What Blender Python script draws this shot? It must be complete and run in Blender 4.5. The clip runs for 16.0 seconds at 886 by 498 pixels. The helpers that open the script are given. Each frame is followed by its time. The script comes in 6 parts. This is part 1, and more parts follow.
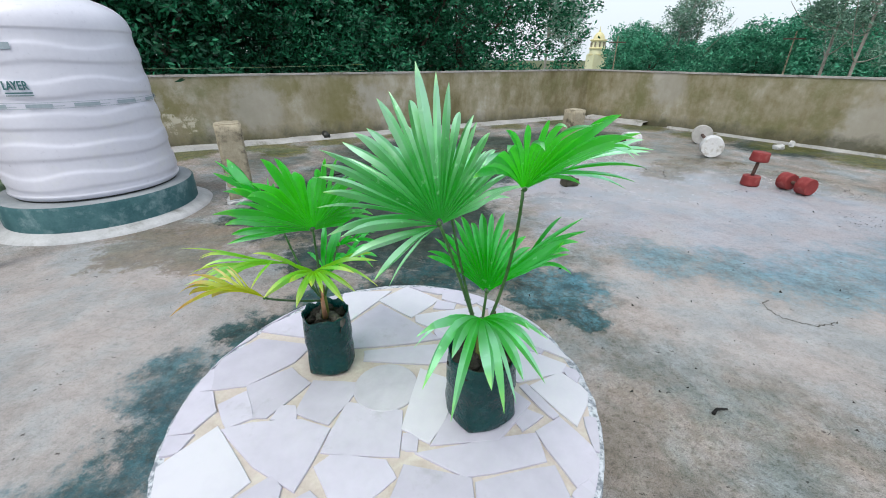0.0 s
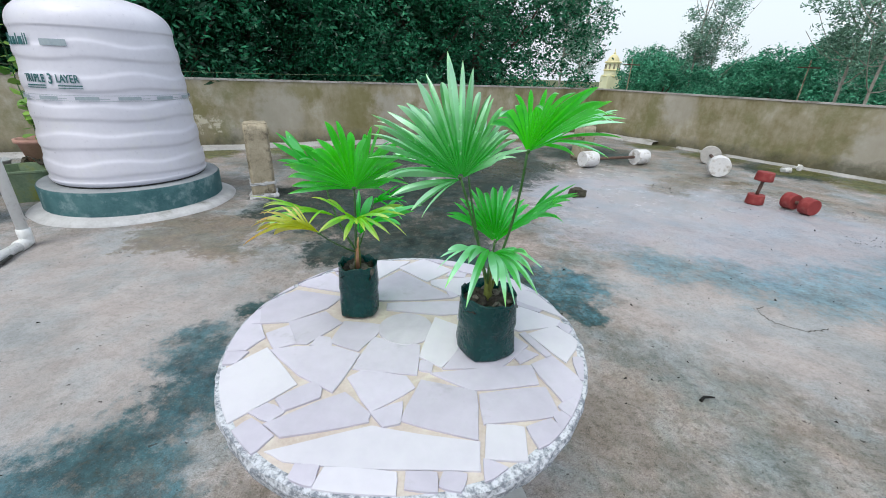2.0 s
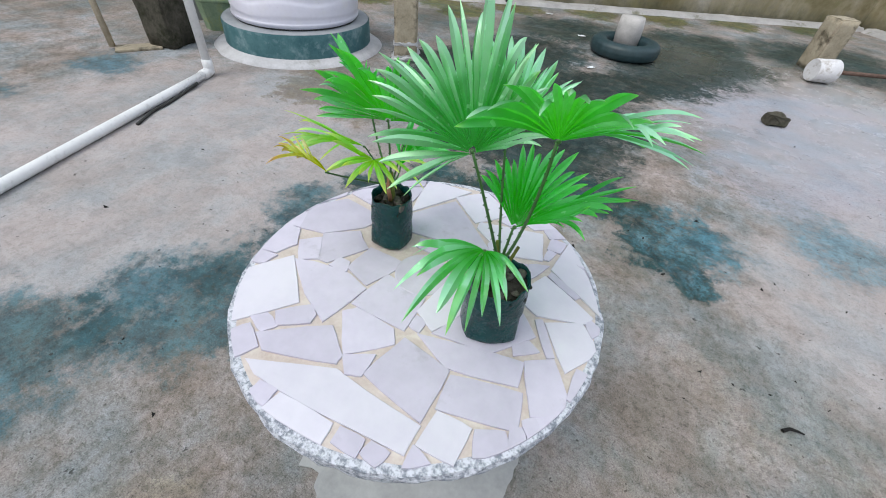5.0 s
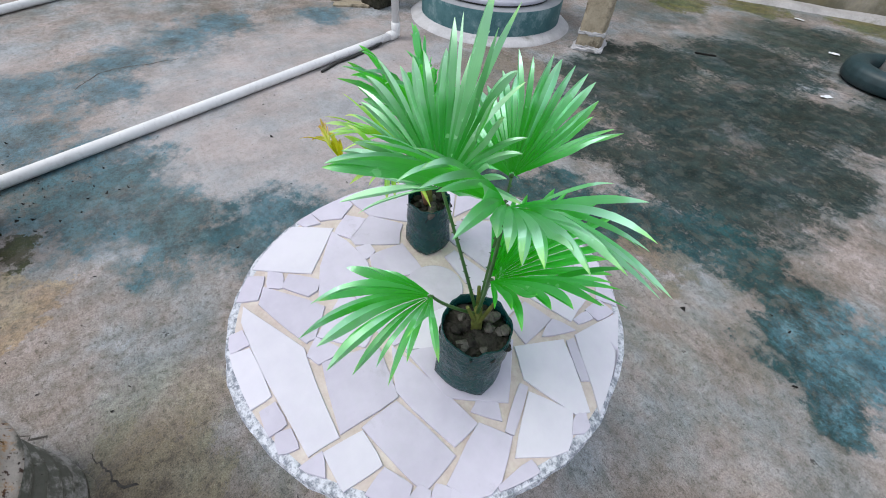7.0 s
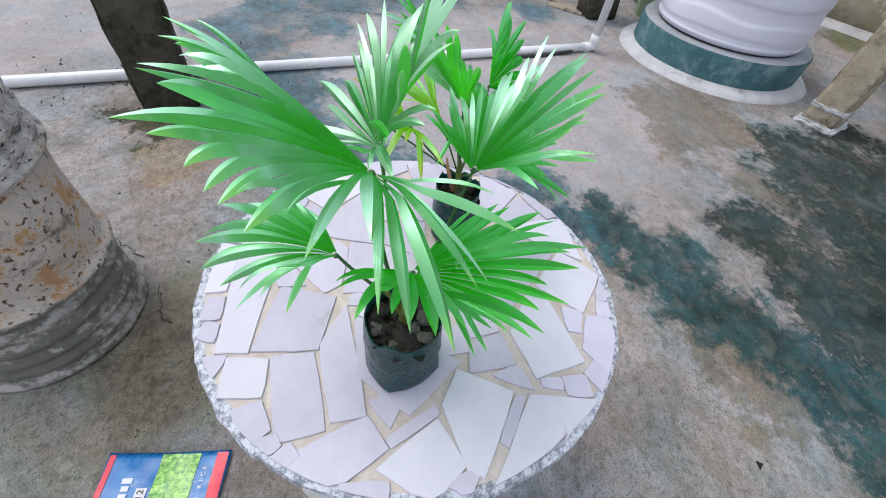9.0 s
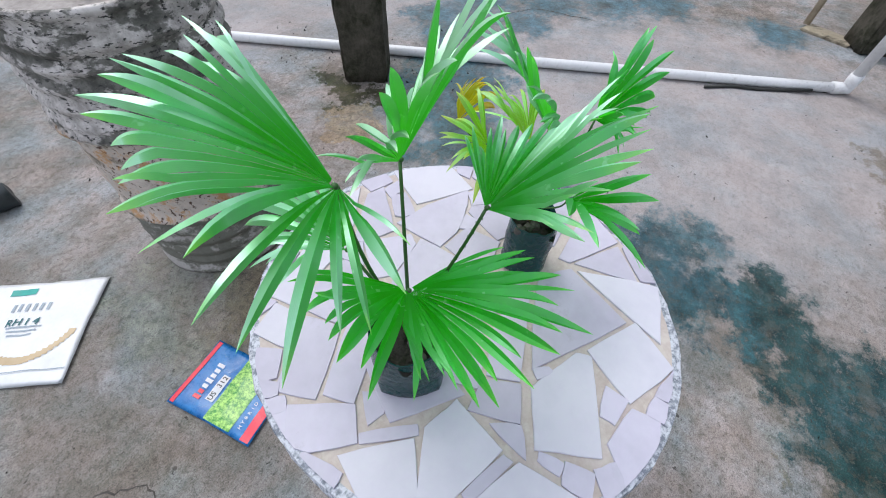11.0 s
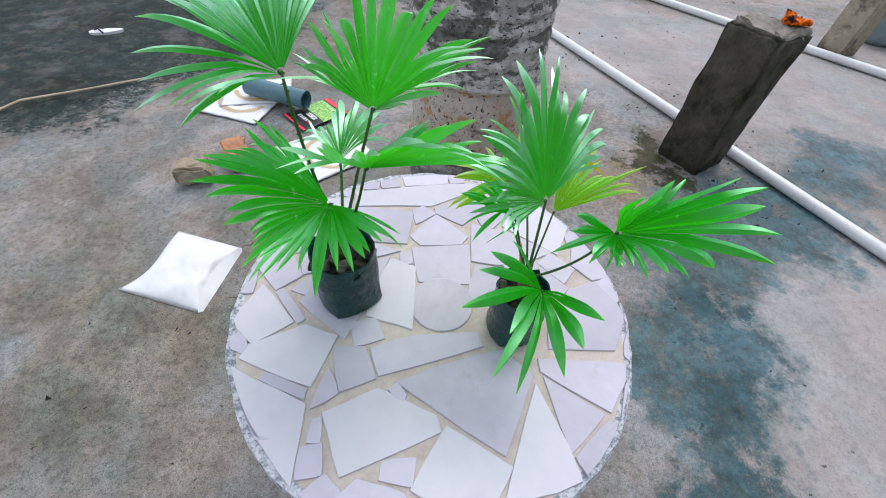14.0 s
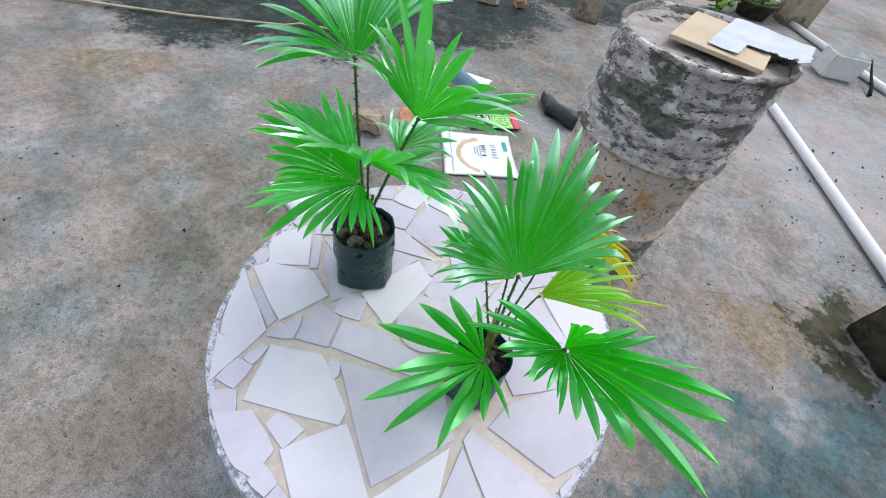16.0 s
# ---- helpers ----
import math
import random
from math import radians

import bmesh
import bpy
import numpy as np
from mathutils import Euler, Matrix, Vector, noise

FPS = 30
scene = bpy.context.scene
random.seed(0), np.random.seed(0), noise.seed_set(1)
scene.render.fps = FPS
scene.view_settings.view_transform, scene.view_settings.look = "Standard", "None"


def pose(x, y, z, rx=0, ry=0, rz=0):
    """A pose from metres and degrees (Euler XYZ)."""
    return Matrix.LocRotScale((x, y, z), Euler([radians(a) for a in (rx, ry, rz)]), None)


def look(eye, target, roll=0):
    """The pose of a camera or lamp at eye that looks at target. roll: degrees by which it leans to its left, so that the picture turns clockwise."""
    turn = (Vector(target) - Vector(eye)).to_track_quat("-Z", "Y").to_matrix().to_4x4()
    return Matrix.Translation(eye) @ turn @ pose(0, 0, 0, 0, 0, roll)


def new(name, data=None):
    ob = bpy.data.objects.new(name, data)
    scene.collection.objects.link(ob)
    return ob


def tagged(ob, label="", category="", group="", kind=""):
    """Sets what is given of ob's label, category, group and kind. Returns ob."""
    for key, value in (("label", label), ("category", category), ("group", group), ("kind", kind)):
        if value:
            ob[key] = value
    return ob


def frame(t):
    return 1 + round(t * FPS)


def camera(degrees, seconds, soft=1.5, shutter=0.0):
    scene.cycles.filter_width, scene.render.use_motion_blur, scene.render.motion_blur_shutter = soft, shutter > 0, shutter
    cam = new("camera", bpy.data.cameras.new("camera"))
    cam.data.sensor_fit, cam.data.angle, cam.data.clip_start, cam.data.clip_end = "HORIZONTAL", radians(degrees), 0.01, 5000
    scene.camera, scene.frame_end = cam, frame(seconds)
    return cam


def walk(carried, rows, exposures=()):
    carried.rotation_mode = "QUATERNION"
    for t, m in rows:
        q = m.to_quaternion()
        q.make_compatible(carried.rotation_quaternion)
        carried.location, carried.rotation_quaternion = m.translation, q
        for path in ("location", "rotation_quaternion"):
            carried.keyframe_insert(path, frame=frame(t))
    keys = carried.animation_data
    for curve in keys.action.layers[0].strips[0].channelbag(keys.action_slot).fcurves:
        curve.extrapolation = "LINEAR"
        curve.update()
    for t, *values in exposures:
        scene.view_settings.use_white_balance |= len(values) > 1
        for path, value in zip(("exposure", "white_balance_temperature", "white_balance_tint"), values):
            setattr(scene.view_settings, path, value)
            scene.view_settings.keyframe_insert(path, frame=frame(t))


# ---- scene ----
cam = camera(95.8, 16.0, 1.0)
EXPOSURES = [(0.0, 0.56, 6520, 4), (4.0, 0.50, 6520, 6), (7.0, 0.48, 6480, 10), (9.5, 0.50, 6380, 11), (12.5, 0.36, 6340, 11), (14.0, 0.42, 6420, 11), (16.0, 0.53, 6400, 10)]
PATH = [
    (0, (0.529, 0.407, 1.445), (0.321, 2.199, 0.581), 0.2),
    (0.5, (0.525, 0.38, 1.422), (0.283, 2.166, 0.555), 1.0),
    (1, (0.526, 0.333, 1.41), (0.307, 2.12, 0.54), 1.1),
    (1.5, (0.522, 0.26, 1.403), (0.296, 2.062, 0.564), 2.0),
    (2, (0.535, 0.196, 1.399), (0.285, 2.01, 0.595), 2.3),
    (2.5, (0.533, 0.213, 1.426), (0.246, 1.993, 0.561), 2.3),
    (3, (0.565, 0.299, 1.444), (0.165, 1.994, 0.461), 3.9),
    (3.5, (0.63, 0.356, 1.477), (0.12, 1.921, 0.341), 4.2),
    (4, (0.666, 0.416, 1.496), (0.052, 1.867, 0.266), 2.3),
    (4.2, (0.684, 0.426, 1.508), (0.054, 1.841, 0.243), 2.9),
    (6.3, (0.73, 0.598, 1.536), (-0.159, 1.665, 0.096), 7.3),
    (6.5, (0.743, 0.633, 1.541), (-0.189, 1.642, 0.086), 6.6),
    (7, (0.838, 0.751, 1.563), (-0.297, 1.51, 0.102), 4.8),
    (7.5, (0.937, 0.869, 1.574), (-0.303, 1.388, 0.093), 1.5),
    (8, (0.941, 0.927, 1.542), (-0.297, 1.33, 0.024), 3.3),
    (8.5, (0.918, 0.97, 1.536), (-0.369, 1.27, 0.034), 6.5),
    (9, (0.896, 1.049, 1.519), (-0.416, 1.203, 0.018), 9.8),
    (9.5, (0.882, 1.115, 1.535), (-0.422, 1.038, 0.02), 8.4),
    (10, (0.859, 1.125, 1.529), (-0.381, 0.93, -0.028), 8.3),
    (10.2, (0.848, 1.133, 1.535), (-0.374, 0.879, -0.028), 7.9),
    (12.3, (0.657, 1.425, 1.541), (-0.192, 0.453, 0.013), 0.3),
    (12.5, (0.628, 1.442, 1.534), (-0.164, 0.42, 0.009), 1.3),
    (13, (0.593, 1.475, 1.546), (-0.056, 0.347, 0.027), 2.9),
    (13.5, (0.522, 1.513, 1.542), (0.014, 0.288, 0.044), 6.6),
    (14, (0.399, 1.593, 1.551), (0.224, 0.288, 0.045), 5.7),
    (14.5, (0.321, 1.604, 1.549), (0.389, 0.291, 0.042), 7.9),
    (15, (0.24, 1.563, 1.55), (0.44, 0.232, 0.07), 12.1),
    (15.5, (0.184, 1.535, 1.57), (0.486, 0.255, 0.063), 15.3),
    (16, (0.145, 1.51, 1.591), (0.64, 0.32, 0.062), 12.6),
]
walk(cam, [(t, look(eye, target, roll)) for t, eye, target, roll in PATH], EXPOSURES)

# ---- light: an overcast sky with a wide, weak sun behind the cloud ----
world = bpy.data.worlds.new("sky")
scene.world = world
world.use_nodes = True
wn = world.node_tree
sky = wn.nodes.new("ShaderNodeTexSky")
sky.sky_type = "NISHITA"
sky.sun_disc = False
sky.sun_elevation, sky.sun_rotation = radians(55), radians(200)
sky.air_density, sky.dust_density = 1.0, 6.0
soft_sky = wn.nodes.new("ShaderNodeMix")
soft_sky.data_type = "RGBA"
soft_sky.inputs["Factor"].default_value = 0.72
soft_sky.inputs["B"].default_value = (7.4, 7.9, 8.9, 1)
wn.links.new(sky.outputs["Color"], soft_sky.inputs["A"])
wn.links.new(soft_sky.outputs["Result"], wn.nodes["Background"].inputs["Color"])
wn.nodes["Background"].inputs["Strength"].default_value = 0.106
sun = new("sun", bpy.data.lights.new("sun", "SUN"))
sun.data.energy, sun.data.angle, sun.data.color = 1.0, radians(25), (0.99, 0.98, 0.95)
sun.matrix_world = look((0, 0, 20), (5, 9, 0))

# ---- materials ----
def node(nt, kind, **values):
    n = nt.nodes.new(kind)
    for key, value in values.items():
        n.inputs[key].default_value = value
    return n


def rgba(c):
    return (c[0], c[1], c[2], 1.0)


def noise_node(nt, scale, detail=6.0, rough=0.6, coords=None):
    n = node(nt, "ShaderNodeTexNoise", Scale=scale, Detail=detail, Roughness=rough)
    nt.links.new(coords, n.inputs["Vector"])
    return n


def ramp(nt, source, stops):
    r = nt.nodes.new("ShaderNodeValToRGB")
    while len(r.color_ramp.elements) < len(stops):
        r.color_ramp.elements.new(0.5)
    for e, (p, c) in zip(r.color_ramp.elements, stops):
        e.position, e.color = p, rgba(c) if not isinstance(c, float) else (c, c, c, 1)
    nt.links.new(source, r.inputs["Fac"])
    return r.outputs["Color"]


def mix(nt, factor, a, b, blend="MIX"):
    m = nt.nodes.new("ShaderNodeMix")
    m.data_type, m.blend_type = "RGBA", blend
    for socket, value in (("Factor", factor), ("A", a), ("B", b)):
        if isinstance(value, bpy.types.NodeSocket):
            nt.links.new(value, m.inputs[socket])
        elif socket == "Factor":
            m.inputs[socket].default_value = value
        else:
            m.inputs[socket].default_value = rgba(value)
    return m.outputs["Result"]


def math_node(nt, op, a, b=0.0):
    m = nt.nodes.new("ShaderNodeMath")
    m.operation = op
    for k, value in enumerate((a, b)):
        if isinstance(value, bpy.types.NodeSocket):
            nt.links.new(value, m.inputs[k])
        else:
            m.inputs[k].default_value = value
    return m.outputs[0]


def start(name):
    m = bpy.data.materials.new(name)
    m.use_nodes = True
    nt = m.node_tree
    b = nt.nodes["Principled BSDF"]
    geo = nt.nodes.new("ShaderNodeTexCoord")
    return m, nt, b, geo.outputs["Object"]


def bump(nt, b, height, strength, distance):
    n = node(nt, "ShaderNodeBump", Strength=strength, Distance=distance)
    nt.links.new(height, n.inputs["Height"])
    nt.links.new(n.outputs["Normal"], b.inputs["Normal"])


def surface(name, dark, light, scale=6.0, fine=60.0, rough=0.6, metal=0.0, relief=0.3, depth=0.003, spread=(0.35, 0.65), vary=0.0, stain=None, stain_scale=2.0, stain_at=(0.5, 0.65), spec=0.5):
    """A plain worn surface: two tones mixed by coarse and fine noise, fine relief, an optional stain."""
    m, nt, b, co = start(name)
    n1 = noise_node(nt, scale, 8, 0.62, co)
    n2 = noise_node(nt, fine, 4, 0.6, co)
    f = math_node(nt, "ADD", math_node(nt, "MULTIPLY", n1.outputs["Fac"], 0.7), math_node(nt, "MULTIPLY", n2.outputs["Fac"], 0.3))
    col = ramp(nt, f, [(spread[0], dark), (spread[1], light)])
    if stain:
        n3 = noise_node(nt, stain_scale, 8, 0.7, co)
        col = mix(nt, ramp(nt, n3.outputs["Fac"], [(stain_at[0], 0.0), (stain_at[1], 1.0)]), col, stain)
    if vary:
        info = nt.nodes.new("ShaderNodeObjectInfo")
        tone = ramp(nt, info.outputs["Random"], [(0.0, 1.0 - vary), (1.0, 1.0)])
        col = mix(nt, 1.0, col, tone, "MULTIPLY")
    nt.links.new(col, b.inputs["Base Color"])
    b.inputs["Metallic"].default_value = metal
    b.inputs["Specular IOR Level"].default_value = spec if rough < 0.55 else spec * 0.3
    r = ramp(nt, n2.outputs["Fac"], [(0.3, max(rough - 0.12, 0.02)), (0.7, min(rough + 0.12, 1.0))])
    nt.links.new(r, b.inputs["Roughness"])
    if relief:
        bump(nt, b, f, relief, depth)
    return m


def blotch(nt, co, wob, spots):
    """The strongest of several soft round stains (x, y, reach), with ragged edges."""
    total = None
    for x, y, reach in spots:
        d = nt.nodes.new("ShaderNodeVectorMath")
        d.operation = "DISTANCE"
        nt.links.new(wob, d.inputs[0])
        d.inputs[1].default_value = (x, y, 0)
        v = math_node(nt, "SUBTRACT", 1.0, math_node(nt, "DIVIDE", d.outputs["Value"], reach))
        total = v if total is None else math_node(nt, "MAXIMUM", total, v)
    return math_node(nt, "MAXIMUM", total, 0.0)


def floor_material():
    m, nt, b, co = start("wet_cement_floor")
    big = noise_node(nt, 0.6, 10, 0.66, co)
    mid = noise_node(nt, 3.4, 9, 0.72, co)
    fine = noise_node(nt, 20, 8, 0.8, co)
    grit = noise_node(nt, 75, 5, 0.8, co)
    tone = math_node(nt, "ADD", math_node(nt, "MULTIPLY", big.outputs["Fac"], 0.35), math_node(nt, "ADD", math_node(nt, "MULTIPLY", mid.outputs["Fac"], 0.33), math_node(nt, "MULTIPLY", fine.outputs["Fac"], 0.32)))
    col = ramp(nt, tone, [(0.41, (0.17, 0.160, 0.138)), (0.46, (0.255, 0.233, 0.208)), (0.51, (0.32, 0.298, 0.278)), (0.58, (0.41, 0.386, 0.372))])
    # coordinates pushed about by noise give the stains ragged edges
    off = nt.nodes.new("ShaderNodeVectorMath")
    off.operation = "MULTIPLY_ADD"
    nt.links.new(mid.outputs["Color"], off.inputs[0])
    off.inputs[1].default_value, off.inputs[2].default_value = (1.0, 1.0, 0), (-0.5, -0.5, 0)
    wob = nt.nodes.new("ShaderNodeVectorMath")
    wob.operation = "ADD"
    nt.links.new(co, wob.inputs[0])
    nt.links.new(off.outputs["Vector"], wob.inputs[1])
    w = wob.outputs["Vector"]
    patch = noise_node(nt, 8.5, 8, 0.75, co)
    ragged = math_node(nt, "ADD", math_node(nt, "MULTIPLY", math_node(nt, "SUBTRACT", fine.outputs["Fac"], 0.5), 1.7), math_node(nt, "ADD", math_node(nt, "MULTIPLY", math_node(nt, "SUBTRACT", patch.outputs["Fac"], 0.5), 1.2), math_node(nt, "MULTIPLY", math_node(nt, "SUBTRACT", grit.outputs["Fac"], 0.5), 0.9)))

    def stain(col, spots, colour, strength, edge=(0.02, 0.42), lift=1.0):
        edge = (edge[0] + 0.08, edge[1] - 0.07)
        core = blotch(nt, co, w, spots)
        d = math_node(nt, "ADD", core, math_node(nt, "MULTIPLY", ragged, ramp(nt, core, [(0.0, 0.0), (0.2, 1.0)])))
        tint = mix(nt, ramp(nt, patch.outputs["Fac"], [(0.38, 0.0), (0.62, 1.0)]), [v * 0.65 for v in colour], [v * (1 + 0.9 * lift) + e * lift for v, e in zip(colour, (0.022, 0.016, 0.004))])
        return mix(nt, math_node(nt, "MULTIPLY", ramp(nt, d, [(edge[0], 0.0), (edge[1], 1.0)]), strength), col, tint)

    # washed, smoother cement
    calm = ramp(nt, blotch(nt, co, w, [(-2.3, 1.6, 2.2), (-3.2, -2.0, 2.2), (-1.6, -2.6, 1.6), (2.2, 2.9, 1.2), (3.2, 4.6, 2.4), (2.0, 6.0, 2.0)]), [(0.05, 0.0), (0.45, 1.0)])
    col = mix(nt, math_node(nt, "MULTIPLY", calm, 0.8), col, mix(nt, ramp(nt, mid.outputs["Fac"], [(0.35, 0.0), (0.65, 1.0)]), (0.345, 0.327, 0.31), (0.43, 0.407, 0.385)))
    # lilac zone: the wet floor's sky reflection is put into the colour
    col = mix(nt, math_node(nt, "MULTIPLY", ramp(nt, blotch(nt, co, w, [(2.0, 5.4, 1.6), (3.4, 5.0, 1.8), (1.6, 4.3, 0.8), (3.0, 4.0, 1.0)]), [(0.0, 0.0), (0.4, 1.0)]), 0.6), col, (0.37, 0.375, 0.42))
    # thin dirty film over much of the floor
    col = stain(col, [(1.6, 0.4, 1.3), (2.4, -0.2, 1.2), (1.0, -0.6, 0.9), (1.6, 1.6, 0.8), (0.6, 2.2, 0.7), (-0.3, 2.2, 0.5), (1.0, -2.0, 1.2), (2.2, 0.6, 0.9), (1.6, 1.0, 0.7), (2.6, -0.5, 0.9), (2.0, 0.5, 0.8), (1.3, 1.1, 0.7), (4.5, 1.5, 1.5), (-1.5, 5.0, 1.2), (3.5, 8.0, 1.5)], (0.11, 0.115, 0.092), 0.34, (-0.05, 0.75))
    # brown and ochre dirt
    col = stain(col, [(1.69, 0.58, 0.30), (1.5, 0.87, 0.32), (1.45, 0.70, 0.28), (1.66, 0.85, 0.28), (1.22, 0.80, 0.18), (1.9, 0.25, 0.3)], (0.125, 0.118, 0.080), 0.42, (-0.05, 0.60))
    col = stain(col, [(-0.93, -0.29, 0.17), (-0.83, -0.21, 0.13), (-1.03, -0.36, 0.13), (2.8, -1.2, 0.35), (3.27, 0.27, 0.3), (3.4, 0.4, 0.25)], (0.21, 0.145, 0.07), 0.55)
    col = stain(col, [(-2.25, 2.95, 0.35), (-1.7, 2.95, 0.35), (0.2, 0.1, 0.4), (0.0, 2.5, 0.26), (0.22, 2.62, 0.28), (-2.13, 3.08, 0.4), (-1.98, 3.4, 0.4), (-2.45, 3.3, 0.35), (-1.2, 3.3, 0.3), (3.3, 6.6, 0.5), (2.9, 6.2, 0.35), (3.8, 7.0, 0.4)], (0.088, 0.072, 0.042), 0.62)
    col = stain(col, [(0.45, 0.1, 0.35), (0.2, 0.15, 0.3), (0.55, -0.15, 0.35), (0.35, 0.35, 0.25), (-0.1, 0.2, 0.3)], (0.20, 0.185, 0.115), 0.35, (-0.1, 0.6))
    # wide dark grey-green growth
    col = stain(col, [(-0.35, 3.3, 0.45), (-0.79, 3.1, 0.34), (0.0, 3.55, 0.72), (-0.7, 4.0, 0.8), (-1.42, 3.85, 0.5), (-1.3, 4.3, 0.7), (-1.75, 3.95, 0.4), (-0.5, 4.8, 0.9), (0.1, 4.2, 0.62), (-1.65, 4.95, 0.5), (-2.13, 4.5, 0.35), (0.4, 6.7, 1.1), (0.5, 5.9, 0.6), (0.2, 5.7, 0.6), (0.9, 7.2, 0.8), (0.5, 8.0, 0.9), (2.2, 8.8, 1.2), (-1.2, 5.8, 0.9), (-1.2, 7.2, 0.9), (-0.1, 5.2, 0.6), (5.6, 8.2, 0.9)], (0.011, 0.030, 0.030), 0.95, (-0.10, 0.40), 0.6)
    col = stain(col, [(3.2, -1.7, 1.3), (3.1, -2.2, 1.2), (3.8, -2.4, 1.1), (3.5, -1.2, 0.9), (3.7, -0.6, 0.7), (2.5, -2.8, 1.3), (1.4, -4.4, 1.0), (-0.1, -3.6, 0.7), (2.6, -2.0, 0.9), (4.2, -1.2, 1.0), (2.2, -2.3, 0.8), (3.4, -1.9, 1.0)], (0.010, 0.026, 0.026), 0.97, (-0.12, 0.30), 0.3)
    col = stain(col, [(0.6, 8.0, 0.9), (1.6, 8.6, 0.9), (2.6, 9.2, 0.9), (-1.6, 7.0, 0.8), (-2.8, 6.2, 0.8), (-0.5, 7.6, 0.8)], (0.03, 0.05, 0.045), 0.6, (-0.05, 0.5))
    # wet teal stains
    col = stain(col, [(-0.72, 2.13, 0.32), (-0.48, 2.38, 0.32), (-0.25, 2.46, 0.28), (-0.1, 2.66, 0.28), (0.04, 2.82, 0.30), (0.27, 2.98, 0.32), (0.5, 3.0, 0.26), (0.75, 2.94, 0.30), (0.9, 2.69, 0.24), (1.09, 2.92, 0.30), (1.09, 2.65, 0.22)], (0.004, 0.038, 0.044), 0.95, (-0.05, 0.5))
    # these stains are paler: reflected sky is put into their teal
    col = stain(col, [(1.96, 3.43, 0.42), (2.42, 3.31, 0.46), (2.95, 3.22, 0.5), (3.41, 3.38, 0.55), (4.1, 3.6, 0.6), (1.1, 2.9, 0.4)], (0.075, 0.165, 0.20), 0.72, (-0.1, 0.75))
    col = stain(col, [(-0.80, 0.79, 0.30), (-0.62, 1.0, 0.30), (-0.9, 1.07, 0.34), (-1.0, 0.55, 0.36), (-1.2, 0.35, 0.38), (-1.45, 0.2, 0.40), (-1.7, -0.08, 0.36), (-1.55, -0.2, 0.28), (-0.75, 1.5, 0.28), (-1.02, 1.71, 0.26), (-0.65, 1.85, 0.26), (-1.1, 0.85, 0.26), (-1.4, 0.0, 0.30), (-1.75, 0.18, 0.30), (-1.05, 0.4, 0.3), (-1.52, 0.09, 0.34), (-1.26, 0.40, 0.32), (-2.0, -0.2, 0.3)], (0.024, 0.080, 0.097), 0.84, (-0.08, 0.66))
    col = stain(col, [(-1.02, 0.64, 0.18), (-0.93, 0.98, 0.20), (-0.85, 1.18, 0.22), (-0.76, 1.39, 0.25), (-0.68, 1.56, 0.26), (-0.6, 1.75, 0.22), (-0.9, 1.6, 0.22)], (0.012, 0.048, 0.060), 0.70, (-0.10, 0.60))
    col = stain(col, [(-2.94, -0.51, 0.36), (-3.0, 0.05, 0.42), (-2.71, -0.66, 0.36), (-3.3, -0.4, 0.4), (-3.85, 0.7, 0.5), (-4.2, 1.1, 0.45), (-2.1, 0.0, 0.35), (-3.5, 0.2, 0.42), (-2.45, -0.35, 0.36), (-4.1, 2.2, 0.4)], (0.045, 0.105, 0.13), 0.8, (-0.05, 0.6))
    moss = [(-3.4, 7.2, 0.6), (-2.4, 7.9, 0.6), (-1.3, 8.7, 0.6), (-0.2, 9.4, 0.6), (0.9, 10.2, 0.6), (2.2, 11.0, 0.7), (4.0, 10.4, 0.7), (4.9, 9.4, 0.75), (5.8, 8.3, 0.75), (6.4, 7.3, 0.75), (-4.4, 6.5, 0.6), (-2.9, 6.9, 0.5)]
    col = stain(col, moss, (0.075, 0.082, 0.022), 0.85)
    col = stain(col, [(-1.16, -0.46, 0.15), (-1.24, -0.57, 0.16), (-1.18, -0.40, 0.12), (-1.3, -0.3, 0.12), (-1.3, -0.75, 0.2)], (0.016, 0.022, 0.006), 0.9)
    # pale rubbed cement, lichen specks, dark specks
    pale = noise_node(nt, 1.6, 9, 0.78, co)
    col = mix(nt, math_node(nt, "MULTIPLY", ramp(nt, pale.outputs["Fac"], [(0.54, 0.0), (0.64, 1.0)]), 0.2), col, (0.43, 0.41, 0.41))
    lichen = noise_node(nt, 34, 7, 0.75, co)
    wild = math_node(nt, "SUBTRACT", 1.0, math_node(nt, "MULTIPLY", calm, 0.55))
    col = mix(nt, math_node(nt, "MULTIPLY", ramp(nt, lichen.outputs["Fac"], [(0.40, 1.0), (0.485, 0.0)]), math_node(nt, "MULTIPLY", wild, 0.45)), col, (0.085, 0.088, 0.066))
    col = mix(nt, math_node(nt, "MULTIPLY", ramp(nt, grit.outputs["Fac"], [(0.36, 1.0), (0.46, 0.0)]), math_node(nt, "MULTIPLY", wild, 0.6)), col, (0.055, 0.054, 0.048))
    col = mix(nt, math_node(nt, "MULTIPLY", ramp(nt, grit.outputs["Fac"], [(0.58, 0.0), (0.68, 1.0)]), 0.28), col, (0.46, 0.44, 0.42))
    speck = noise_node(nt, 17, 5, 0.65, co)
    col = mix(nt, math_node(nt, "MULTIPLY", ramp(nt, speck.outputs["Fac"], [(0.67, 0.0), (0.68, 1.0)]), 0.8), col, (0.05, 0.045, 0.04))
    # sharp-edged scabs of worn skin, sand grains and pits
    scab = noise_node(nt, 9.0, 12, 0.72, co)
    col = mix(nt, math_node(nt, "MULTIPLY", ramp(nt, scab.outputs["Fac"], [(0.535, 0.0), (0.555, 1.0)]), math_node(nt, "MULTIPLY", wild, 0.30)), col, (0.155, 0.145, 0.118))
    sand = noise_node(nt, 190, 3, 0.7, co)
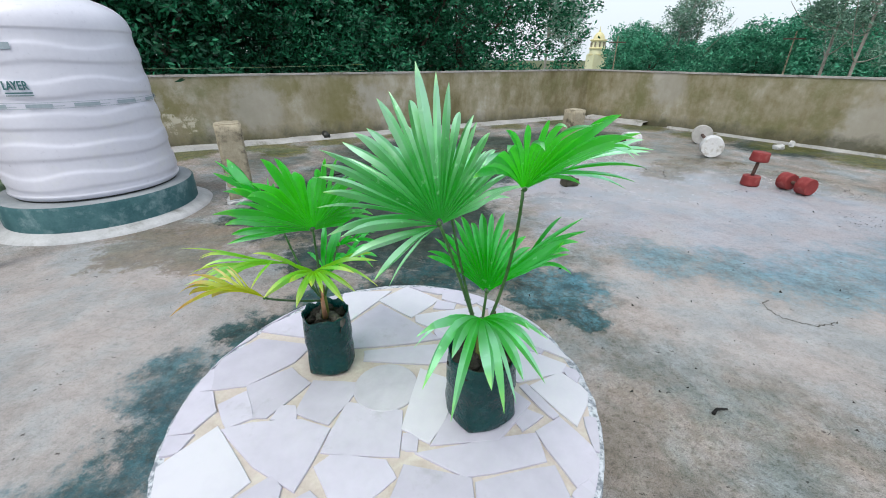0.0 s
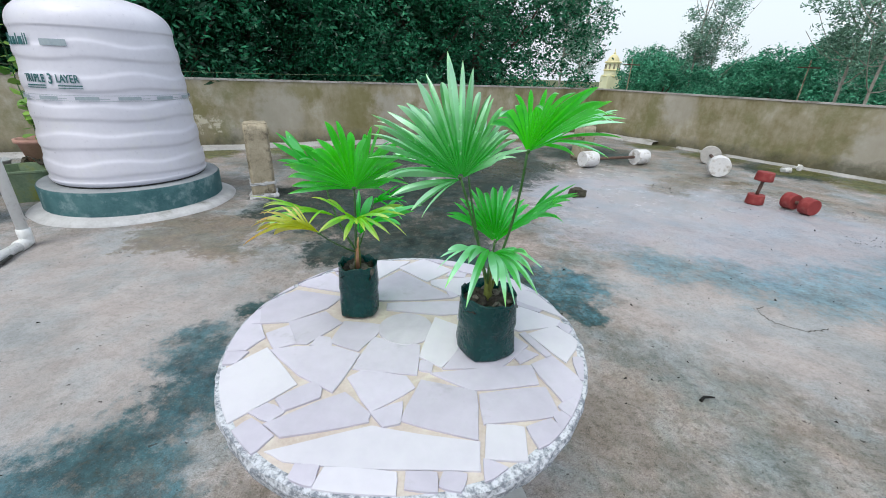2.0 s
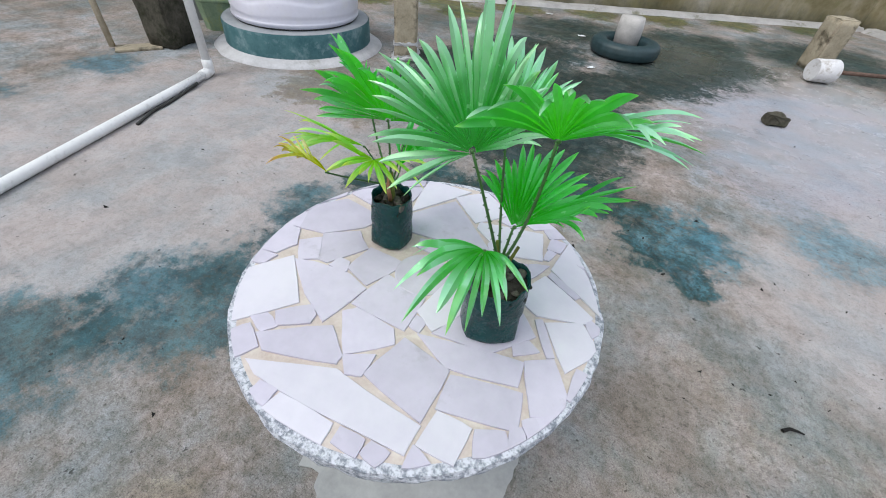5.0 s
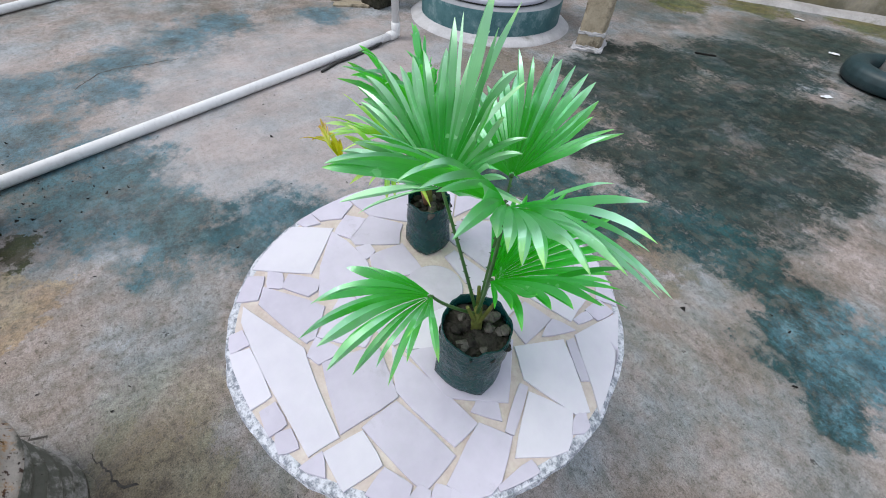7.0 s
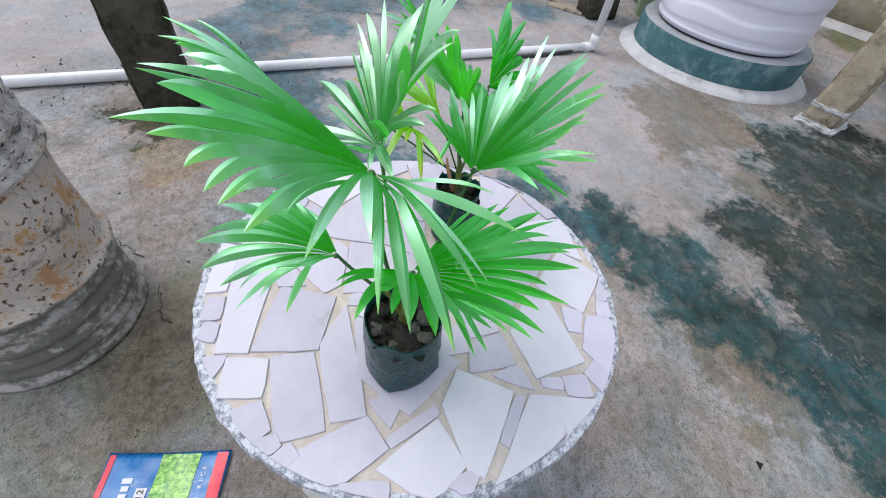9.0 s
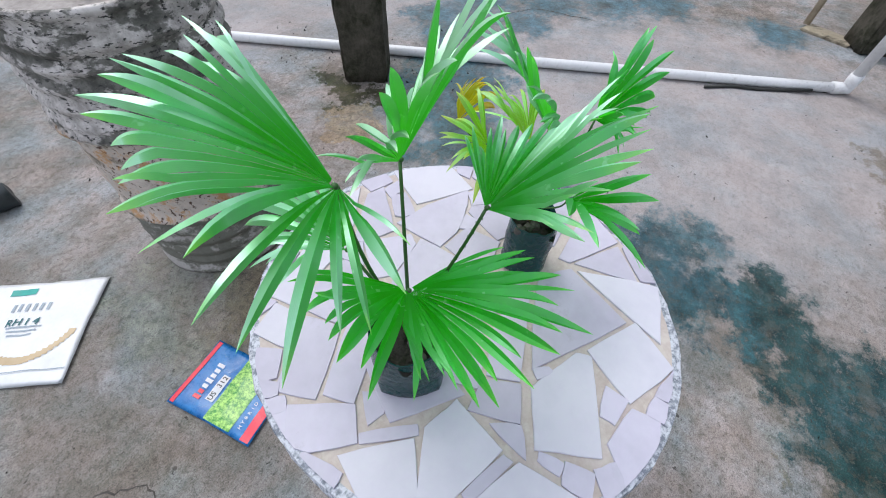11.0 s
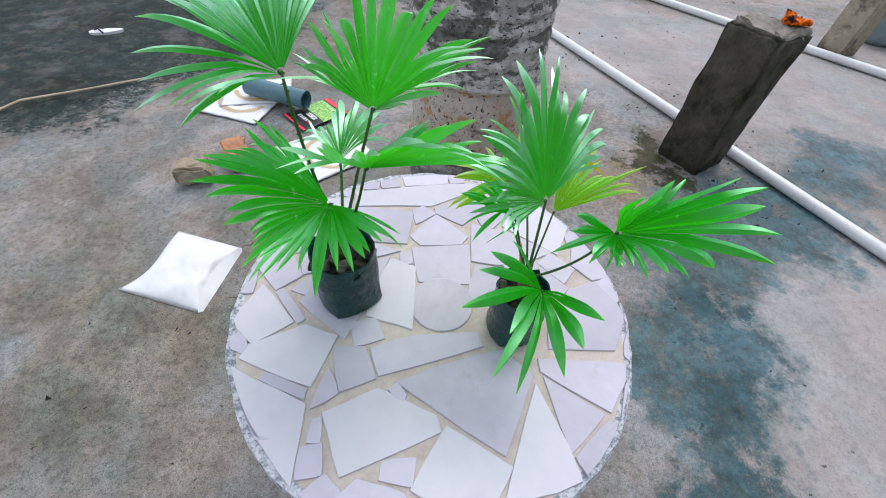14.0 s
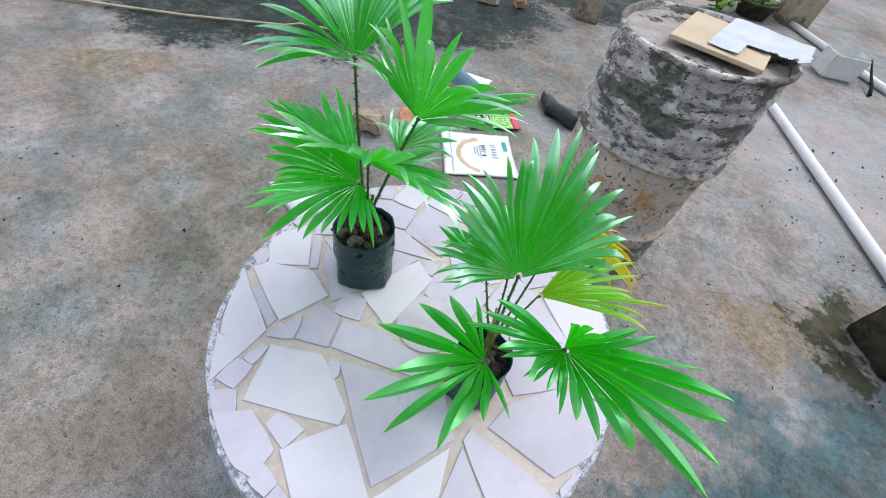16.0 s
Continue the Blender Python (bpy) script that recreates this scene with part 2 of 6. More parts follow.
    col = mix(nt, wild, col, ramp(nt, sand.outputs["Fac"], [(0.34, 0.66), (0.5, 1.0), (0.66, 1.25)]), "MULTIPLY")
    # damp, darker patches with ragged edges
    damp = noise_node(nt, 1.35, 12, 0.66, co)
    dark = math_node(nt, "MULTIPLY", ramp(nt, damp.outputs["Fac"], [(0.485, 0.0), (0.535, 1.0)]), math_node(nt, "MULTIPLY", wild, 0.75))
    col = mix(nt, dark, col, (0.74, 0.755, 0.74), "MULTIPLY")
    hue = noise_node(nt, 2.1, 9, 0.64, co)
    col = mix(nt, math_node(nt, "ADD", 0.25, math_node(nt, "MULTIPLY", wild, 0.7)), col, ramp(nt, hue.outputs["Fac"], [(0.40, (1.07, 0.985, 0.93)), (0.49, (1.01, 1.0, 0.98)), (0.54, (0.94, 1.0, 1.01)), (0.62, (0.84, 0.98, 1.04))]), "MULTIPLY")
    smear = noise_node(nt, 2.3, 11, 0.72, co)
    col = mix(nt, math_node(nt, "SUBTRACT", 1.0, math_node(nt, "MULTIPLY", calm, 0.8)), col, ramp(nt, smear.outputs["Fac"], [(0.38, (0.84, 0.84, 0.80)), (0.46, (0.97, 0.97, 0.95)), (0.53, (1.02, 1.02, 1.01)), (0.60, (1.10, 1.08, 1.06))]), "MULTIPLY")
    col = mix(nt, 1.0, col, (0.985, 0.985, 1.055), "MULTIPLY")
    nt.links.new(col, b.inputs["Base Color"])
    puddle = blotch(nt, co, w, [(2.6, 5.6, 1.3), (3.6, 6.5, 1.2), (1.9, 7.2, 1.2), (4.4, 6.0, 1.0), (0.3, 7.0, 1.2), (1.2, 4.6, 0.8)])
    wet = math_node(nt, "ADD", ramp(nt, mid.outputs["Fac"], [(0.35, 0.42), (0.65, 0.7)]), 0.0)
    wet = math_node(nt, "SUBTRACT", wet, math_node(nt, "MULTIPLY", ramp(nt, puddle, [(0.1, 0.0), (0.5, 1.0)]), 0.34))
    nt.links.new(wet, b.inputs["Roughness"])
    gleam = math_node(nt, "ADD", 0.05, math_node(nt, "MULTIPLY", ramp(nt, puddle, [(0.05, 0.0), (0.5, 1.0)]), 0.4))
    nt.links.new(gleam, b.inputs["Specular IOR Level"])
    h = math_node(nt, "ADD", math_node(nt, "MULTIPLY", fine.outputs["Fac"], 0.8), math_node(nt, "MULTIPLY", grit.outputs["Fac"], 0.5))
    bump(nt, b, h, 0.5, 0.006)
    return m


def wall_material():
    m, nt, b, co = start("stained_render")
    stretch = node(nt, "ShaderNodeMapping", Scale=(1.0, 1.0, 0.35))
    nt.links.new(co, stretch.inputs["Vector"])
    big = noise_node(nt, 0.9, 9, 0.65, stretch.outputs["Vector"])
    mid = noise_node(nt, 4.0, 8, 0.65, co)
    fine = noise_node(nt, 50, 5, 0.65, co)
    tone = math_node(nt, "ADD", math_node(nt, "MULTIPLY", big.outputs["Fac"], 0.72), math_node(nt, "MULTIPLY", mid.outputs["Fac"], 0.28))
    col = ramp(nt, tone, [(0.38, (0.15, 0.125, 0.06)), (0.46, (0.25, 0.22, 0.135)), (0.53, (0.34, 0.305, 0.225)), (0.61, (0.46, 0.43, 0.37))])
    green = noise_node(nt, 1.4, 8, 0.7, co)
    col = mix(nt, math_node(nt, "MULTIPLY", ramp(nt, green.outputs["Fac"], [(0.5, 0.0), (0.66, 1.0)]), 0.65), col, (0.15, 0.155, 0.055))
    # rubbed pale render, olive patches and a whitewash smear, each with a place of its own
    near = nt.nodes.new("ShaderNodeVectorMath")
    near.operation = "MULTIPLY_ADD"
    nt.links.new(mid.outputs["Color"], near.inputs[0])
    near.inputs[1].default_value = (0.9, 0.9, 0.9)
    nt.links.new(co, near.inputs[2])

    def patch(col, spots, colour, strength, edge):
        total = None
        for x, y, z, reach in spots:
            d = nt.nodes.new("ShaderNodeVectorMath")
            d.operation = "DISTANCE"
            nt.links.new(near.outputs["Vector"], d.inputs[0])
            d.inputs[1].default_value = (x + 0.45, y + 0.45, z + 0.45)
            v = math_node(nt, "SUBTRACT", 1.0, math_node(nt, "DIVIDE", d.outputs["Value"], reach))
            total = v if total is None else math_node(nt, "MAXIMUM", total, v)
        return mix(nt, math_node(nt, "MULTIPLY", ramp(nt, total, [(edge[0], 0.0), (edge[1], 1.0)]), strength), col, colour)

    col = patch(col, [(-2.55, 8.32, 0.55, 0.55), (-2.4, 8.43, 0.9, 0.4), (-3.3, 7.79, 1.0, 0.4), (-4.75, 6.77, 0.75, 0.3), (-0.8, 9.56, 0.6, 0.5)], (0.17, 0.155, 0.05), 0.6, (0.05, 0.6))
    col = patch(col, [(-3.7, 7.51, 0.6, 0.6), (-4.95, 6.63, 0.7, 0.25), (-1.9, 8.78, 0.7, 0.4), (6.75, 7.87, 0.5, 0.6), (6.6, 8.04, 0.25, 0.4), (4.4, 10.6, 0.85, 0.5)], (0.40, 0.375, 0.34), 0.65, (0.05, 0.5))
    col = patch(col, [(-4.73, 6.78, 0.45, 0.12), (-4.58, 6.89, 0.44, 0.12), (-4.88, 6.68, 0.45, 0.10)], (0.62, 0.58, 0.48), 0.8, (0.0, 0.5))
    # algae rising from the floor, with a ragged upper edge of its own
    sep = nt.nodes.new("ShaderNodeSeparateXYZ")
    nt.links.new(co, sep.inputs["Vector"])
    rise = math_node(nt, "SUBTRACT", math_node(nt, "MULTIPLY", mid.outputs["Fac"], 0.7), sep.outputs["Z"])
    col = mix(nt, math_node(nt, "MULTIPLY", ramp(nt, rise, [(0.05, 0.0), (0.3, 1.0)]), 0.75), col, (0.045, 0.045, 0.022))
    nt.links.new(col, b.inputs["Base Color"])
    b.inputs["Roughness"].default_value = 0.85
    bump(nt, b, math_node(nt, "ADD", mid.outputs["Fac"], fine.outputs["Fac"]), 0.3, 0.006)
    return m


def leaf_material(name, base, tip, thin, edge=(0.86, 1.0), gloss=0.36, most=0.30, tint=(0.62, 1.0, 0.76, 1), flush=0.35, skin=2.6, sheer=0.60):
    """A palm leaf: darker towards the hub, paler and yellower in patches and tips, with a waxy skin that is strongest on the outer blade."""
    m, nt, b, co = start(name)
    at = nt.nodes.new("ShaderNodeAttribute")
    at.attribute_name = "along"
    ac = nt.nodes.new("ShaderNodeAttribute")
    ac.attribute_name = "across"
    n = noise_node(nt, 14, 6, 0.6, co)
    broad = noise_node(nt, 6.5, 3, 0.55, co)
    col = ramp(nt, n.outputs["Fac"], [(0.3, [v * 0.70 for v in base]), (0.7, [v * 1.15 for v in base])])
    fresh = math_node(nt, "MULTIPLY", ramp(nt, broad.outputs["Fac"], [(0.46, 0.0), (0.62, 1.0)]), ramp(nt, at.outputs["Fac"], [(0.25, 0.0), (0.8, flush)]))
    col = mix(nt, fresh, col, [min(1.0, p * 0.45 + q * 0.75) for p, q in zip(tip, base)])
    # darker green towards the hub, with the crown's self-shadow put into it
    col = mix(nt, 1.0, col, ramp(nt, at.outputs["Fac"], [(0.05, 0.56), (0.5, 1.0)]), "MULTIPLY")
    vein = ramp(nt, ac.outputs["Fac"], [(0.0, 0.0), (0.10, 1.0)])
    col = mix(nt, vein, [min(1, v * 1.7 + 0.008) for v in base], col)
    lines = math_node(nt, "SINE", math_node(nt, "MULTIPLY", ac.outputs["Fac"], 32.0))
    col = mix(nt, 1.0, col, ramp(nt, math_node(nt, "ADD", math_node(nt, "MULTIPLY", lines, 0.5), 0.5), [(0.0, 0.92), (1.0, 1.0)]), "MULTIPLY")
    e = math_node(nt, "ADD", at.outputs["Fac"], math_node(nt, "MULTIPLY", math_node(nt, "SUBTRACT", n.outputs["Fac"], 0.5), 0.3))
    col = mix(nt, ramp(nt, e, [(edge[0], 0.0), (edge[1], 1.0)]), col, tip)
    # a few pale scars and dried drops
    drop = noise_node(nt, 70, 2, 0.5, co)
    col = mix(nt, math_node(nt, "MULTIPLY", ramp(nt, drop.outputs["Fac"], [(0.69, 0.0), (0.72, 1.0)]), 0.7), col, (0.30, 0.55, 0.34))
    # pleat shading is put into the colour: a random tone for each side of a pleat
    geo = nt.nodes.new("ShaderNodeNewGeometry")
    col = mix(nt, 1.0, col, ramp(nt, geo.outputs["Random Per Island"], [(0.0, (0.54, 0.56, 0.54)), (0.5, (0.94, 0.94, 0.94)), (1.0, (1.28, 1.18, 1.24))]), "MULTIPLY")
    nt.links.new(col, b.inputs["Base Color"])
    b.inputs["Roughness"].default_value = 0.6
    b.inputs["Specular IOR Level"].default_value = 0.0
    relief = node(nt, "ShaderNodeBump", Strength=0.35, Distance=0.0025)
    nt.links.new(math_node(nt, "ADD", n.outputs["Fac"], math_node(nt, "MULTIPLY", lines, 0.04)), relief.inputs["Height"])
    nt.links.new(relief.outputs["Normal"], b.inputs["Normal"])
    tr = nt.nodes.new("ShaderNodeBsdfTranslucent")
    nt.links.new(mix(nt, 0.80, col, thin), tr.inputs["Color"])
    ms = node(nt, "ShaderNodeMixShader", Fac=sheer)
    nt.links.new(b.outputs[0], ms.inputs[1])
    nt.links.new(tr.outputs[0], ms.inputs[2])
    # waxy skin: Fresnel drives the gloss alone
    fr = node(nt, "ShaderNodeFresnel", IOR=1.7)
    gl = nt.nodes.new("ShaderNodeBsdfAnisotropic")
    gl.inputs["Color"].default_value = tint
    gl.inputs["Roughness"].default_value = gloss
    nt.links.new(relief.outputs["Normal"], gl.inputs["Normal"])
    top = nt.nodes.new("ShaderNodeMixShader")
    bloom = math_node(nt, "ADD", at.outputs["Fac"], math_node(nt, "MULTIPLY", math_node(nt, "SUBTRACT", broad.outputs["Fac"], 0.5), 1.2))
    bloom = ramp(nt, math_node(nt, "ADD", bloom, math_node(nt, "MULTIPLY", geo.outputs["Random Per Island"], 0.35)), [(0.40, 0.12), (1.0, 1.0)])
    wax = math_node(nt, "MULTIPLY", math_node(nt, "MINIMUM", math_node(nt, "MULTIPLY", fr.outputs["Fac"], skin), most), bloom)
    nt.links.new(wax, top.inputs["Fac"])
    nt.links.new(ms.outputs[0], top.inputs[1])
    nt.links.new(gl.outputs[0], top.inputs[2])
    nt.links.new(top.outputs[0], nt.nodes["Material Output"].inputs["Surface"])
    return m


def foliage_material(name, dark, light):
    m, nt, b, co = start(name)
    geo = nt.nodes.new("ShaderNodeNewGeometry")
    col = ramp(nt, geo.outputs["Random Per Island"], [(0.0, dark), (0.7, light), (1.0, [v * 1.5 for v in light])])
    # lit and dark clumps are put into the leaf colour by noise
    clump = noise_node(nt, 0.9, 3, 0.6, co)
    col = mix(nt, 1.0, col, ramp(nt, clump.outputs["Fac"], [(0.38, 0.55), (0.62, 1.0)]), "MULTIPLY")
    nt.links.new(col, b.inputs["Base Color"])
    b.inputs["Roughness"].default_value = 0.5
    tr = nt.nodes.new("ShaderNodeBsdfTranslucent")
    nt.links.new(col, tr.inputs["Color"])
    ms = node(nt, "ShaderNodeMixShader", Fac=0.25)
    nt.links.new(b.outputs[0], ms.inputs[1])
    nt.links.new(tr.outputs[0], ms.inputs[2])
    nt.links.new(ms.outputs[0], nt.nodes["Material Output"].inputs["Surface"])
    return m


def drum_material():
    m, nt, b, co = start("cement_spattered_drum")
    sep = nt.nodes.new("ShaderNodeSeparateXYZ")
    nt.links.new(co, sep.inputs["Vector"])
    flat = node(nt, "ShaderNodeMapping", Scale=(1.0, 1.0, 2.6))
    nt.links.new(co, flat.inputs["Vector"])
    n1 = noise_node(nt, 4.5, 9, 0.7, flat.outputs["Vector"])
    n2 = noise_node(nt, 22, 8, 0.7, co)
    n3 = noise_node(nt, 90, 4, 0.6, co)
    t = math_node(nt, "ADD", math_node(nt, "MULTIPLY", n1.outputs["Fac"], 0.65), math_node(nt, "MULTIPLY", n2.outputs["Fac"], 0.35))
    chips = ramp(nt, n2.outputs["Fac"], [(0.40, 0.88), (0.60, 1.10)])
    wide = node(nt, "ShaderNodeMapping", Scale=(1.0, 1.0, 1.9))
    nt.links.new(co, wide.inputs["Vector"])
    big = noise_node(nt, 3.6, 12, 0.68, wide.outputs["Vector"])
    # crests of the ribs are paler; the grooves' shade is put into the colour
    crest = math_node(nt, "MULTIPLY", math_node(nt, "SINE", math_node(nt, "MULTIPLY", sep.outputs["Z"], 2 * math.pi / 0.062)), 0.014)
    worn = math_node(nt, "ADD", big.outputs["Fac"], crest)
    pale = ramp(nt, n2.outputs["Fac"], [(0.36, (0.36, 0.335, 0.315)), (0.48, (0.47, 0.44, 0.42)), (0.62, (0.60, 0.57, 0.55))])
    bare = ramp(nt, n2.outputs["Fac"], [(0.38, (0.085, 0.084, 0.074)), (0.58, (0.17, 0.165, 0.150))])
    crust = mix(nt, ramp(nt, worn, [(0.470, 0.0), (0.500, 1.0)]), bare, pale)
    spots = noise_node(nt, 42, 5, 0.6, flat.outputs["Vector"])
    crust = mix(nt, ramp(nt, spots.outputs["Fac"], [(0.385, 1.0), (0.41, 0.0)]), crust, (0.04, 0.04, 0.038))
    foot = mix(nt, ramp(nt, t, [(0.50, 0.0), (0.56, 1.0)]), (0.15, 0.15, 0.125), (0.38, 0.36, 0.34))
    low = mix(nt, ramp(nt, t, [(0.40, 0.0), (0.47, 1.0)]), (0.24, 0.20, 0.155), (0.56, 0.495, 0.44))
    freckle = noise_node(nt, 55, 4, 0.6, co)
    low = mix(nt, ramp(nt, freckle.outputs["Fac"], [(0.37, 1.0), (0.41, 0.0)]), low, (0.09, 0.05, 0.035))
    band = math_node(nt, "ADD", sep.outputs["Z"], math_node(nt, "MULTIPLY", math_node(nt, "SUBTRACT", n1.outputs["Fac"], 0.5), 0.16))
    above = ramp(nt, band, [(0.45, 0.0), (0.46, 1.0)])
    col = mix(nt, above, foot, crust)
    mask = math_node(nt, "MULTIPLY", ramp(nt, band, [(0.32, 0.0), (0.335, 1.0)]), ramp(nt, band, [(0.705, 1.0), (0.72, 0.0)]))
    col = mix(nt, mask, col, low)
    col = mix(nt, 1.0, col, chips, "MULTIPLY")
    rust = noise_node(nt, 11, 9, 0.75, co)
    rm = math_node(nt, "MULTIPLY", mask, ramp(nt, rust.outputs["Fac"], [(0.52, 0.0), (0.60, 1.0)]))
    col = mix(nt, math_node(nt, "MULTIPLY", rm, 0.8), col, (0.46, 0.22, 0.05))
    col = mix(nt, ramp(nt, n3.outputs["Fac"], [(0.30, 1.0), (0.34, 0.0)]), col, (0.05, 0.035, 0.028))
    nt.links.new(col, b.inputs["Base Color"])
    b.inputs["Roughness"].default_value = 0.8
    bump(nt, b, math_node(nt, "ADD", t, math_node(nt, "MULTIPLY", n3.outputs["Fac"], 0.3)), 0.7, 0.012)
    return m


M_FLOOR = floor_material()
M_WALL = wall_material()
M_COPING = surface("cement_coping", (0.30, 0.28, 0.27), (0.48, 0.46, 0.45), 3, 40, 0.8, stain=(0.12, 0.11, 0.08))
M_LEDGE = surface("cement_fillet", (0.30, 0.295, 0.29), (0.48, 0.47, 0.47), 3, 40, 0.75, stain=(0.14, 0.14, 0.09), stain_at=(0.56, 0.68))
M_TILE = surface("polished_marble_offcut", (0.485, 0.46, 0.555), (0.60, 0.57, 0.675), 5, 30, 0.5, spec=0.2, relief=0.05, vary=0.14, spread=(0.3, 0.6), stain=(0.42, 0.40, 0.46), stain_scale=7, stain_at=(0.60, 0.74))
M_TILE_CREAM = surface("cream_marble_offcut", (0.585, 0.57, 0.655), (0.67, 0.655, 0.73), 5, 30, 0.5, spec=0.2, relief=0.05, vary=0.10, spread=(0.3, 0.6))
M_DISC = surface("grey_marble_disc", (0.45, 0.43, 0.505), (0.55, 0.53, 0.605), 12, 60, 0.5, relief=0.1, spec=0.2)
M_GROUT = surface("tan_grout", (0.47, 0.395, 0.355), (0.60, 0.535, 0.505), 20, 150, 0.9, relief=0.6, depth=0.003, stain=(0.6, 0.55, 0.5), stain_scale=30)
M_RIM = surface("chipped_terrazzo_rim", (0.20, 0.22, 0.26), (0.58, 0.60, 0.66), 85, 260, 0.8, relief=0.7, depth=0.004, spread=(0.42, 0.56))
M_PEDESTAL = surface("pedestal_cement", (0.27, 0.28, 0.29), (0.42, 0.43, 0.44), 8, 60, 0.8)
M_POLYBAG = surface("black_green_polythene", (0.001, 0.028, 0.029), (0.004, 0.056, 0.055), 14, 45, 0.24, relief=0.8, depth=0.016, spec=0.32)
M_CLOD = surface("grey_earth_clod", (0.06, 0.058, 0.052), (0.15, 0.14, 0.125), 40, 160, 0.95, relief=1.0, depth=0.006)
M_SOIL = surface("dark_soil", (0.010, 0.009, 0.008), (0.055, 0.050, 0.045), 40, 160, 0.95, relief=1.0, depth=0.01)
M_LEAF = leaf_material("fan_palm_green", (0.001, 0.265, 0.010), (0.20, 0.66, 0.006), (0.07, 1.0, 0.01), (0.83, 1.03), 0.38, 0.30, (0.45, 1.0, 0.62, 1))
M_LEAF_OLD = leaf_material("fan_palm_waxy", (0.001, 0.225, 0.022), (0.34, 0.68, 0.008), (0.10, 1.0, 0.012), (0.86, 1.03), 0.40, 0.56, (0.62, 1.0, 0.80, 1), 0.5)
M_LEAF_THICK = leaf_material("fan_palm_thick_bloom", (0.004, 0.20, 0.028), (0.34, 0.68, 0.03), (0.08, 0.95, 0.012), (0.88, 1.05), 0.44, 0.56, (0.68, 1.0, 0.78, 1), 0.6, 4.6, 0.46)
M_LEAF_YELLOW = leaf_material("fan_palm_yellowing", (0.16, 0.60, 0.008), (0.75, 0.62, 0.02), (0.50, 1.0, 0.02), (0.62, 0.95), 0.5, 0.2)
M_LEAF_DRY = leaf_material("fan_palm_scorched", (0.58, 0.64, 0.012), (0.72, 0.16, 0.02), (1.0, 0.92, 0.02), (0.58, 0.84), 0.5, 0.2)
M_PETIOLE = surface("green_petiole", (0.02, 0.075, 0.015), (0.05, 0.15, 0.03), 20, 90, 0.45)
M_STEM = surface("fibrous_stem", (0.07, 0.06, 0.02), (0.16, 0.20, 0.05), 25, 90, 0.7, relief=0.6)
M_TANK = surface("white_tank_plastic", (0.62, 0.615, 0.71), (0.70, 0.695, 0.79), 2, 30, 0.38, relief=0.04, stain=(0.68, 0.68, 0.70), stain_scale=3, stain_at=(0.55, 0.8))
M_TANK_INK = surface("dark_green_print", (0.02, 0.10, 0.11), (0.03, 0.14, 0.15), 20, 60, 0.5, relief=0.0)
M_TANK_GREY = surface("grey_print", (0.27, 0.33, 0.38), (0.36, 0.42, 0.47), 20, 60, 0.5, relief=0.0)
M_PLINTH = surface("teal_stained_cement", (0.035, 0.10, 0.115), (0.085, 0.175, 0.19), 5, 50, 0.6, relief=0.25, stain=(0.22, 0.31, 0.33), stain_scale=6, stain_at=(0.5, 0.72))
M_SKIRT = surface("white_cement_smear", (0.40, 0.40, 0.41), (0.58, 0.58, 0.60), 5, 50, 0.8, relief=0.4, stain=(0.24, 0.24, 0.22), stain_at=(0.58, 0.7))
M_PLINTH_TOP = surface("grey_cement_top", (0.26, 0.28, 0.30), (0.38, 0.40, 0.42), 5, 50, 0.7)
M_POST = surface("weathered_concrete_post", (0.27, 0.235, 0.17), (0.47, 0.415, 0.32), 6, 60, 0.85, relief=0.5, stain=(0.10, 0.085, 0.06), stain_scale=5)
M_PILLAR = surface("mossy_dark_concrete", (0.042, 0.040, 0.030), (0.115, 0.105, 0.085), 9, 70, 0.9, relief=1.0, depth=0.016, stain=(0.028, 0.032, 0.018), stain_scale=6)
M_PIPE = surface("white_pvc", (0.66, 0.67, 0.68), (0.78, 0.79, 0.80), 4, 40, 0.35, relief=0.03, stain=(0.45, 0.44, 0.42), stain_scale=6, stain_at=(0.58, 0.8))
M_RUBBLE = surface("grey_rubble", (0.16, 0.15, 0.12), (0.34, 0.32, 0.28), 22, 90, 0.9, relief=1.0, depth=0.012)
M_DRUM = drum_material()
M_DRUM_TOP = surface("cement_crusted_lid", (0.24, 0.22, 0.205), (0.44, 0.41, 0.39), 10, 80, 0.85, relief=0.7, depth=0.006, stain=(0.05, 0.045, 0.04), stain_scale=9, stain_at=(0.56, 0.62))
M_CARD = surface("tan_card", (0.50, 0.40, 0.28), (0.60, 0.50, 0.37), 6, 60, 0.8, relief=0.1)
M_PAPER = surface("pale_paper", (0.47, 0.52, 0.60), (0.60, 0.64, 0.70), 8, 60, 0.7, relief=0.2)
M_WHITE_BAG = surface("white_plastic_sack", (0.68, 0.70, 0.72), (0.80, 0.82, 0.84), 6, 60, 0.45, relief=0.3, depth=0.006)
M_BLUE = surface("blue_print", (0.010, 0.12, 0.38), (0.025, 0.24, 0.58), 8, 60, 0.3, relief=0.1)
M_GREEN_PRINT = surface("grass_green_print", (0.05, 0.30, 0.05), (0.48, 0.80, 0.20), 60, 200, 0.3, relief=0.1, spread=(0.42, 0.58))
M_RED = surface("red_print", (0.70, 0.02, 0.05), (0.85, 0.05, 0.09), 8, 60, 0.35, relief=0.05)
M_BLACK = surface("black_print", (0.012, 0.014, 0.018), (0.025, 0.03, 0.035), 8, 60, 0.4, relief=0.05)
M_WHITE_INK = surface("white_print", (0.72, 0.74, 0.76), (0.8, 0.82, 0.84), 8, 60, 0.45, relief=0.0)
M_TEAL_PRINT = surface("teal_print", (0.02, 0.30, 0.26), (0.04, 0.40, 0.34), 8, 60, 0.4, relief=0.0)
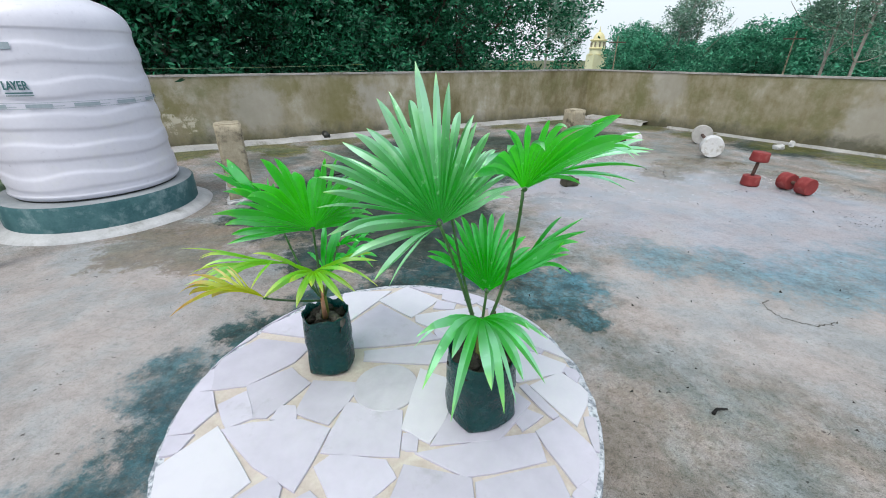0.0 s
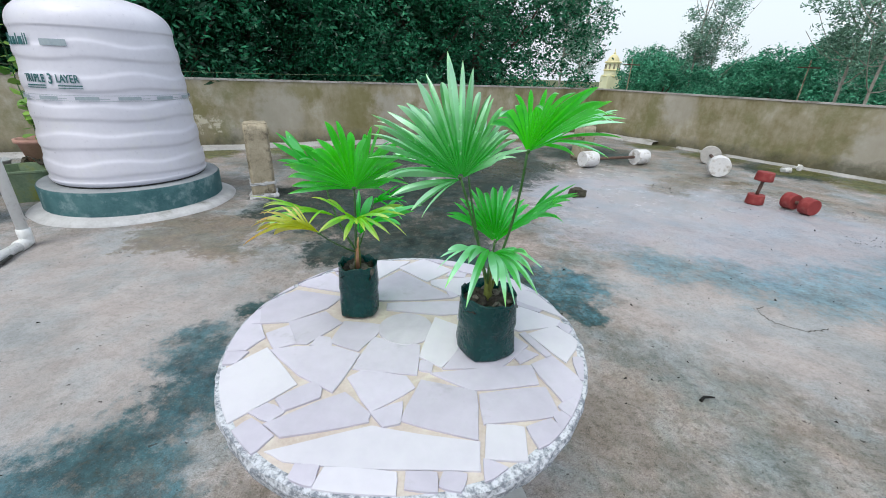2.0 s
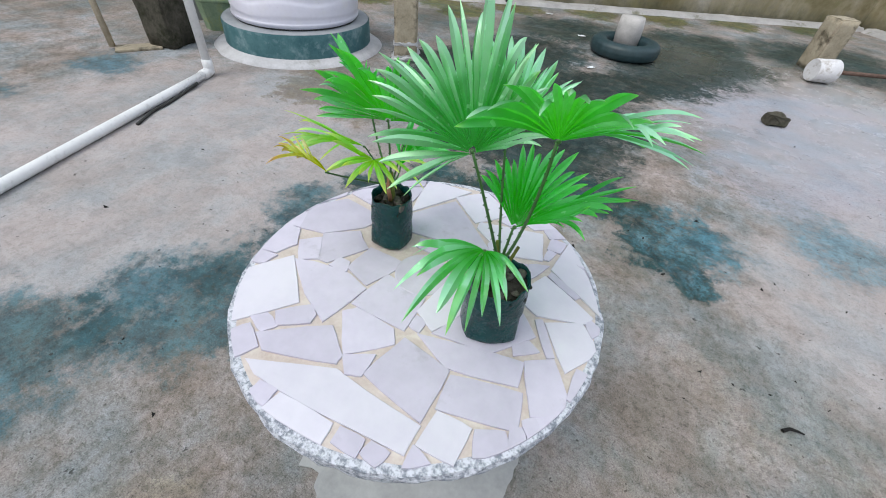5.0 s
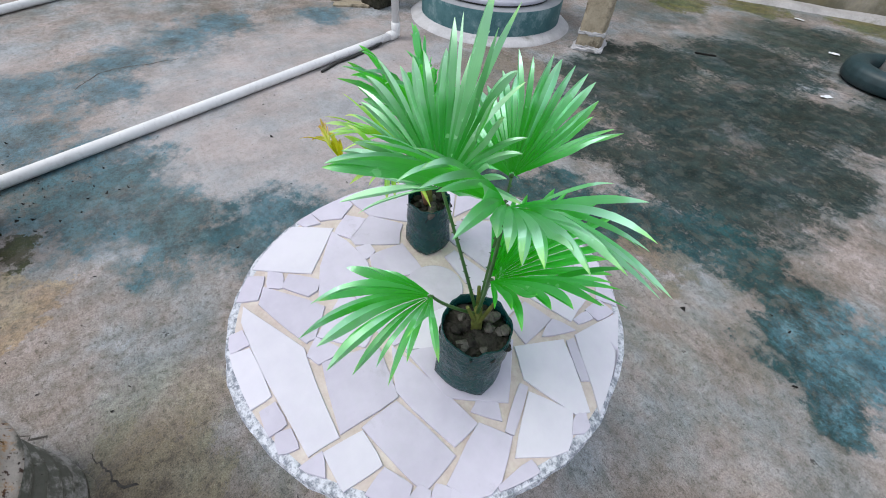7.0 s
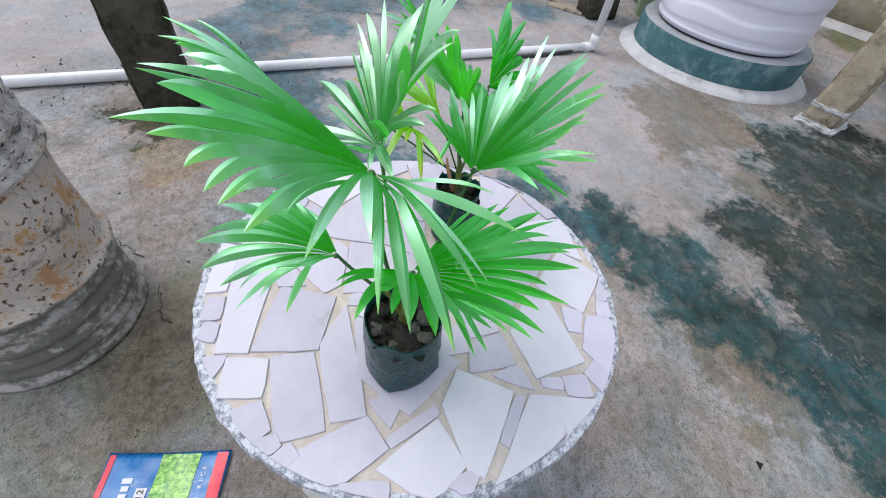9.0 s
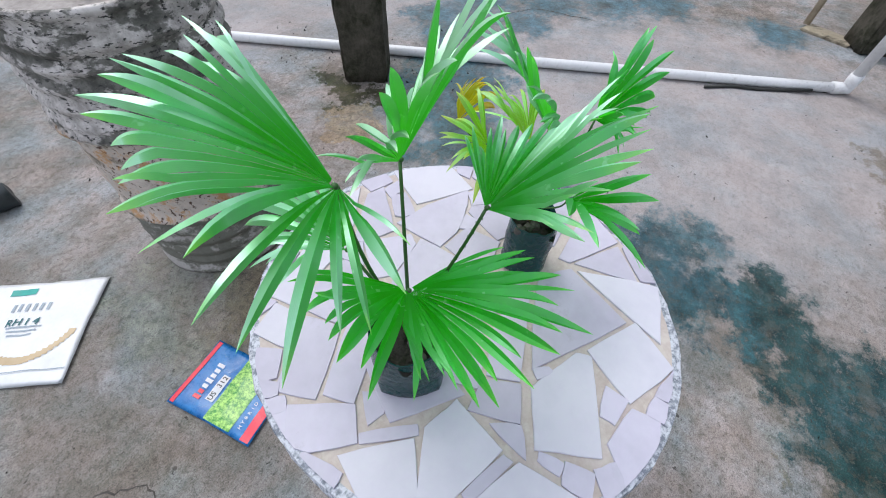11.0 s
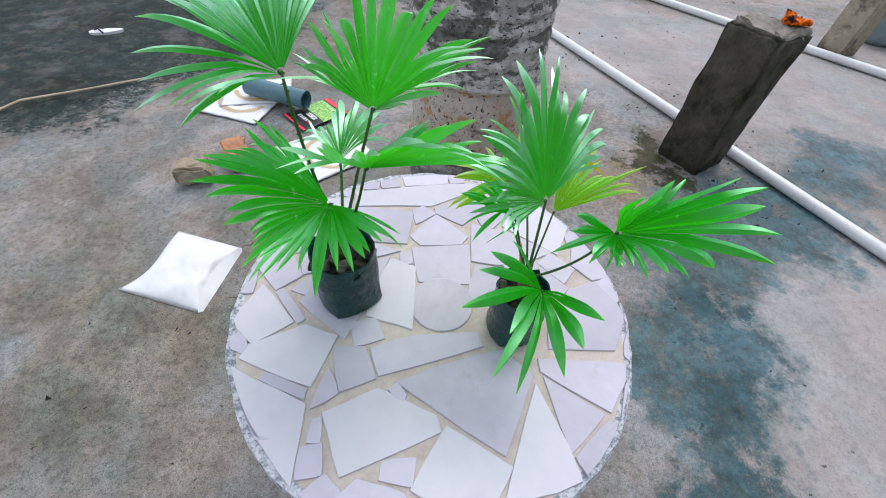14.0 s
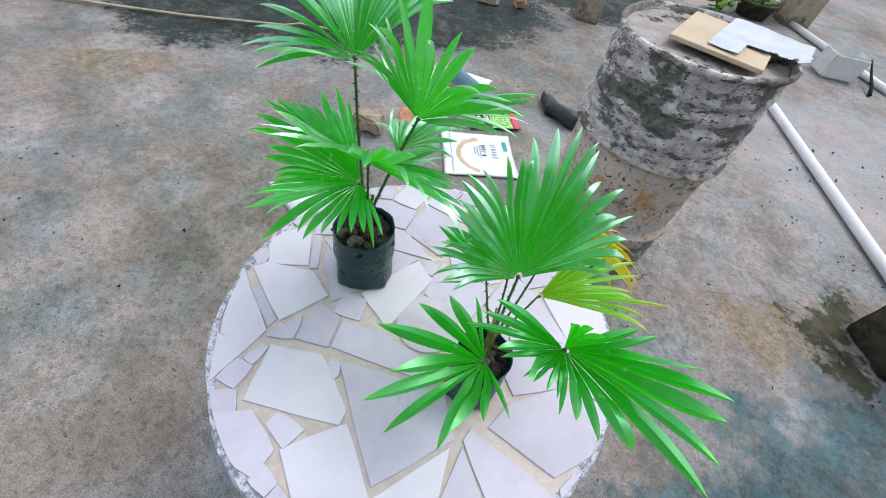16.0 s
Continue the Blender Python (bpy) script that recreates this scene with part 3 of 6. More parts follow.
M_TAN_PRINT = surface("tan_print", (0.50, 0.38, 0.22), (0.58, 0.46, 0.30), 8, 60, 0.45, relief=0.0)
M_ROLL = surface("dark_teal_sheet", (0.075, 0.17, 0.21), (0.12, 0.24, 0.29), 6, 60, 0.4, relief=0.1)
M_BOOT = surface("black_rubber", (0.012, 0.016, 0.018), (0.04, 0.05, 0.055), 10, 60, 0.45, relief=0.3)
M_BRICK = surface("broken_red_brick", (0.36, 0.16, 0.085), (0.60, 0.33, 0.21), 14, 80, 0.9, relief=0.7, stain=(0.30, 0.27, 0.22), stain_scale=10)
M_STONE = surface("cement_stuck_brick", (0.27, 0.22, 0.155), (0.44, 0.38, 0.29), 14, 80, 0.9, relief=0.8)
M_BAR_WHITE = surface("white_cement_weight", (0.60, 0.60, 0.62), (0.74, 0.74, 0.76), 6, 50, 0.6, relief=0.2, stain=(0.36, 0.33, 0.30), stain_scale=8)
M_BAR_GREY = surface("grey_cement_weight", (0.38, 0.37, 0.36), (0.55, 0.53, 0.52), 8, 60, 0.8, relief=0.3)
M_BAR_RED = surface("dull_red_weight", (0.20, 0.032, 0.034), (0.29, 0.06, 0.058), 8, 60, 0.6, relief=0.2, stain=(0.34, 0.12, 0.11), stain_scale=5, stain_at=(0.55, 0.75))
M_IRON = surface("rusty_bar", (0.07, 0.045, 0.035), (0.18, 0.12, 0.10), 30, 90, 0.7, relief=0.4)
M_TYRE = surface("tyre_rubber", (0.010, 0.028, 0.034), (0.028, 0.058, 0.066), 12, 80, 0.48, relief=0.4)
M_HOSE = surface("black_hose", (0.012, 0.014, 0.012), (0.03, 0.032, 0.03), 20, 60, 0.5)
M_WOOD = surface("grey_bamboo", (0.34, 0.28, 0.20), (0.52, 0.45, 0.35), 12, 60, 0.8, relief=0.4)
M_TERRACOTTA = surface("pink_clay_pot", (0.42, 0.24, 0.20), (0.54, 0.33, 0.28), 10, 60, 0.8)
M_BUCKET = surface("grey_metal_bucket", (0.28, 0.30, 0.31), (0.40, 0.42, 0.43), 8, 60, 0.55)
M_TUB = surface("algae_tub", (0.16, 0.24, 0.15), (0.30, 0.38, 0.26), 6, 50, 0.6, stain=(0.25, 0.27, 0.04), stain_scale=3)
M_COOLER = surface("white_foam_box", (0.58, 0.60, 0.58), (0.72, 0.73, 0.71), 6, 60, 0.7)
M_BARK = surface("dark_bark", (0.05, 0.04, 0.032), (0.13, 0.105, 0.085), 4, 30, 0.9, relief=0.6)
M_BARK_PALE = surface("pale_bark", (0.24, 0.22, 0.20), (0.42, 0.39, 0.36), 3, 30, 0.85, relief=0.4)
M_TREE = foliage_material("dark_tree_leaves", (0.004, 0.045, 0.025), (0.035, 0.27, 0.13))
# distance haze is put into the far trees' leaf colours
M_TREE_HAZED = foliage_material("hazed_far_tree_leaves", (0.03, 0.19, 0.11), (0.09, 0.40, 0.24))
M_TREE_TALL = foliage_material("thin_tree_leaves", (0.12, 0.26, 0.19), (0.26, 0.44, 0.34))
M_POTHOS = foliage_material("pothos_leaves", (0.10, 0.30, 0.04), (0.34, 0.58, 0.12))
M_TOWER = surface("cream_tower", (0.74, 0.72, 0.48), (0.82, 0.80, 0.58), 1, 20, 0.7, relief=0.1)
M_GOLD = surface("ochre_trim", (0.68, 0.60, 0.32), (0.76, 0.70, 0.44), 3, 30, 0.6)
M_GROUND = surface("scrub_ground", (0.04, 0.07, 0.03), (0.13, 0.14, 0.07), 0.15, 2, 0.9, relief=0.2)
M_ROOF_FAR = surface("pale_blue_sheet_roof", (0.45, 0.52, 0.58), (0.58, 0.64, 0.70), 1, 10, 0.5)
M_PATCH = surface("pale_cement_spill", (0.30, 0.31, 0.31), (0.42, 0.43, 0.43), 6, 60, 0.7, relief=0.4)
# for crack ribbons: the shade inside the gap is put into the colour
M_GAP = surface("shadowed_gap", (0.04, 0.038, 0.034), (0.12, 0.11, 0.10), 30, 90, 0.9)
M_RAG = surface("orange_black_cloth", (0.012, 0.010, 0.010), (0.85, 0.16, 0.01), 20, 60, 0.8, relief=0.6, spread=(0.47, 0.53))
M_BARREL = surface("blue_grey_plastic", (0.16, 0.22, 0.25), (0.24, 0.31, 0.34), 6, 50, 0.5, relief=0.1)
M_CHAR = surface("charred_scrap", (0.01, 0.01, 0.01), (0.03, 0.03, 0.028), 20, 60, 0.8)

# ---- mesh helpers ----
def mesh_ob(name, bm, material, parent=None, label="", smooth=False):
    me = bpy.data.meshes.new(name)
    bmesh.ops.recalc_face_normals(bm, faces=bm.faces)
    bm.to_mesh(me)
    bm.free()
    if smooth:
        me.shade_smooth()
    me.materials.append(material)
    ob = new(name, me)
    if parent is not None:
        ob.parent = parent
    if label:
        ob["label"] = label
    return ob


def part(name, bm, material, parent, label="", smooth=False):
    return mesh_ob(name, bm, material, parent, label, smooth)


def thing(name, label, category, at=(0, 0, 0), turn=0.0, group="", kind=""):
    ob = new(name)
    ob.matrix_world = pose(at[0], at[1], at[2], 0, 0, turn)
    return tagged(ob, label, category, group, kind)


def lathe(profile, steps=48, bm=None):
    """A turned form from (radius, height) pairs, closed at the axis where the radius is 0."""
    bm = bm or bmesh.new()
    rings = []
    for r, z in profile:
        if r <= 1e-6:
            rings.append([bm.verts.new((0, 0, z))])
        else:
            rings.append([bm.verts.new((r * math.cos(2 * math.pi * k / steps), r * math.sin(2 * math.pi * k / steps), z)) for k in range(steps)])
    for a, b in zip(rings, rings[1:]):
        for k in range(steps):
            j = (k + 1) % steps
            if len(a) == 1 and len(b) == 1:
                continue
            if len(a) == 1:
                bm.faces.new((a[0], b[k], b[j]))
            elif len(b) == 1:
                bm.faces.new((a[k], a[j], b[0]))
            else:
                bm.faces.new((a[k], a[j], b[j], b[k]))
    return bm


def box(size, at=(0, 0, 0), bevel=0.0, bm=None, turn=None):
    bm = bm or bmesh.new()
    m = Matrix.Translation(at) @ (turn or Matrix.Identity(4)) @ Matrix.Diagonal((*size, 1))
    made = bmesh.ops.create_cube(bm, size=1.0, matrix=m)
    if bevel:
        edges = list({e for v in made["verts"] for e in v.link_edges})
        bmesh.ops.bevel(bm, geom=edges, offset=bevel, segments=2, affect="EDGES")
    return bm


def roughen(bm, amount, scale, seed=0.0):
    for v in bm.verts:
        v.co += amount * noise.noise_vector(v.co * scale + Vector((seed, seed * 1.7, 0)))
    return bm


def tube(points, radius, sides=10, bm=None, taper=None):
    """A round bar along a line of points."""
    bm = bm or bmesh.new()
    pts = [Vector(p) for p in points]
    rings = []
    side = None
    for k, p in enumerate(pts):
        d = (pts[min(k + 1, len(pts) - 1)] - pts[max(k - 1, 0)]).normalized()
        if side is None:
            side = d.orthogonal().normalized()
        side = (side - d * side.dot(d)).normalized()
        up = d.cross(side)
        r = radius if taper is None else radius + (taper - radius) * k / (len(pts) - 1)
        rings.append([bm.verts.new(p + r * (math.cos(a) * side + math.sin(a) * up)) for a in (2 * math.pi * j / sides for j in range(sides))])
    for a, b in zip(rings, rings[1:]):
        for j in range(sides):
            bm.faces.new((a[j], a[(j + 1) % sides], b[(j + 1) % sides], b[j]))
    bm.faces.new(rings[0][::-1])
    bm.faces.new(rings[-1])
    return bm


def curve_points(a, b, sag, n=10):
    a, b, sag = Vector(a), Vector(b), Vector(sag)
    return [a.lerp(b, k / n) + sag * (4 * (k / n) * (1 - k / n)) for k in range(n + 1)]


def prism(outline, low, high, bm=None):
    bm = bm or bmesh.new()
    a = [bm.verts.new((x, y, low)) for x, y in outline]
    b = [bm.verts.new((x, y, high)) for x, y in outline]
    n = len(outline)
    for k in range(n):
        bm.faces.new((a[k], a[(k + 1) % n], b[(k + 1) % n], b[k]))
    bm.faces.new(a[::-1])
    bm.faces.new(b)
    return bm


def text_mesh(words, size, depth=0.002):
    cu = bpy.data.curves.new("words", "FONT")
    cu.body, cu.size, cu.extrude = words, size, depth
    cu.offset = size * 0.018
    cu.align_x, cu.align_y = "CENTER", "CENTER"
    ob = bpy.data.objects.new("words", cu)
    scene.collection.objects.link(ob)
    bpy.context.view_layer.update()
    me = bpy.data.meshes.new_from_object(ob.evaluated_get(bpy.context.evaluated_depsgraph_get()))
    bpy.data.objects.remove(ob)
    bm = bmesh.new()
    bm.from_mesh(me)
    return bm


# ---- the roof terrace ----
NE = Vector((3.0, 12.25))                      # inner corner of the two parapets that are seen
ALONG_N = Vector((-0.8165, -0.5774))           # the back parapet, from that corner
ALONG_E = Vector((0.650, -0.760))              # the side parapet, from that corner
LONG = 25.0
CORNERS = [NE, NE + LONG * ALONG_N, NE + LONG * (ALONG_N + ALONG_E), NE + LONG * ALONG_E]
WALL_H = 1.165
floor = mesh_ob("floor", prism([tuple(p) for p in reversed(CORNERS)], -0.25, 0.0), M_FLOOR)
tagged(floor, "damp grey cement roof floor with dark algae stains", "floor", kind="structure")


def parapet(name, a, b, label):
    d = (b - a).normalized()
    out = Vector((d.y, -d.x))
    if out.dot((CORNERS[0] + CORNERS[2]) / 2 - a) > 0:
        out = -out
    n = int((b - a).length / 0.5)
    bm = bmesh.new()
    a2, b2 = a - d * 0.12, b + d * 0.12
    prism([tuple(p) for p in (a2, b2, b2 + out * 0.12, a2 + out * 0.12)], -0.25, WALL_H - 0.02, bm)
    ob = mesh_ob(name, bm, M_WALL)
    tagged(ob, label, "wall", kind="structure")
    c0, c1 = a - d * 0.14 - out * 0.014, b + d * 0.14 - out * 0.014
    cap = mesh_ob("trim", prism([tuple(p) for p in (c0, c1, c1 + out * 0.15, c0 + out * 0.15)], WALL_H - 0.02, WALL_H + 0.012), M_COPING)
    tagged(cap, "pale cement coping along the parapet top", "coping", kind="structure")
    return out


OUT_N = parapet("wall_north", CORNERS[0], CORNERS[1], "weathered cement parapet with brown and green stains")
OUT_E = parapet("wall_east", CORNERS[3], CORNERS[0], "weathered cement parapet, mossy along its foot")
parapet("wall_west", CORNERS[1], CORNERS[2], "plain weathered cement parapet")
parapet("wall_south", CORNERS[2], CORNERS[3], "plain weathered cement parapet")


def fillet(a, b, out, wide, high, seed):
    """A rough cement fillet along the foot of a parapet."""
    d = (b - a).normalized()
    n = max(2, int((b - a).length / 0.25))
    bm = bmesh.new()
    rows = []
    for k in range(n + 1):
        p = a.lerp(b, k / n)
        w = wide * (1 + 0.35 * noise.noise((k * 0.6, seed, 0)))
        hgt = high * (1 + 0.25 * noise.noise((k * 0.5, seed, 5)))
        q = p - out * w
        rows.append([bm.verts.new((p.x, p.y, hgt)), bm.verts.new((p.x - out.x * w * 0.75, p.y - out.y * w * 0.75, hgt * 0.9)), bm.verts.new((q.x, q.y, -0.01))])
    for r, s in zip(rows, rows[1:]):
        for k in range(2):
            bm.faces.new((r[k], s[k], s[k + 1], r[k + 1]))
    ob = mesh_ob("trim", bm, M_LEDGE)
    return tagged(ob, "rough pale cement fillet at the foot of the parapet", "fillet", kind="structure")


fillet(NE + ALONG_N * 0.1, NE + ALONG_N * 16, OUT_N, 0.24, 0.06, 1.0)
fillet(NE + ALONG_E * 0.3, NE + ALONG_E * 1.9, OUT_E, 0.30, 0.08, 2.0)
fillet(NE + ALONG_E * 2.4, NE + ALONG_E * 14, OUT_E, 0.10, 0.04, 3.0)

# ---- the mosaic table ----
TX, TY, TZ, TR = 0.329, 1.067, 0.765, 0.467


def out_of_round(v):
    """The hand-cast top is a little longer one way than the other."""
    a = math.atan2(v[1], v[0])
    return 1 - 0.022 * math.cos(2 * a) + 0.012 * math.cos(a)


table = thing("mosaic_table", "round cement garden table topped with white marble offcuts", "table", (TX, TY, 0))
bm = bmesh.new()
steps = 96
lathe([(0, TZ - 0.075), (TR - 0.05, TZ - 0.075), (TR - 0.015, TZ - 0.068), (TR - 0.004, TZ - 0.045), (TR, TZ - 0.02), (TR - 0.004, TZ - 0.006), (TR - 0.016, TZ - 0.004), (TR - 0.06, TZ - 0.008)], steps, bm)
for v in bm.verts:
    if v.co.xy.length > 0.3:
        k = out_of_round(v.co) * (1 + 0.008 * noise.noise(v.co * 9) + 0.012 * noise.noise(v.co * 40))
        v.co.x *= k
        v.co.y *= k
tabletop = part("tabletop", bm, M_RIM, table, "chipped pale cement rim")
bm = lathe([(TR - 0.019, TZ - 0.007), (TR - 0.022, TZ - 0.0045), (0, TZ - 0.004)], 72)
for v in bm.verts:
    v.co.xy *= out_of_round(v.co)
part("grout_bed", roughen(bm, 0.0, 1), M_GROUT, tabletop, "sandy tan grout")
bm = box((0.34, 0.34, TZ - 0.075), (0, 0, (TZ - 0.075) / 2), 0.015, turn=pose(0, 0, 0, 0, 0, 28))
part("pedestal", bm, M_PEDESTAL, table, "square grey cement pedestal")
bm = bmesh.new()
ring = [((0.42 + 0.06 * noise.noise((3 * math.cos(a), 3 * math.sin(a), 2)) + 0.05 * noise.noise((9 * math.cos(a), 9 * math.sin(a), 7))), a) for a in (2 * math.pi * k / 90 for k in range(90))]
prism([(r * math.cos(a), r * math.sin(a)) for r, a in ring], -0.002, 0.006, bm)
spill = mesh_ob("cement_spill", bm, M_PATCH)
spill.location = (TX, TY, 0)
tagged(spill, "thin pale cement spill on the floor round the table foot", "cement spill")

random.seed(4)


def offcut(*corners, stone=None):
    """One marble offcut: corner places in millimetres from the table's centre, slightly chipped and rounded."""
    pts = [Vector((corners[k] / 1000, corners[k + 1] / 1000)) for k in range(0, len(corners), 2)]
    area = sum(a.x * b.y - b.x * a.y for a, b in zip(pts, pts[1:] + pts[:1]))
    if area < 0:
        pts.reverse()
    mid = sum(pts, Vector((0, 0))) / len(pts)
    out = []
    for a, b in zip(pts, pts[1:] + pts[:1]):
        for t in (0.0, 0.33, 0.66):
            p = a.lerp(b, t)
            d = (p - mid)
            p = p + d.normalized() * (0.0062 - 0.0026 * random.random())
            most = (TR - 0.012) * out_of_round(p)
            if p.length > most:
                p *= most / p.length
            out.append(p)
    lift = TZ - 0.0005 + 0.0015 * random.random()
    tilt = Vector((random.uniform(-1, 1), random.uniform(-1, 1))) * 0.005
    bm = bmesh.new()
    low = [bm.verts.new((p.x, p.y, TZ - 0.008)) for p in out]
    hip = [bm.verts.new((p.x, p.y, lift - 0.0012 + tilt.dot(p - mid))) for p in out]
    top = [bm.verts.new((p.x - (p.x - mid.x) * 0.015, p.y - (p.y - mid.y) * 0.015, lift + tilt.dot(p - mid))) for p in out]
    n = len(out)
    for a, b in ((low, hip), (hip, top)):
        for k in range(n):
            bm.faces.new((a[k], a[(k + 1) % n], b[(k + 1) % n], b[k]))
    bm.faces.new(top)
    return part("tile", bm, stone or M_TILE, tabletop)


offcut(-322, -140, -195, -240, -280, -371, -375, -238, stone=M_TILE_CREAM)
offcut(-307, -144, -256, -122, -160, -103, -96, -116, -109, -247, -202, -210)
offcut(-79, -46, 41, -54, 57, -159, -89, -168)
offcut(-88, -200, -67, -174, 33, -172, 61, -202, -10, -282)
offcut(74, -177, 196, -189, 208, -310, 58, -294)
offcut(208, -194, 347, -146, 371, -222, 223, -271)
offcut(92, -149, 318, -78, 333, -137, 190, -183)
offcut(46, -250, 52, -301, 26, -315, -5, -288)
offcut(-200, -353, -81, -246, -14, -290, -10, -311, -153, -373)
offcut(-212, -289, -160, -230, -135, -246, -130, -268, -179, -312)
offcut(-245, -332, -223, -307, -181, -315, -198, -343)
offcut(-251, -385, -232, -347, -173, -375, -191, -421)
offcut(-164, -408, 4, -322, 32, -325, 210, -318, 216, -378, -67, -418, -119, -420, stone=M_TILE_CREAM)
offcut(-99, -426, -62, -422, -58, -455, -96, -455)
offcut(-47, -420, 72, -408, 83, -447, -50, -460, stone=M_TILE_CREAM)
offcut(96, -404, 143, -397, 149, -428, 100, -432)
offcut(160, -393, 195, -390, 188, -420, 156, -417)
offcut(227, -357, 264, -364, 231, -394)
offcut(228, -277, 297, -269, 301, -340, 230, -349, stone=M_TILE_CREAM)
offcut(307, -265, 352, -239, 379, -267, 327, -308)
offcut(363, -227, 378, -213, 401, -239, 375, -266)
offcut(375, -198, 393, -182, 421, -205, 404, -226)
offcut(409, -160, 428, -142, 441, -160, 428, -188)
offcut(383, -178, 325, -74, 375, -33, 448, -125)
offcut(431, -98, 426, -27, 456, -27, 450, -104)
offcut(407, -45, 322, 54, 395, 104, 452, 48, stone=M_TILE_CREAM)
offcut(297, -70, 287, -52, 308, -20, 337, -32)
offcut(358, -33, 298, 46, 313, 56, 372, -23)
offcut(226, 92, 263, 200, 411, 137, 402, 109, 296, 67, stone=M_TILE_CREAM)
offcut(270, 206, 274, 224, 360, 185, 353, 170)
offcut(268, 237, 271, 374, 346, 286, 427, 158, stone=M_TILE_CREAM)
offcut(428, 79, 407, 108, 413, 124, 440, 109)
offcut(126, -88, 112, -121, 54, -94, 62, 75, 162, 38, stone=M_TILE_CREAM)
offcut(118, -125, 132, -82, 176, 30, 205, 96, 313, 1, 245, -98)
offcut(61, -112, 83, -107, 88, -142, 64, -140)
offcut(-179, 8, -77, 12, -75, -10, -101, -102, -179, -83)
offcut(-223, -106, -215, -73, -191, -71, -176, -98)
offcut(-321, -26, -250, 40, -215, 14, -187, 1, -236, -100, -264, -106)
offcut(-352, -86, -316, -44, -267, -107, -302, -137)
offcut(-440, -121, -455, -67, -392, -54, -354, -102, -370, -153, -415, -170)
offcut(-412, -179, -360, -165, -364, -200, -392, -213)
offcut(-398, -43, -430, 18, -434, 60, -384, 136, -240, 131, -256, 62, -327, -20)
offcut(-444, -59, -456, 2, -433, 12, -402, -44)
offcut(193, 61, 144, 52, 124, 98, 181, 114)
offcut(226, 120, 164, 122, 138, 186, 203, 210)
offcut(254, 242, 231, 167, 209, 216)
offcut(147, 121, 72, 98, -79, 90, -88, 124, 126, 182)
offcut(92, 198, 16, 172, -130, 136, -186, 194, -165, 231, -107, 340)
offcut(106, 214, 91, 202, 76, 224, 81, 233)
offcut(228, 254, 129, 213, 20, 266, 12, 296, 185, 360, stone=M_TILE_CREAM)
offcut(246, 267, 233, 265, 231, 302, 251, 302)
offcut(260, 316, 227, 311, 221, 357, 260, 361)
offcut(113, 345, 58, 340, 66, 381, 116, 369)
offcut(-191, 213, -224, 331, -238, 390, -96, 416, stone=M_TILE_CREAM)
offcut(-212, 198, -312, 276, -232, 340)
offcut(-212, 158, -395, 172, -382, 208, -330, 270, -211, 185)
offcut(-240, 348, -317, 292, -343, 305, -251, 378)
offcut(218, 424, 157, 370, 78, 395, 76, 444, 125, 450)
offcut(253, 391, 214, 361, 185, 388, 222, 416)
offcut(-3, 289, -113, 362, -47, 449, 64, 388, stone=M_TILE_CREAM)
offcut(70, 422, 33, 430, 36, 452, 71, 450)
offcut(24, 431, -38, 452, 0, 453, 25, 453)
offcut(-404, 150, -440, 80, -452, 95, -420, 172)
offcut(-344, 312, -380, 222, -412, 190, -372, 280)
offcut(-452, 68, -462, 20, -440, 24, -440, 60)
offcut(322, 294, 352, 282, 380, 240, 345, 292)
offcut(386, -190, 398, -172, 424, -150, 428, -170, 410, -196)
bm = lathe([(0.0, 0), (0.074, 0), (0.0735, 0.007), (0.0715, 0.0085), (0, 0.0085)], 40)
disc = part("tile", bm, M_DISC, tabletop, "round grey-white marble disc")
disc.location = (-0.008, 0.012, TZ - 0.008)

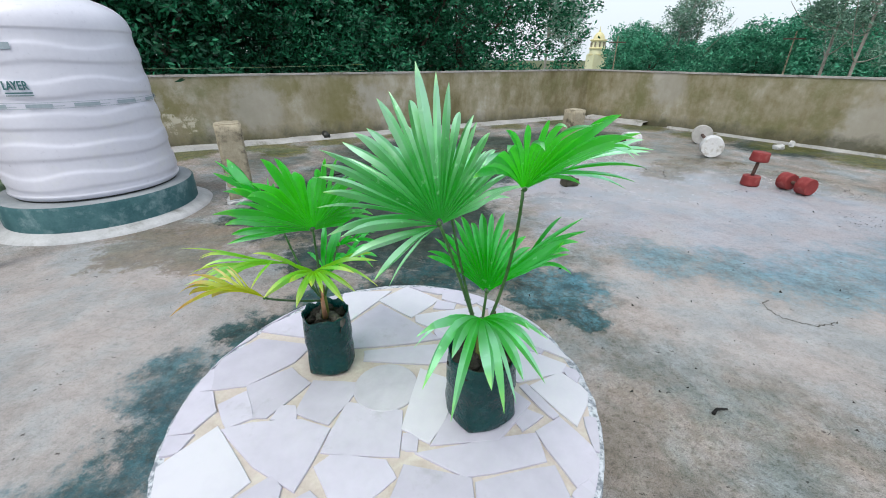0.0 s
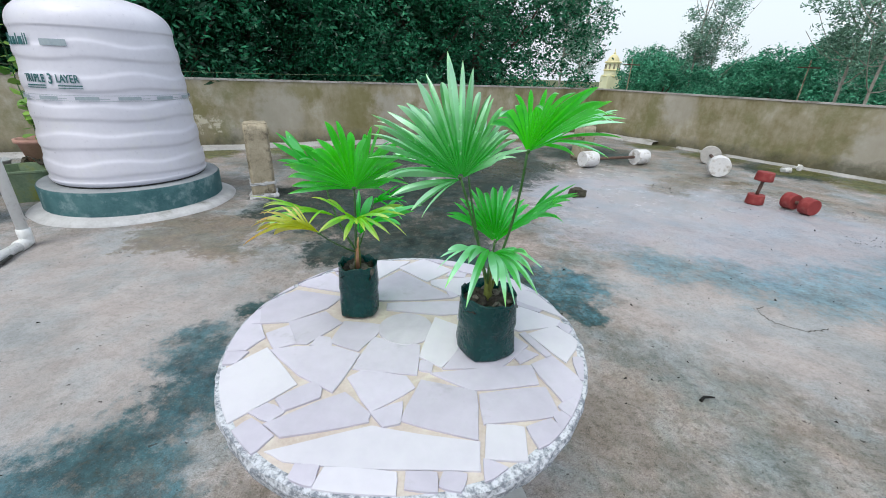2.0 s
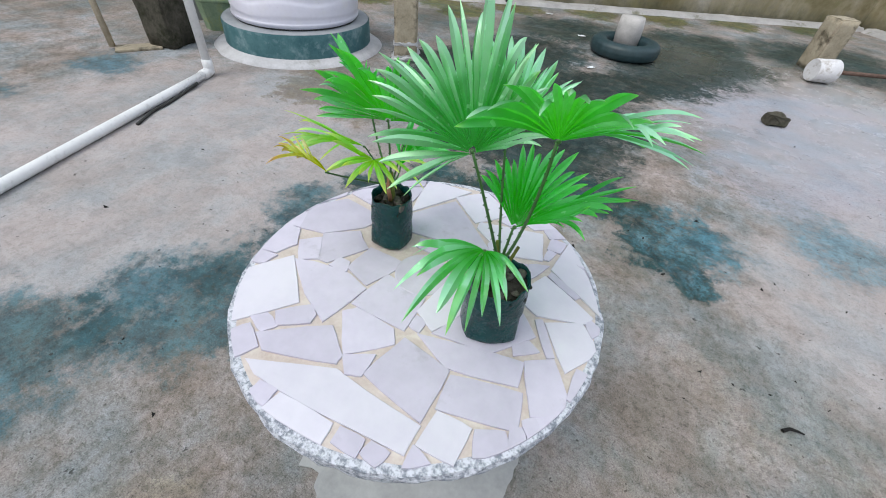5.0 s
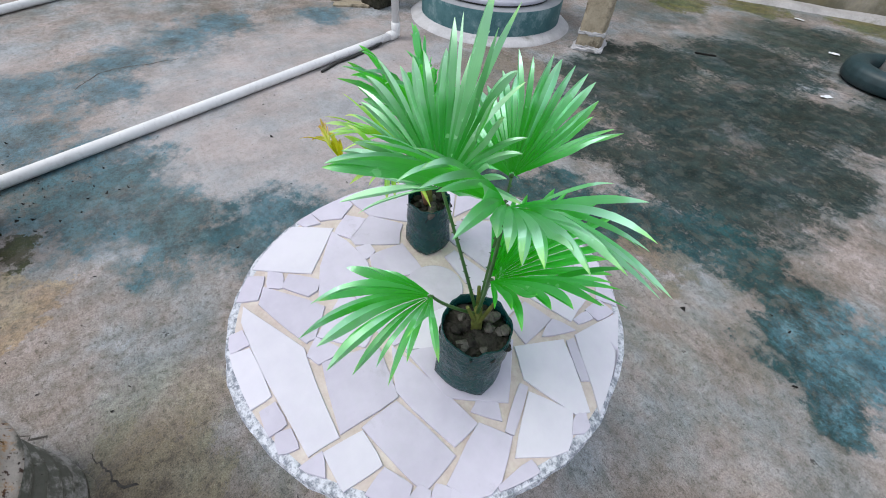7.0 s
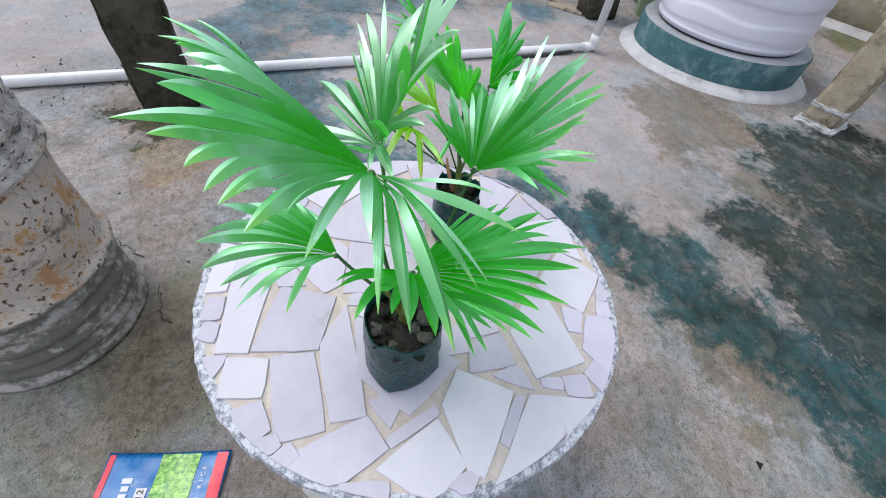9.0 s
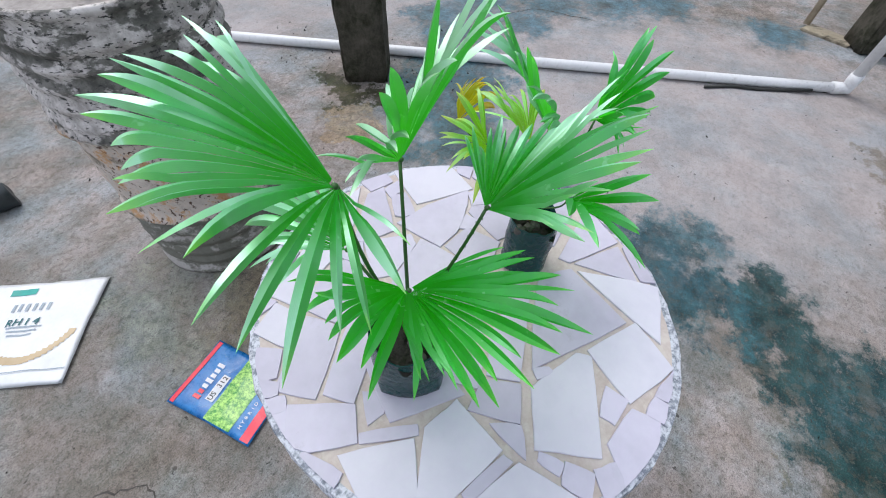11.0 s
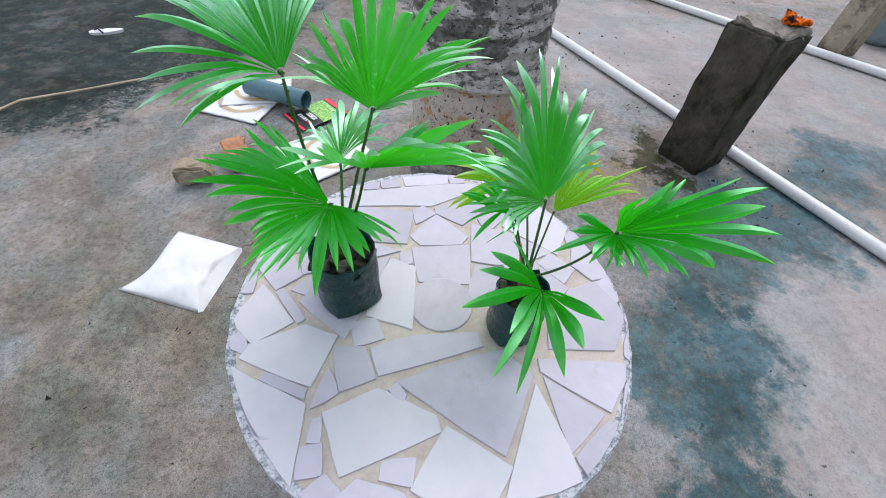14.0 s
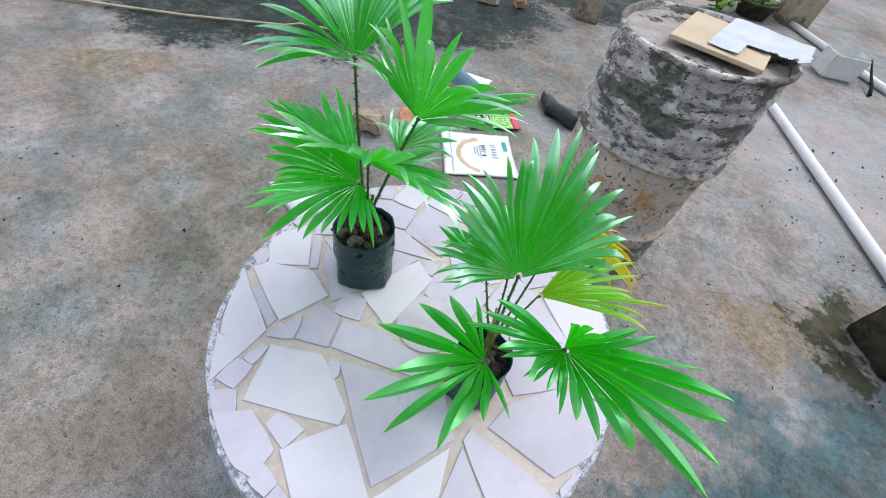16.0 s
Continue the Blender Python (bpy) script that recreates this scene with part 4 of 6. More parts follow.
# ---- the two fan palms in nursery bags ----
def nursery_bag(parent, radius, height, turn, seed):
    """A soft square-bottomed plastic bag with a crumpled open rim."""
    bm = bmesh.new()
    rows = [(0.0, 0.0), (0.86, 0.0), (0.98, 0.012), (1.02, 0.04), (1.015, 0.12), (1.01, 0.22), (1.0, 0.33), (0.99, 0.44), (0.98, 0.55), (0.97, 0.66), (0.96, 0.77), (0.95, 0.86), (0.93, 0.95), (0.95, 1.0), (0.91, 0.985), (0.88, 0.86)]
    n = 40
    rings = []
    for r, z in rows:
        if r == 0:
            rings.append([bm.verts.new((0, 0, 0))])
            continue
        ring_v = []
        for k in range(n):
            a = 2 * math.pi * k / n
            square = 1.0 / max(abs(math.cos(a)), abs(math.sin(a))) ** (0.36 * (1 - z))
            w = radius * r * (square * (0.9 if z < 0.5 else 0.96)) * (1 + 0.03 * noise.noise((2 * math.cos(a), 2 * math.sin(a), z * 2 + seed)) + 0.022 * noise.noise((7 * math.cos(a), 7 * math.sin(a), z * 5 + seed)))
            zz = height * z
            if z > 0.9:
                zz += 0.014 * noise.noise((2.4 * math.cos(a), 2.4 * math.sin(a), seed + 9)) + 0.006 * noise.noise((6 * math.cos(a), 6 * math.sin(a), seed))
            ring_v.append(bm.verts.new((w * math.cos(a + turn), w * math.sin(a + turn), zz)))
        rings.append(ring_v)
    for a, b in zip(rings, rings[1:]):
        for k in range(n):
            j = (k + 1) % n
            if len(a) == 1:
                bm.faces.new((a[0], b[j], b[k]))
            else:
                bm.faces.new((a[k], a[j], b[j], b[k]))
    part("nursery_bag", bm, M_POLYBAG, parent, "crumpled black-green polythene bag", True)
    bm = lathe([(radius * 0.90, height * 0.84), (radius * 0.7, height * 0.87), (radius * 0.35, height * 0.9), (0, height * 0.9)], 36)
    bmesh.ops.subdivide_edges(bm, edges=bm.edges, cuts=1)
    roughen(bm, 0.016, 55, seed)
    part("soil", bm, M_SOIL, parent, "dark lumpy soil", True)
    random.seed(int(seed * 10) + 3)
    for k in range(18):
        a, r = random.uniform(0, 6.3), radius * random.uniform(0.2, 0.8)
        bm = bmesh.new()
        bmesh.ops.create_icosphere(bm, subdivisions=2, radius=random.uniform(0.006, 0.013))
        roughen(bm, 0.004, 90, k)
        clod = part("clod", bm, M_CLOD if k % 2 == 0 else M_SOIL, parent)
        clod.location = (r * math.cos(a), r * math.sin(a), height * 0.9 + 0.002)


def glide(ctrl, u):
    """A smooth line through control vectors, u from 0 to 1."""
    n = len(ctrl) - 1
    s = min(max(u, 0.0), 1.0) * n
    k = min(int(s), n - 1)
    t = s - k
    p0, p1, p2, p3 = (Vector(ctrl[min(max(k + d, 0), n)]) for d in (-1, 0, 1, 2))
    return 0.5 * ((2 * p1) + (p2 - p0) * t + (2 * p0 - 5 * p1 + 4 * p2 - p3) * t * t + (3 * p1 - p0 - 3 * p2 + p3) * t * t * t)


def fan_blade(ctrl, count, split, droop, seed, grow=1.0, fold=0.78, deep=None):
    """A pleated fan blade round its hub: segments joined near the hub, free and pointed at the tips."""
    bm = bmesh.new()
    along = bm.verts.layers.float.new("along")
    across = bm.verts.layers.float.new("across")
    rnd = random.Random(seed)
    # segments are spaced evenly by angle round the hub
    steps = [glide(ctrl, k / 200) for k in range(201)]
    swept = [0.0]
    for p, q in zip(steps, steps[1:]):
        swept.append(swept[-1] + p.angle(q))

    def at_angle(f):
        goal = min(max(f, 0.0), 1.0) * swept[-1]
        k = 0
        while k < 199 and swept[k + 1] < goal:
            k += 1
        return (k + (goal - swept[k]) / max(1e-9, swept[k + 1] - swept[k])) / 200

    bounds, reach = [0.0], 0.0
    while reach < 0.999:
        here = at_angle(reach)
        step = rnd.uniform(0.8, 1.2) / count
        if deep and deep[2] < 0.7 and deep[0] < here < deep[1]:
            step = rnd.uniform(1.5, 2.1) / count
        reach = 1.0 if reach + step * 1.4 > 1.0 else reach + step
        bounds.append(reach)
    for f0, f1 in zip(bounds, bounds[1:]):
        u, u0, u1 = (at_angle(f) for f in ((f0 + f1) / 2, f0, f1))
        mid, left, right = glide(ctrl, u) * grow, glide(ctrl, u0) * grow, glide(ctrl, u1) * grow
        length = 1.0 + rnd.uniform(-0.13, 0.06)
        nrm = left.cross(right)
        if nrm.length < 1e-9:
            nrm = Vector((0, 0, 1))
        nrm.normalize()
        bend = droop * rnd.uniform(0.6, 1.5)
        twist = rnd.uniform(-0.022, 0.022)
        hang = rnd.uniform(0.0, 0.10)
        turn = rnd.gauss(0.0, 0.22)
        my_split = split * rnd.uniform(0.66, 0.94)
        if deep and deep[0] < u < deep[1]:
            my_split *= deep[2]
            if deep[2] < 0.7:
                left, right = mid + (left - mid) * 0.85, mid + (right - mid) * 0.85
        half = (right - left).length * 0.5
        free = [my_split + (1 - my_split) * f for f in (0.15, 0.3, 0.45, 0.6, 0.75, 0.88, 0.96, 1.0)]
        rows = []
        for r in [0.04] + [my_split * f for f in (0.3, 0.55, 0.8, 1.0)] + free:
            w = 1.0 if r <= my_split else max(0.0, 1.0 - ((r - my_split) / (1 - my_split)) ** 1.8)
            g = max(0.0, r - my_split)
            loose = min(1.0, g / (1 - my_split)) if deep is None or u < deep[0] or deep[2] > 0.7 else 1.0
            sag = droop + (bend - droop) * loose
            fall = Vector((0, 0, mid.length * (sag * r * (1.0 - r) - hang * max(0.0, r - 0.7) ** 2 * 6)))
            shift = fall + nrm * (twist * g * 3)
            c = mid * (r * (1.0 + (length - 1.0) * loose))
            a = c + (left - mid) * (r * w)
            b = c + (right - mid) * (r * w)
            roll = nrm * (half * r * w * turn * min(1.0, max(0.0, r / my_split - 0.8) * 2))
            ridge = c + nrm * (half * r * w * fold)
            rows.append([(a + shift + roll, 1.0, r), (ridge + shift, 0.0, r), (b + shift - roll, 1.0, r)])
        # the two sides of a fold keep verts of their own, so that the fold stays crisp
        for k in (0, 1):
            strip = []
            for row in rows:
                pair = []
                for p, x, r in (row[k], row[k + 1]):
                    v = bm.verts.new(p)
                    v[along], v[across] = r, x
                    pair.append(v)
                strip.append(pair)
            for p, q in zip(strip, strip[1:]):
                bm.faces.new((p[0], p[1], q[1], q[0]))
    return bm


def petiole(a, b, bow, radius):
    return tube(curve_points(a, b, bow, 12), radius, 7, taper=radius * 0.75)


def palm_leaf(parent, foot, hub, ctrl, material, count, split=0.55, droop=0.35, seed=1, grow=1.0, bow=(0, 0, 0.0), stalk=0.0034, label="", deep=None):
    hub, foot = Vector(hub), Vector(foot)
    me = bpy.data.meshes.new("leaf")
    bm = fan_blade(ctrl, count, split, droop, seed, grow, deep=deep)
    bm.to_mesh(me)
    bm.free()
    me.shade_smooth()
    me.materials.append(material)
    leaf = new("leaf", me)
    leaf.parent = parent
    leaf.location = hub
    if label:
        leaf["label"] = label
    bm = petiole(foot - hub, (0, 0, 0), bow, stalk)
    tip = sum((Vector(c) for c in ctrl), Vector()).normalized()
    bmesh.ops.create_icosphere(bm, subdivisions=2, radius=stalk * 1.25, matrix=Matrix.Translation(tip * stalk))
    d = (hub - foot)
    for k in range(int(d.length / 0.014)):
        p = -d * (k * 0.014 / d.length)
        q = Vector(bow) * (4 * (1 + p.length / -d.length) * (p.length / d.length))
        s = d.orthogonal().normalized() * (1 if k % 2 else -1)
        c0 = p + q + s * stalk * 0.8
        v = [bm.verts.new(c0 + d.normalized() * 0.002), bm.verts.new(c0 - d.normalized() * 0.002), bm.verts.new(c0 + s * 0.0035)]
        bm.faces.new(v)
    part("petiole", bm, M_PETIOLE, leaf, "thin toothed green stalk", True)
    return leaf


palm_a = thing("potted_palm", "young fan palm with broad leaves in a black nursery bag", "potted palm", (TX + 0.205, TY - 0.022, TZ))
AX, AY = 0.205, -0.022
nursery_bag(palm_a, 0.074, 0.158, 0.55, 1.0)


def off_a(x, y, z):
    return (x - AX, y - AY, z)


bm = tube([(0.0, 0.0, 0.12), (-0.003, 0.002, 0.16), (-0.006, 0.0, 0.205)], 0.013, 10, taper=0.007)
part("stem", roughen(bm, 0.003, 120), M_STEM, palm_a, "short fibrous stem", True)
FOOT_A = (-0.006, 0.0, 0.18)
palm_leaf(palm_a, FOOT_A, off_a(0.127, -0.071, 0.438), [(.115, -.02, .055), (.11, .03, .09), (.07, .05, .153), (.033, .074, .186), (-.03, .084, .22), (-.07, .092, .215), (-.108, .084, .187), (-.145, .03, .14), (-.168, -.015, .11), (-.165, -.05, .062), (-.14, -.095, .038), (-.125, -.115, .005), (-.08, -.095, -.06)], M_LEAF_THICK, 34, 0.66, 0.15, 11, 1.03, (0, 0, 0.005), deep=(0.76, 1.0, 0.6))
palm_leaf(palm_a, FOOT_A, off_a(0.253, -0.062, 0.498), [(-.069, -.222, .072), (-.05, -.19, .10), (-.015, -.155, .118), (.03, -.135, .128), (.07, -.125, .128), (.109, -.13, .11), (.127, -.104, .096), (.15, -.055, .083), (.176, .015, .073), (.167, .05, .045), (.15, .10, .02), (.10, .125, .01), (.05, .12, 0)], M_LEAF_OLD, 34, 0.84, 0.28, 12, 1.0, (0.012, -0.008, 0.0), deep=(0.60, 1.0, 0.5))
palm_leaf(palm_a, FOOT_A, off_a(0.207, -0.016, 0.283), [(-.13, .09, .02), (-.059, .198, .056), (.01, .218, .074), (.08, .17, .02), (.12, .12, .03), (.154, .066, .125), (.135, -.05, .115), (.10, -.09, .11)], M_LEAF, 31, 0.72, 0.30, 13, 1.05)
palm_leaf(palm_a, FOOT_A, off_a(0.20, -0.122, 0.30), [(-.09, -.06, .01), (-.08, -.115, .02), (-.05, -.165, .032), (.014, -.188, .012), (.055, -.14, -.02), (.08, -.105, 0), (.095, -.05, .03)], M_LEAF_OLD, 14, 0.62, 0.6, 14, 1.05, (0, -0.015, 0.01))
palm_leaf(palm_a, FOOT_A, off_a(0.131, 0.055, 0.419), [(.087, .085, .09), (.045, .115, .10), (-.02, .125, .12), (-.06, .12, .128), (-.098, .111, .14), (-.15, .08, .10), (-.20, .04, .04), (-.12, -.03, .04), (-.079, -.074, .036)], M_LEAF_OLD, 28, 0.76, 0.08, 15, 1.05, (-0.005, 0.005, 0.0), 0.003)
for k, (x, y, z) in enumerate(((0.02, 0.012, 0.24), (-0.025, 0.01, 0.235), (0.0, -0.03, 0.23))):
    bm = petiole((0, 0, 0.15), (x, y, z), (0, 0, 0), 0.0045)
    part("sheath", bm, M_STEM, palm_a)

palm_b = thing("potted_palm", "small fan palm with yellowing leaves in a black nursery bag", "potted palm", (TX - 0.160, TY + 0.078, TZ))
BX, BY = -0.160, 0.078
nursery_bag(palm_b, 0.0585, 0.148, 0.2, 2.0)


def off_b(x, y, z):
    return (x - BX, y - BY, z)


bm = tube([(0.0, 0.0, 0.11), (0.002, -0.003, 0.16), (0.003, -0.006, 0.22)], 0.011, 10, taper=0.006)
part("stem", roughen(bm, 0.003, 120), M_STEM, palm_b, "short fibrous stem", True)
FOOT_B = (0.002, -0.004, 0.18)
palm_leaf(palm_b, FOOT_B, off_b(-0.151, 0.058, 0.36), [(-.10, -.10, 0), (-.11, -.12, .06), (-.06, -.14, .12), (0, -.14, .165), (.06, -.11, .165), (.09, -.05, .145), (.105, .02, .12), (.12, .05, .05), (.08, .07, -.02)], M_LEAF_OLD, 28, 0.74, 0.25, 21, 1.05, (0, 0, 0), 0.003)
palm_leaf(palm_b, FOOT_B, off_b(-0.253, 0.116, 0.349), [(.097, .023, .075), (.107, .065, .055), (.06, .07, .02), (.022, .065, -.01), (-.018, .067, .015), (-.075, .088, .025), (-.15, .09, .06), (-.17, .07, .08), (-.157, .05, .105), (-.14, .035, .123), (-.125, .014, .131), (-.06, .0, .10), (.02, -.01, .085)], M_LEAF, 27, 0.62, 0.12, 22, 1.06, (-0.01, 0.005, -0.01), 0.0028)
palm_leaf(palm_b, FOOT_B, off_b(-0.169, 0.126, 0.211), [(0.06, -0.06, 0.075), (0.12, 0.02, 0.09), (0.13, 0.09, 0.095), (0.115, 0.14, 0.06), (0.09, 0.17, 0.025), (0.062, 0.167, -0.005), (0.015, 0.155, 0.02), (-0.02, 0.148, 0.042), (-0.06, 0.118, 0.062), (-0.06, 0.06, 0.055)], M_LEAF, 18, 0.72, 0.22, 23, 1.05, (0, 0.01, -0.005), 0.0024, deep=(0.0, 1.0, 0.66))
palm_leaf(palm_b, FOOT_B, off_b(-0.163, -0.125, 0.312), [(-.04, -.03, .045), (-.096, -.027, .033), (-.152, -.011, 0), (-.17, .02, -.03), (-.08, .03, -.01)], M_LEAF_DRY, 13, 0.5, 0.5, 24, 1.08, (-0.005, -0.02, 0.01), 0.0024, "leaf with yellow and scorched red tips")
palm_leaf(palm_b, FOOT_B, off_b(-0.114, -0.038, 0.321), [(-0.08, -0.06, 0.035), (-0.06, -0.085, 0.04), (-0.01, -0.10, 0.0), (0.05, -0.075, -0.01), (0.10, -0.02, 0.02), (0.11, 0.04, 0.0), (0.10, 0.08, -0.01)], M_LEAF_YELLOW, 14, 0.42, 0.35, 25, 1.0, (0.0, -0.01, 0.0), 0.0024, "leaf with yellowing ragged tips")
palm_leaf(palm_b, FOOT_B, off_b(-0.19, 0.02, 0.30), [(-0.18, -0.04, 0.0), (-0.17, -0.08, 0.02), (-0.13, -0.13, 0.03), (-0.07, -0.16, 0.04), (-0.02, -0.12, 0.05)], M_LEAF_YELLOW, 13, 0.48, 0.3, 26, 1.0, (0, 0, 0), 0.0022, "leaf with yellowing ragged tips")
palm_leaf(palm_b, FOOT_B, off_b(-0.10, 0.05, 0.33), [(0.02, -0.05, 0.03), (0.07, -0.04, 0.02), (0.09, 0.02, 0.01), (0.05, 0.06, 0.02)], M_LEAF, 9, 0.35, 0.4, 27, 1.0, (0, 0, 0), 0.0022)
bm = tube([(0.004, -0.012, 0.14), (0.012, -0.03, 0.20), (0.02, -0.038, 0.24)], 0.006, 8, taper=0.002)
part("dry_sheath", bm, M_BRICK, palm_b, "dry red-brown leaf sheath", True)

# ---- water tank on its plinth ----
KX, KY, KH = -3.38, 3.95, 0.28
plinth = thing("tank_plinth", "round teal-stained cement plinth under the water tank", "plinth", (KX, KY, 0))
bm = lathe([(0.80, 0.02), (0.80, KH - 0.012), (0.79, KH), (0.79, KH + 0.001)], 80)
part("drum_wall", bm, M_PLINTH, plinth, "teal-stained cement side", True)
part("top", lathe([(0.795, KH - 0.01), (0.785, KH + 0.003), (0, KH + 0.003)], 80), M_PLINTH_TOP, plinth, "grey cement top")
bm = lathe([(0.80, 0.055), (0.86, 0.04), (0.935, 0.0), (0.935, -0.01)], 80)
for v in bm.verts:
    if v.co.xy.length > 0.85:
        v.co.xy *= 1 + 0.02 * noise.noise(v.co * 4)
part("skirt", bm, M_SKIRT, plinth, "pale cement skirting", True)

tank = thing("water_tank", "ribbed white plastic water tank with dark lettering", "water tank", (KX, KY, KH + 0.019))
# dark ring added to draw the shade line under the tank
part("gap_shade_ring", lathe([(0.55, -0.016), (0.648, -0.016), (0.648, 0.004), (0.55, 0.004)], 72), M_HOSE, tank, "dark ring added for the shaded gap under the tank")
bm = bmesh.new()
levels, around = 230, 168
TANK_H = 1.62
rings = []
for i in range(levels + 1):
    s = i / levels
    z = TANK_H * s
    r = 0.685 - 0.085 * s
    if s < 0.03:
        r -= 0.03 * (1 - s / 0.03) ** 2
    if s > 0.80:
        q = (s - 0.80) / 0.20
        r = (0.685 - 0.085 * 0.8) * math.sqrt(max(0.0, 1 - (q * 0.93) ** 2.6))
        z = TANK_H * (0.80 + 0.20 * (q ** 0.85))
    row = []
    for k in range(around):
        a = 2 * math.pi * k / around
        wave = 0.016 * math.sin(6 * a + 1.1) * math.cos(2 * math.pi * z / 0.5 + 0.6) + 0.010 * math.sin(4 * a + 7 * z)
        swell = math.sin(2 * math.pi * (z + wave - 0.16) / 0.25 + math.pi / 2)
        rib = 0.0058 * math.tanh(2.6 * swell) - 0.002 if 0.03 < s < 0.82 else 0.0
        row.append(bm.verts.new(((r + rib) * math.cos(a), (r + rib) * math.sin(a), z)))
    rings.append(row)
for a, b in zip(rings, rings[1:]):
    for k in range(around):
        bm.faces.new((a[k], a[(k + 1) % around], b[(k + 1) % around], b[k]))
bm.faces.new(rings[0][::-1])
bm.faces.new(rings[-1])
part("body", bm, M_TANK, tank, "", True)
bm = lathe([(0.24, TANK_H - 0.02), (0.25, TANK_H + 0.05), (0.23, TANK_H + 0.075), (0, TANK_H + 0.085)], 48)
part("lid", bm, M_TANK, tank, "", True)


def on_tank(bm, angle, height, lift=0.006):
    """Wraps flat work round the tank: x runs round it, y up it."""
    for v in bm.verts:
        z = height + v.co.y
        r = 0.685 - 0.085 * z / TANK_H + 0.006 + lift + v.co.z
        a = radians(angle) + v.co.x / 0.64
        v.co = Vector((r * math.cos(a), r * math.sin(a), z))
    return bm


def bars(rects):
    bm = bmesh.new()
    for x, y, w, hgt in rects:
        n = max(2, int(w / 0.03))
        lo = [bm.verts.new((x + w * k / n, y, 0)) for k in range(n + 1)]
        hi = [bm.verts.new((x + w * k / n, y + hgt, 0)) for k in range(n + 1)]
        for k in range(n):
            bm.faces.new((lo[k], lo[k + 1], hi[k + 1], hi[k]))
    return bm


TEXT_A = -82
for words, size, turn, high in (("TRIPLE", 0.088, -13.2, 0.935), ("3", 0.112, 0.0, 0.932), ("LAYER", 0.088, 11.6, 0.935)):
    for k, letter in enumerate(words):
        shift = math.degrees((k - (len(words) - 1) / 2) * 0.034 / 0.64)
        glyph = text_mesh(letter, size)
        for v in glyph.verts:
            v.co.x *= 0.68
        part("letter", on_tank(glyph, TEXT_A + turn + shift, high), M_TANK_INK, tank, "dark green printed letter")
for x, y, w, hgt in ((-0.25, 0, 0.20, 0.010), (-0.25, -0.018, 0.20, 0.006), (0.05, 0, 0.18, 0.010), (0.05, -0.018, 0.18, 0.006)):
    part("print_line", on_tank(bars([(x, y, w, hgt)]), TEXT_A, 0.878), M_TANK_INK, tank, "dark green printed line")
for x, w, hgt in ((-0.36, 0.05, 0.085), (-0.30, 0.04, 0.06), (-0.25, 0.045, 0.06), (-0.195, 0.02, 0.085), (-0.165, 0.05, 0.06), (-0.105, 0.014, 0.085), (-0.08, 0.014, 0.085)):
    part("brand_bar", on_tank(bars([(x, 0, w, hgt)]), TEXT_A - 4, 1.19), M_TANK_INK, tank, "plain dark brand mark")
part("brand_bar", on_tank(bars([(0.02, 0, 0.2, 0.05)]), TEXT_A - 2, 1.19), M_TANK_GREY, tank, "faded brand mark")
for k in range(13):
    part("print_bar", on_tank(bars([(-1.95 + 0.30 * k, 0.008, 0.17, 0.028)]), TEXT_A, 0.762, 0.004), M_TANK_GREY, tank, "grey printed bar")
    part("print_bar", on_tank(bars([(-1.79 + 0.30 * k, 0.016, 0.08, 0.005)]), TEXT_A, 0.762, 0.004), M_TANK_GREY, tank, "grey printed bar")
for y in (0.0, 0.044):
    part("print_line", on_tank(bars([(-1.98, y, 3.9, 0.003)]), TEXT_A, 0.762, 0.004), M_TANK_GREY, tank, "grey printed line")


# ---- posts and pillars ----
def square_post(name, at, size, high, material, label, turn=0.0, rough=0.006, category="post"):
    ob = thing(name, label, category, (at[0], at[1], 0), turn)
    bm = box((size[0], size[1], high), (0, 0, high / 2), 0.012)
    bmesh.ops.subdivide_edges(bm, edges=bm.edges, cuts=9, use_grid_fill=True)
    roughen(bm, rough, 9, at[0])
    roughen(bm, rough * 0.8, 28, at[1])
    roughen(bm, rough * 0.35, 80, at[1])
    part("shaft", bm, material, ob, "", True)
    return ob


post = square_post("concrete_post", (-2.20, 4.42), (0.25, 0.25), 0.83, M_POST, "square weathered concrete post with a pale flat top", 35)
bm = box((0.30, 0.30, 0.05), (0, 0, 0.02), 0.015)
bmesh.ops.subdivide_edges(bm, edges=bm.edges, cuts=5, use_grid_fill=True)
part("foot", roughen(roughen(bm, 0.03, 14), 0.012, 50), M_SKIRT, post, "lumpy pale cement foot")
bm = box((0.268, 0.268, 0.045), (0, 0, 0.17), 0.01)
bmesh.ops.subdivide_edges(bm, edges=bm.edges, cuts=7, use_grid_fill=True)
part("collar", roughen(roughen(bm, 0.012, 12), 0.008, 60), M_SKIRT, post, "dribbled white cement collar")
post = square_post("concrete_post", (1.99, 8.12), (0.27, 0.27), 0.62, M_POST, "square weathered concrete post near the corner", 35)
post = thing("concrete_post", "short round concrete stump standing inside an old tyre", "post", (-0.30, 6.85, 0))
part("shaft", roughen(lathe([(0, 0), (0.17, 0), (0.165, 0.3), (0.15, 0.40), (0, 0.41)], 32), 0.008, 9), M_BAR_GREY, post, "", True)
tyre = thing("tyre", "old black tyre lying flat round a concrete stump", "tyre", (-0.25, 6.62, 0))
prof = []
for k in range(25):
    a = 2 * math.pi * k / 24
    prof.append((0.33 + 0.11 * math.cos(a) * (1 if math.cos(a) > 0 else 0.8), 0.095 + 0.095 * math.copysign(abs(math.sin(a)) ** 0.55, math.sin(a))))
part("tread", lathe(prof, 64), M_TYRE, tyre, "", True)

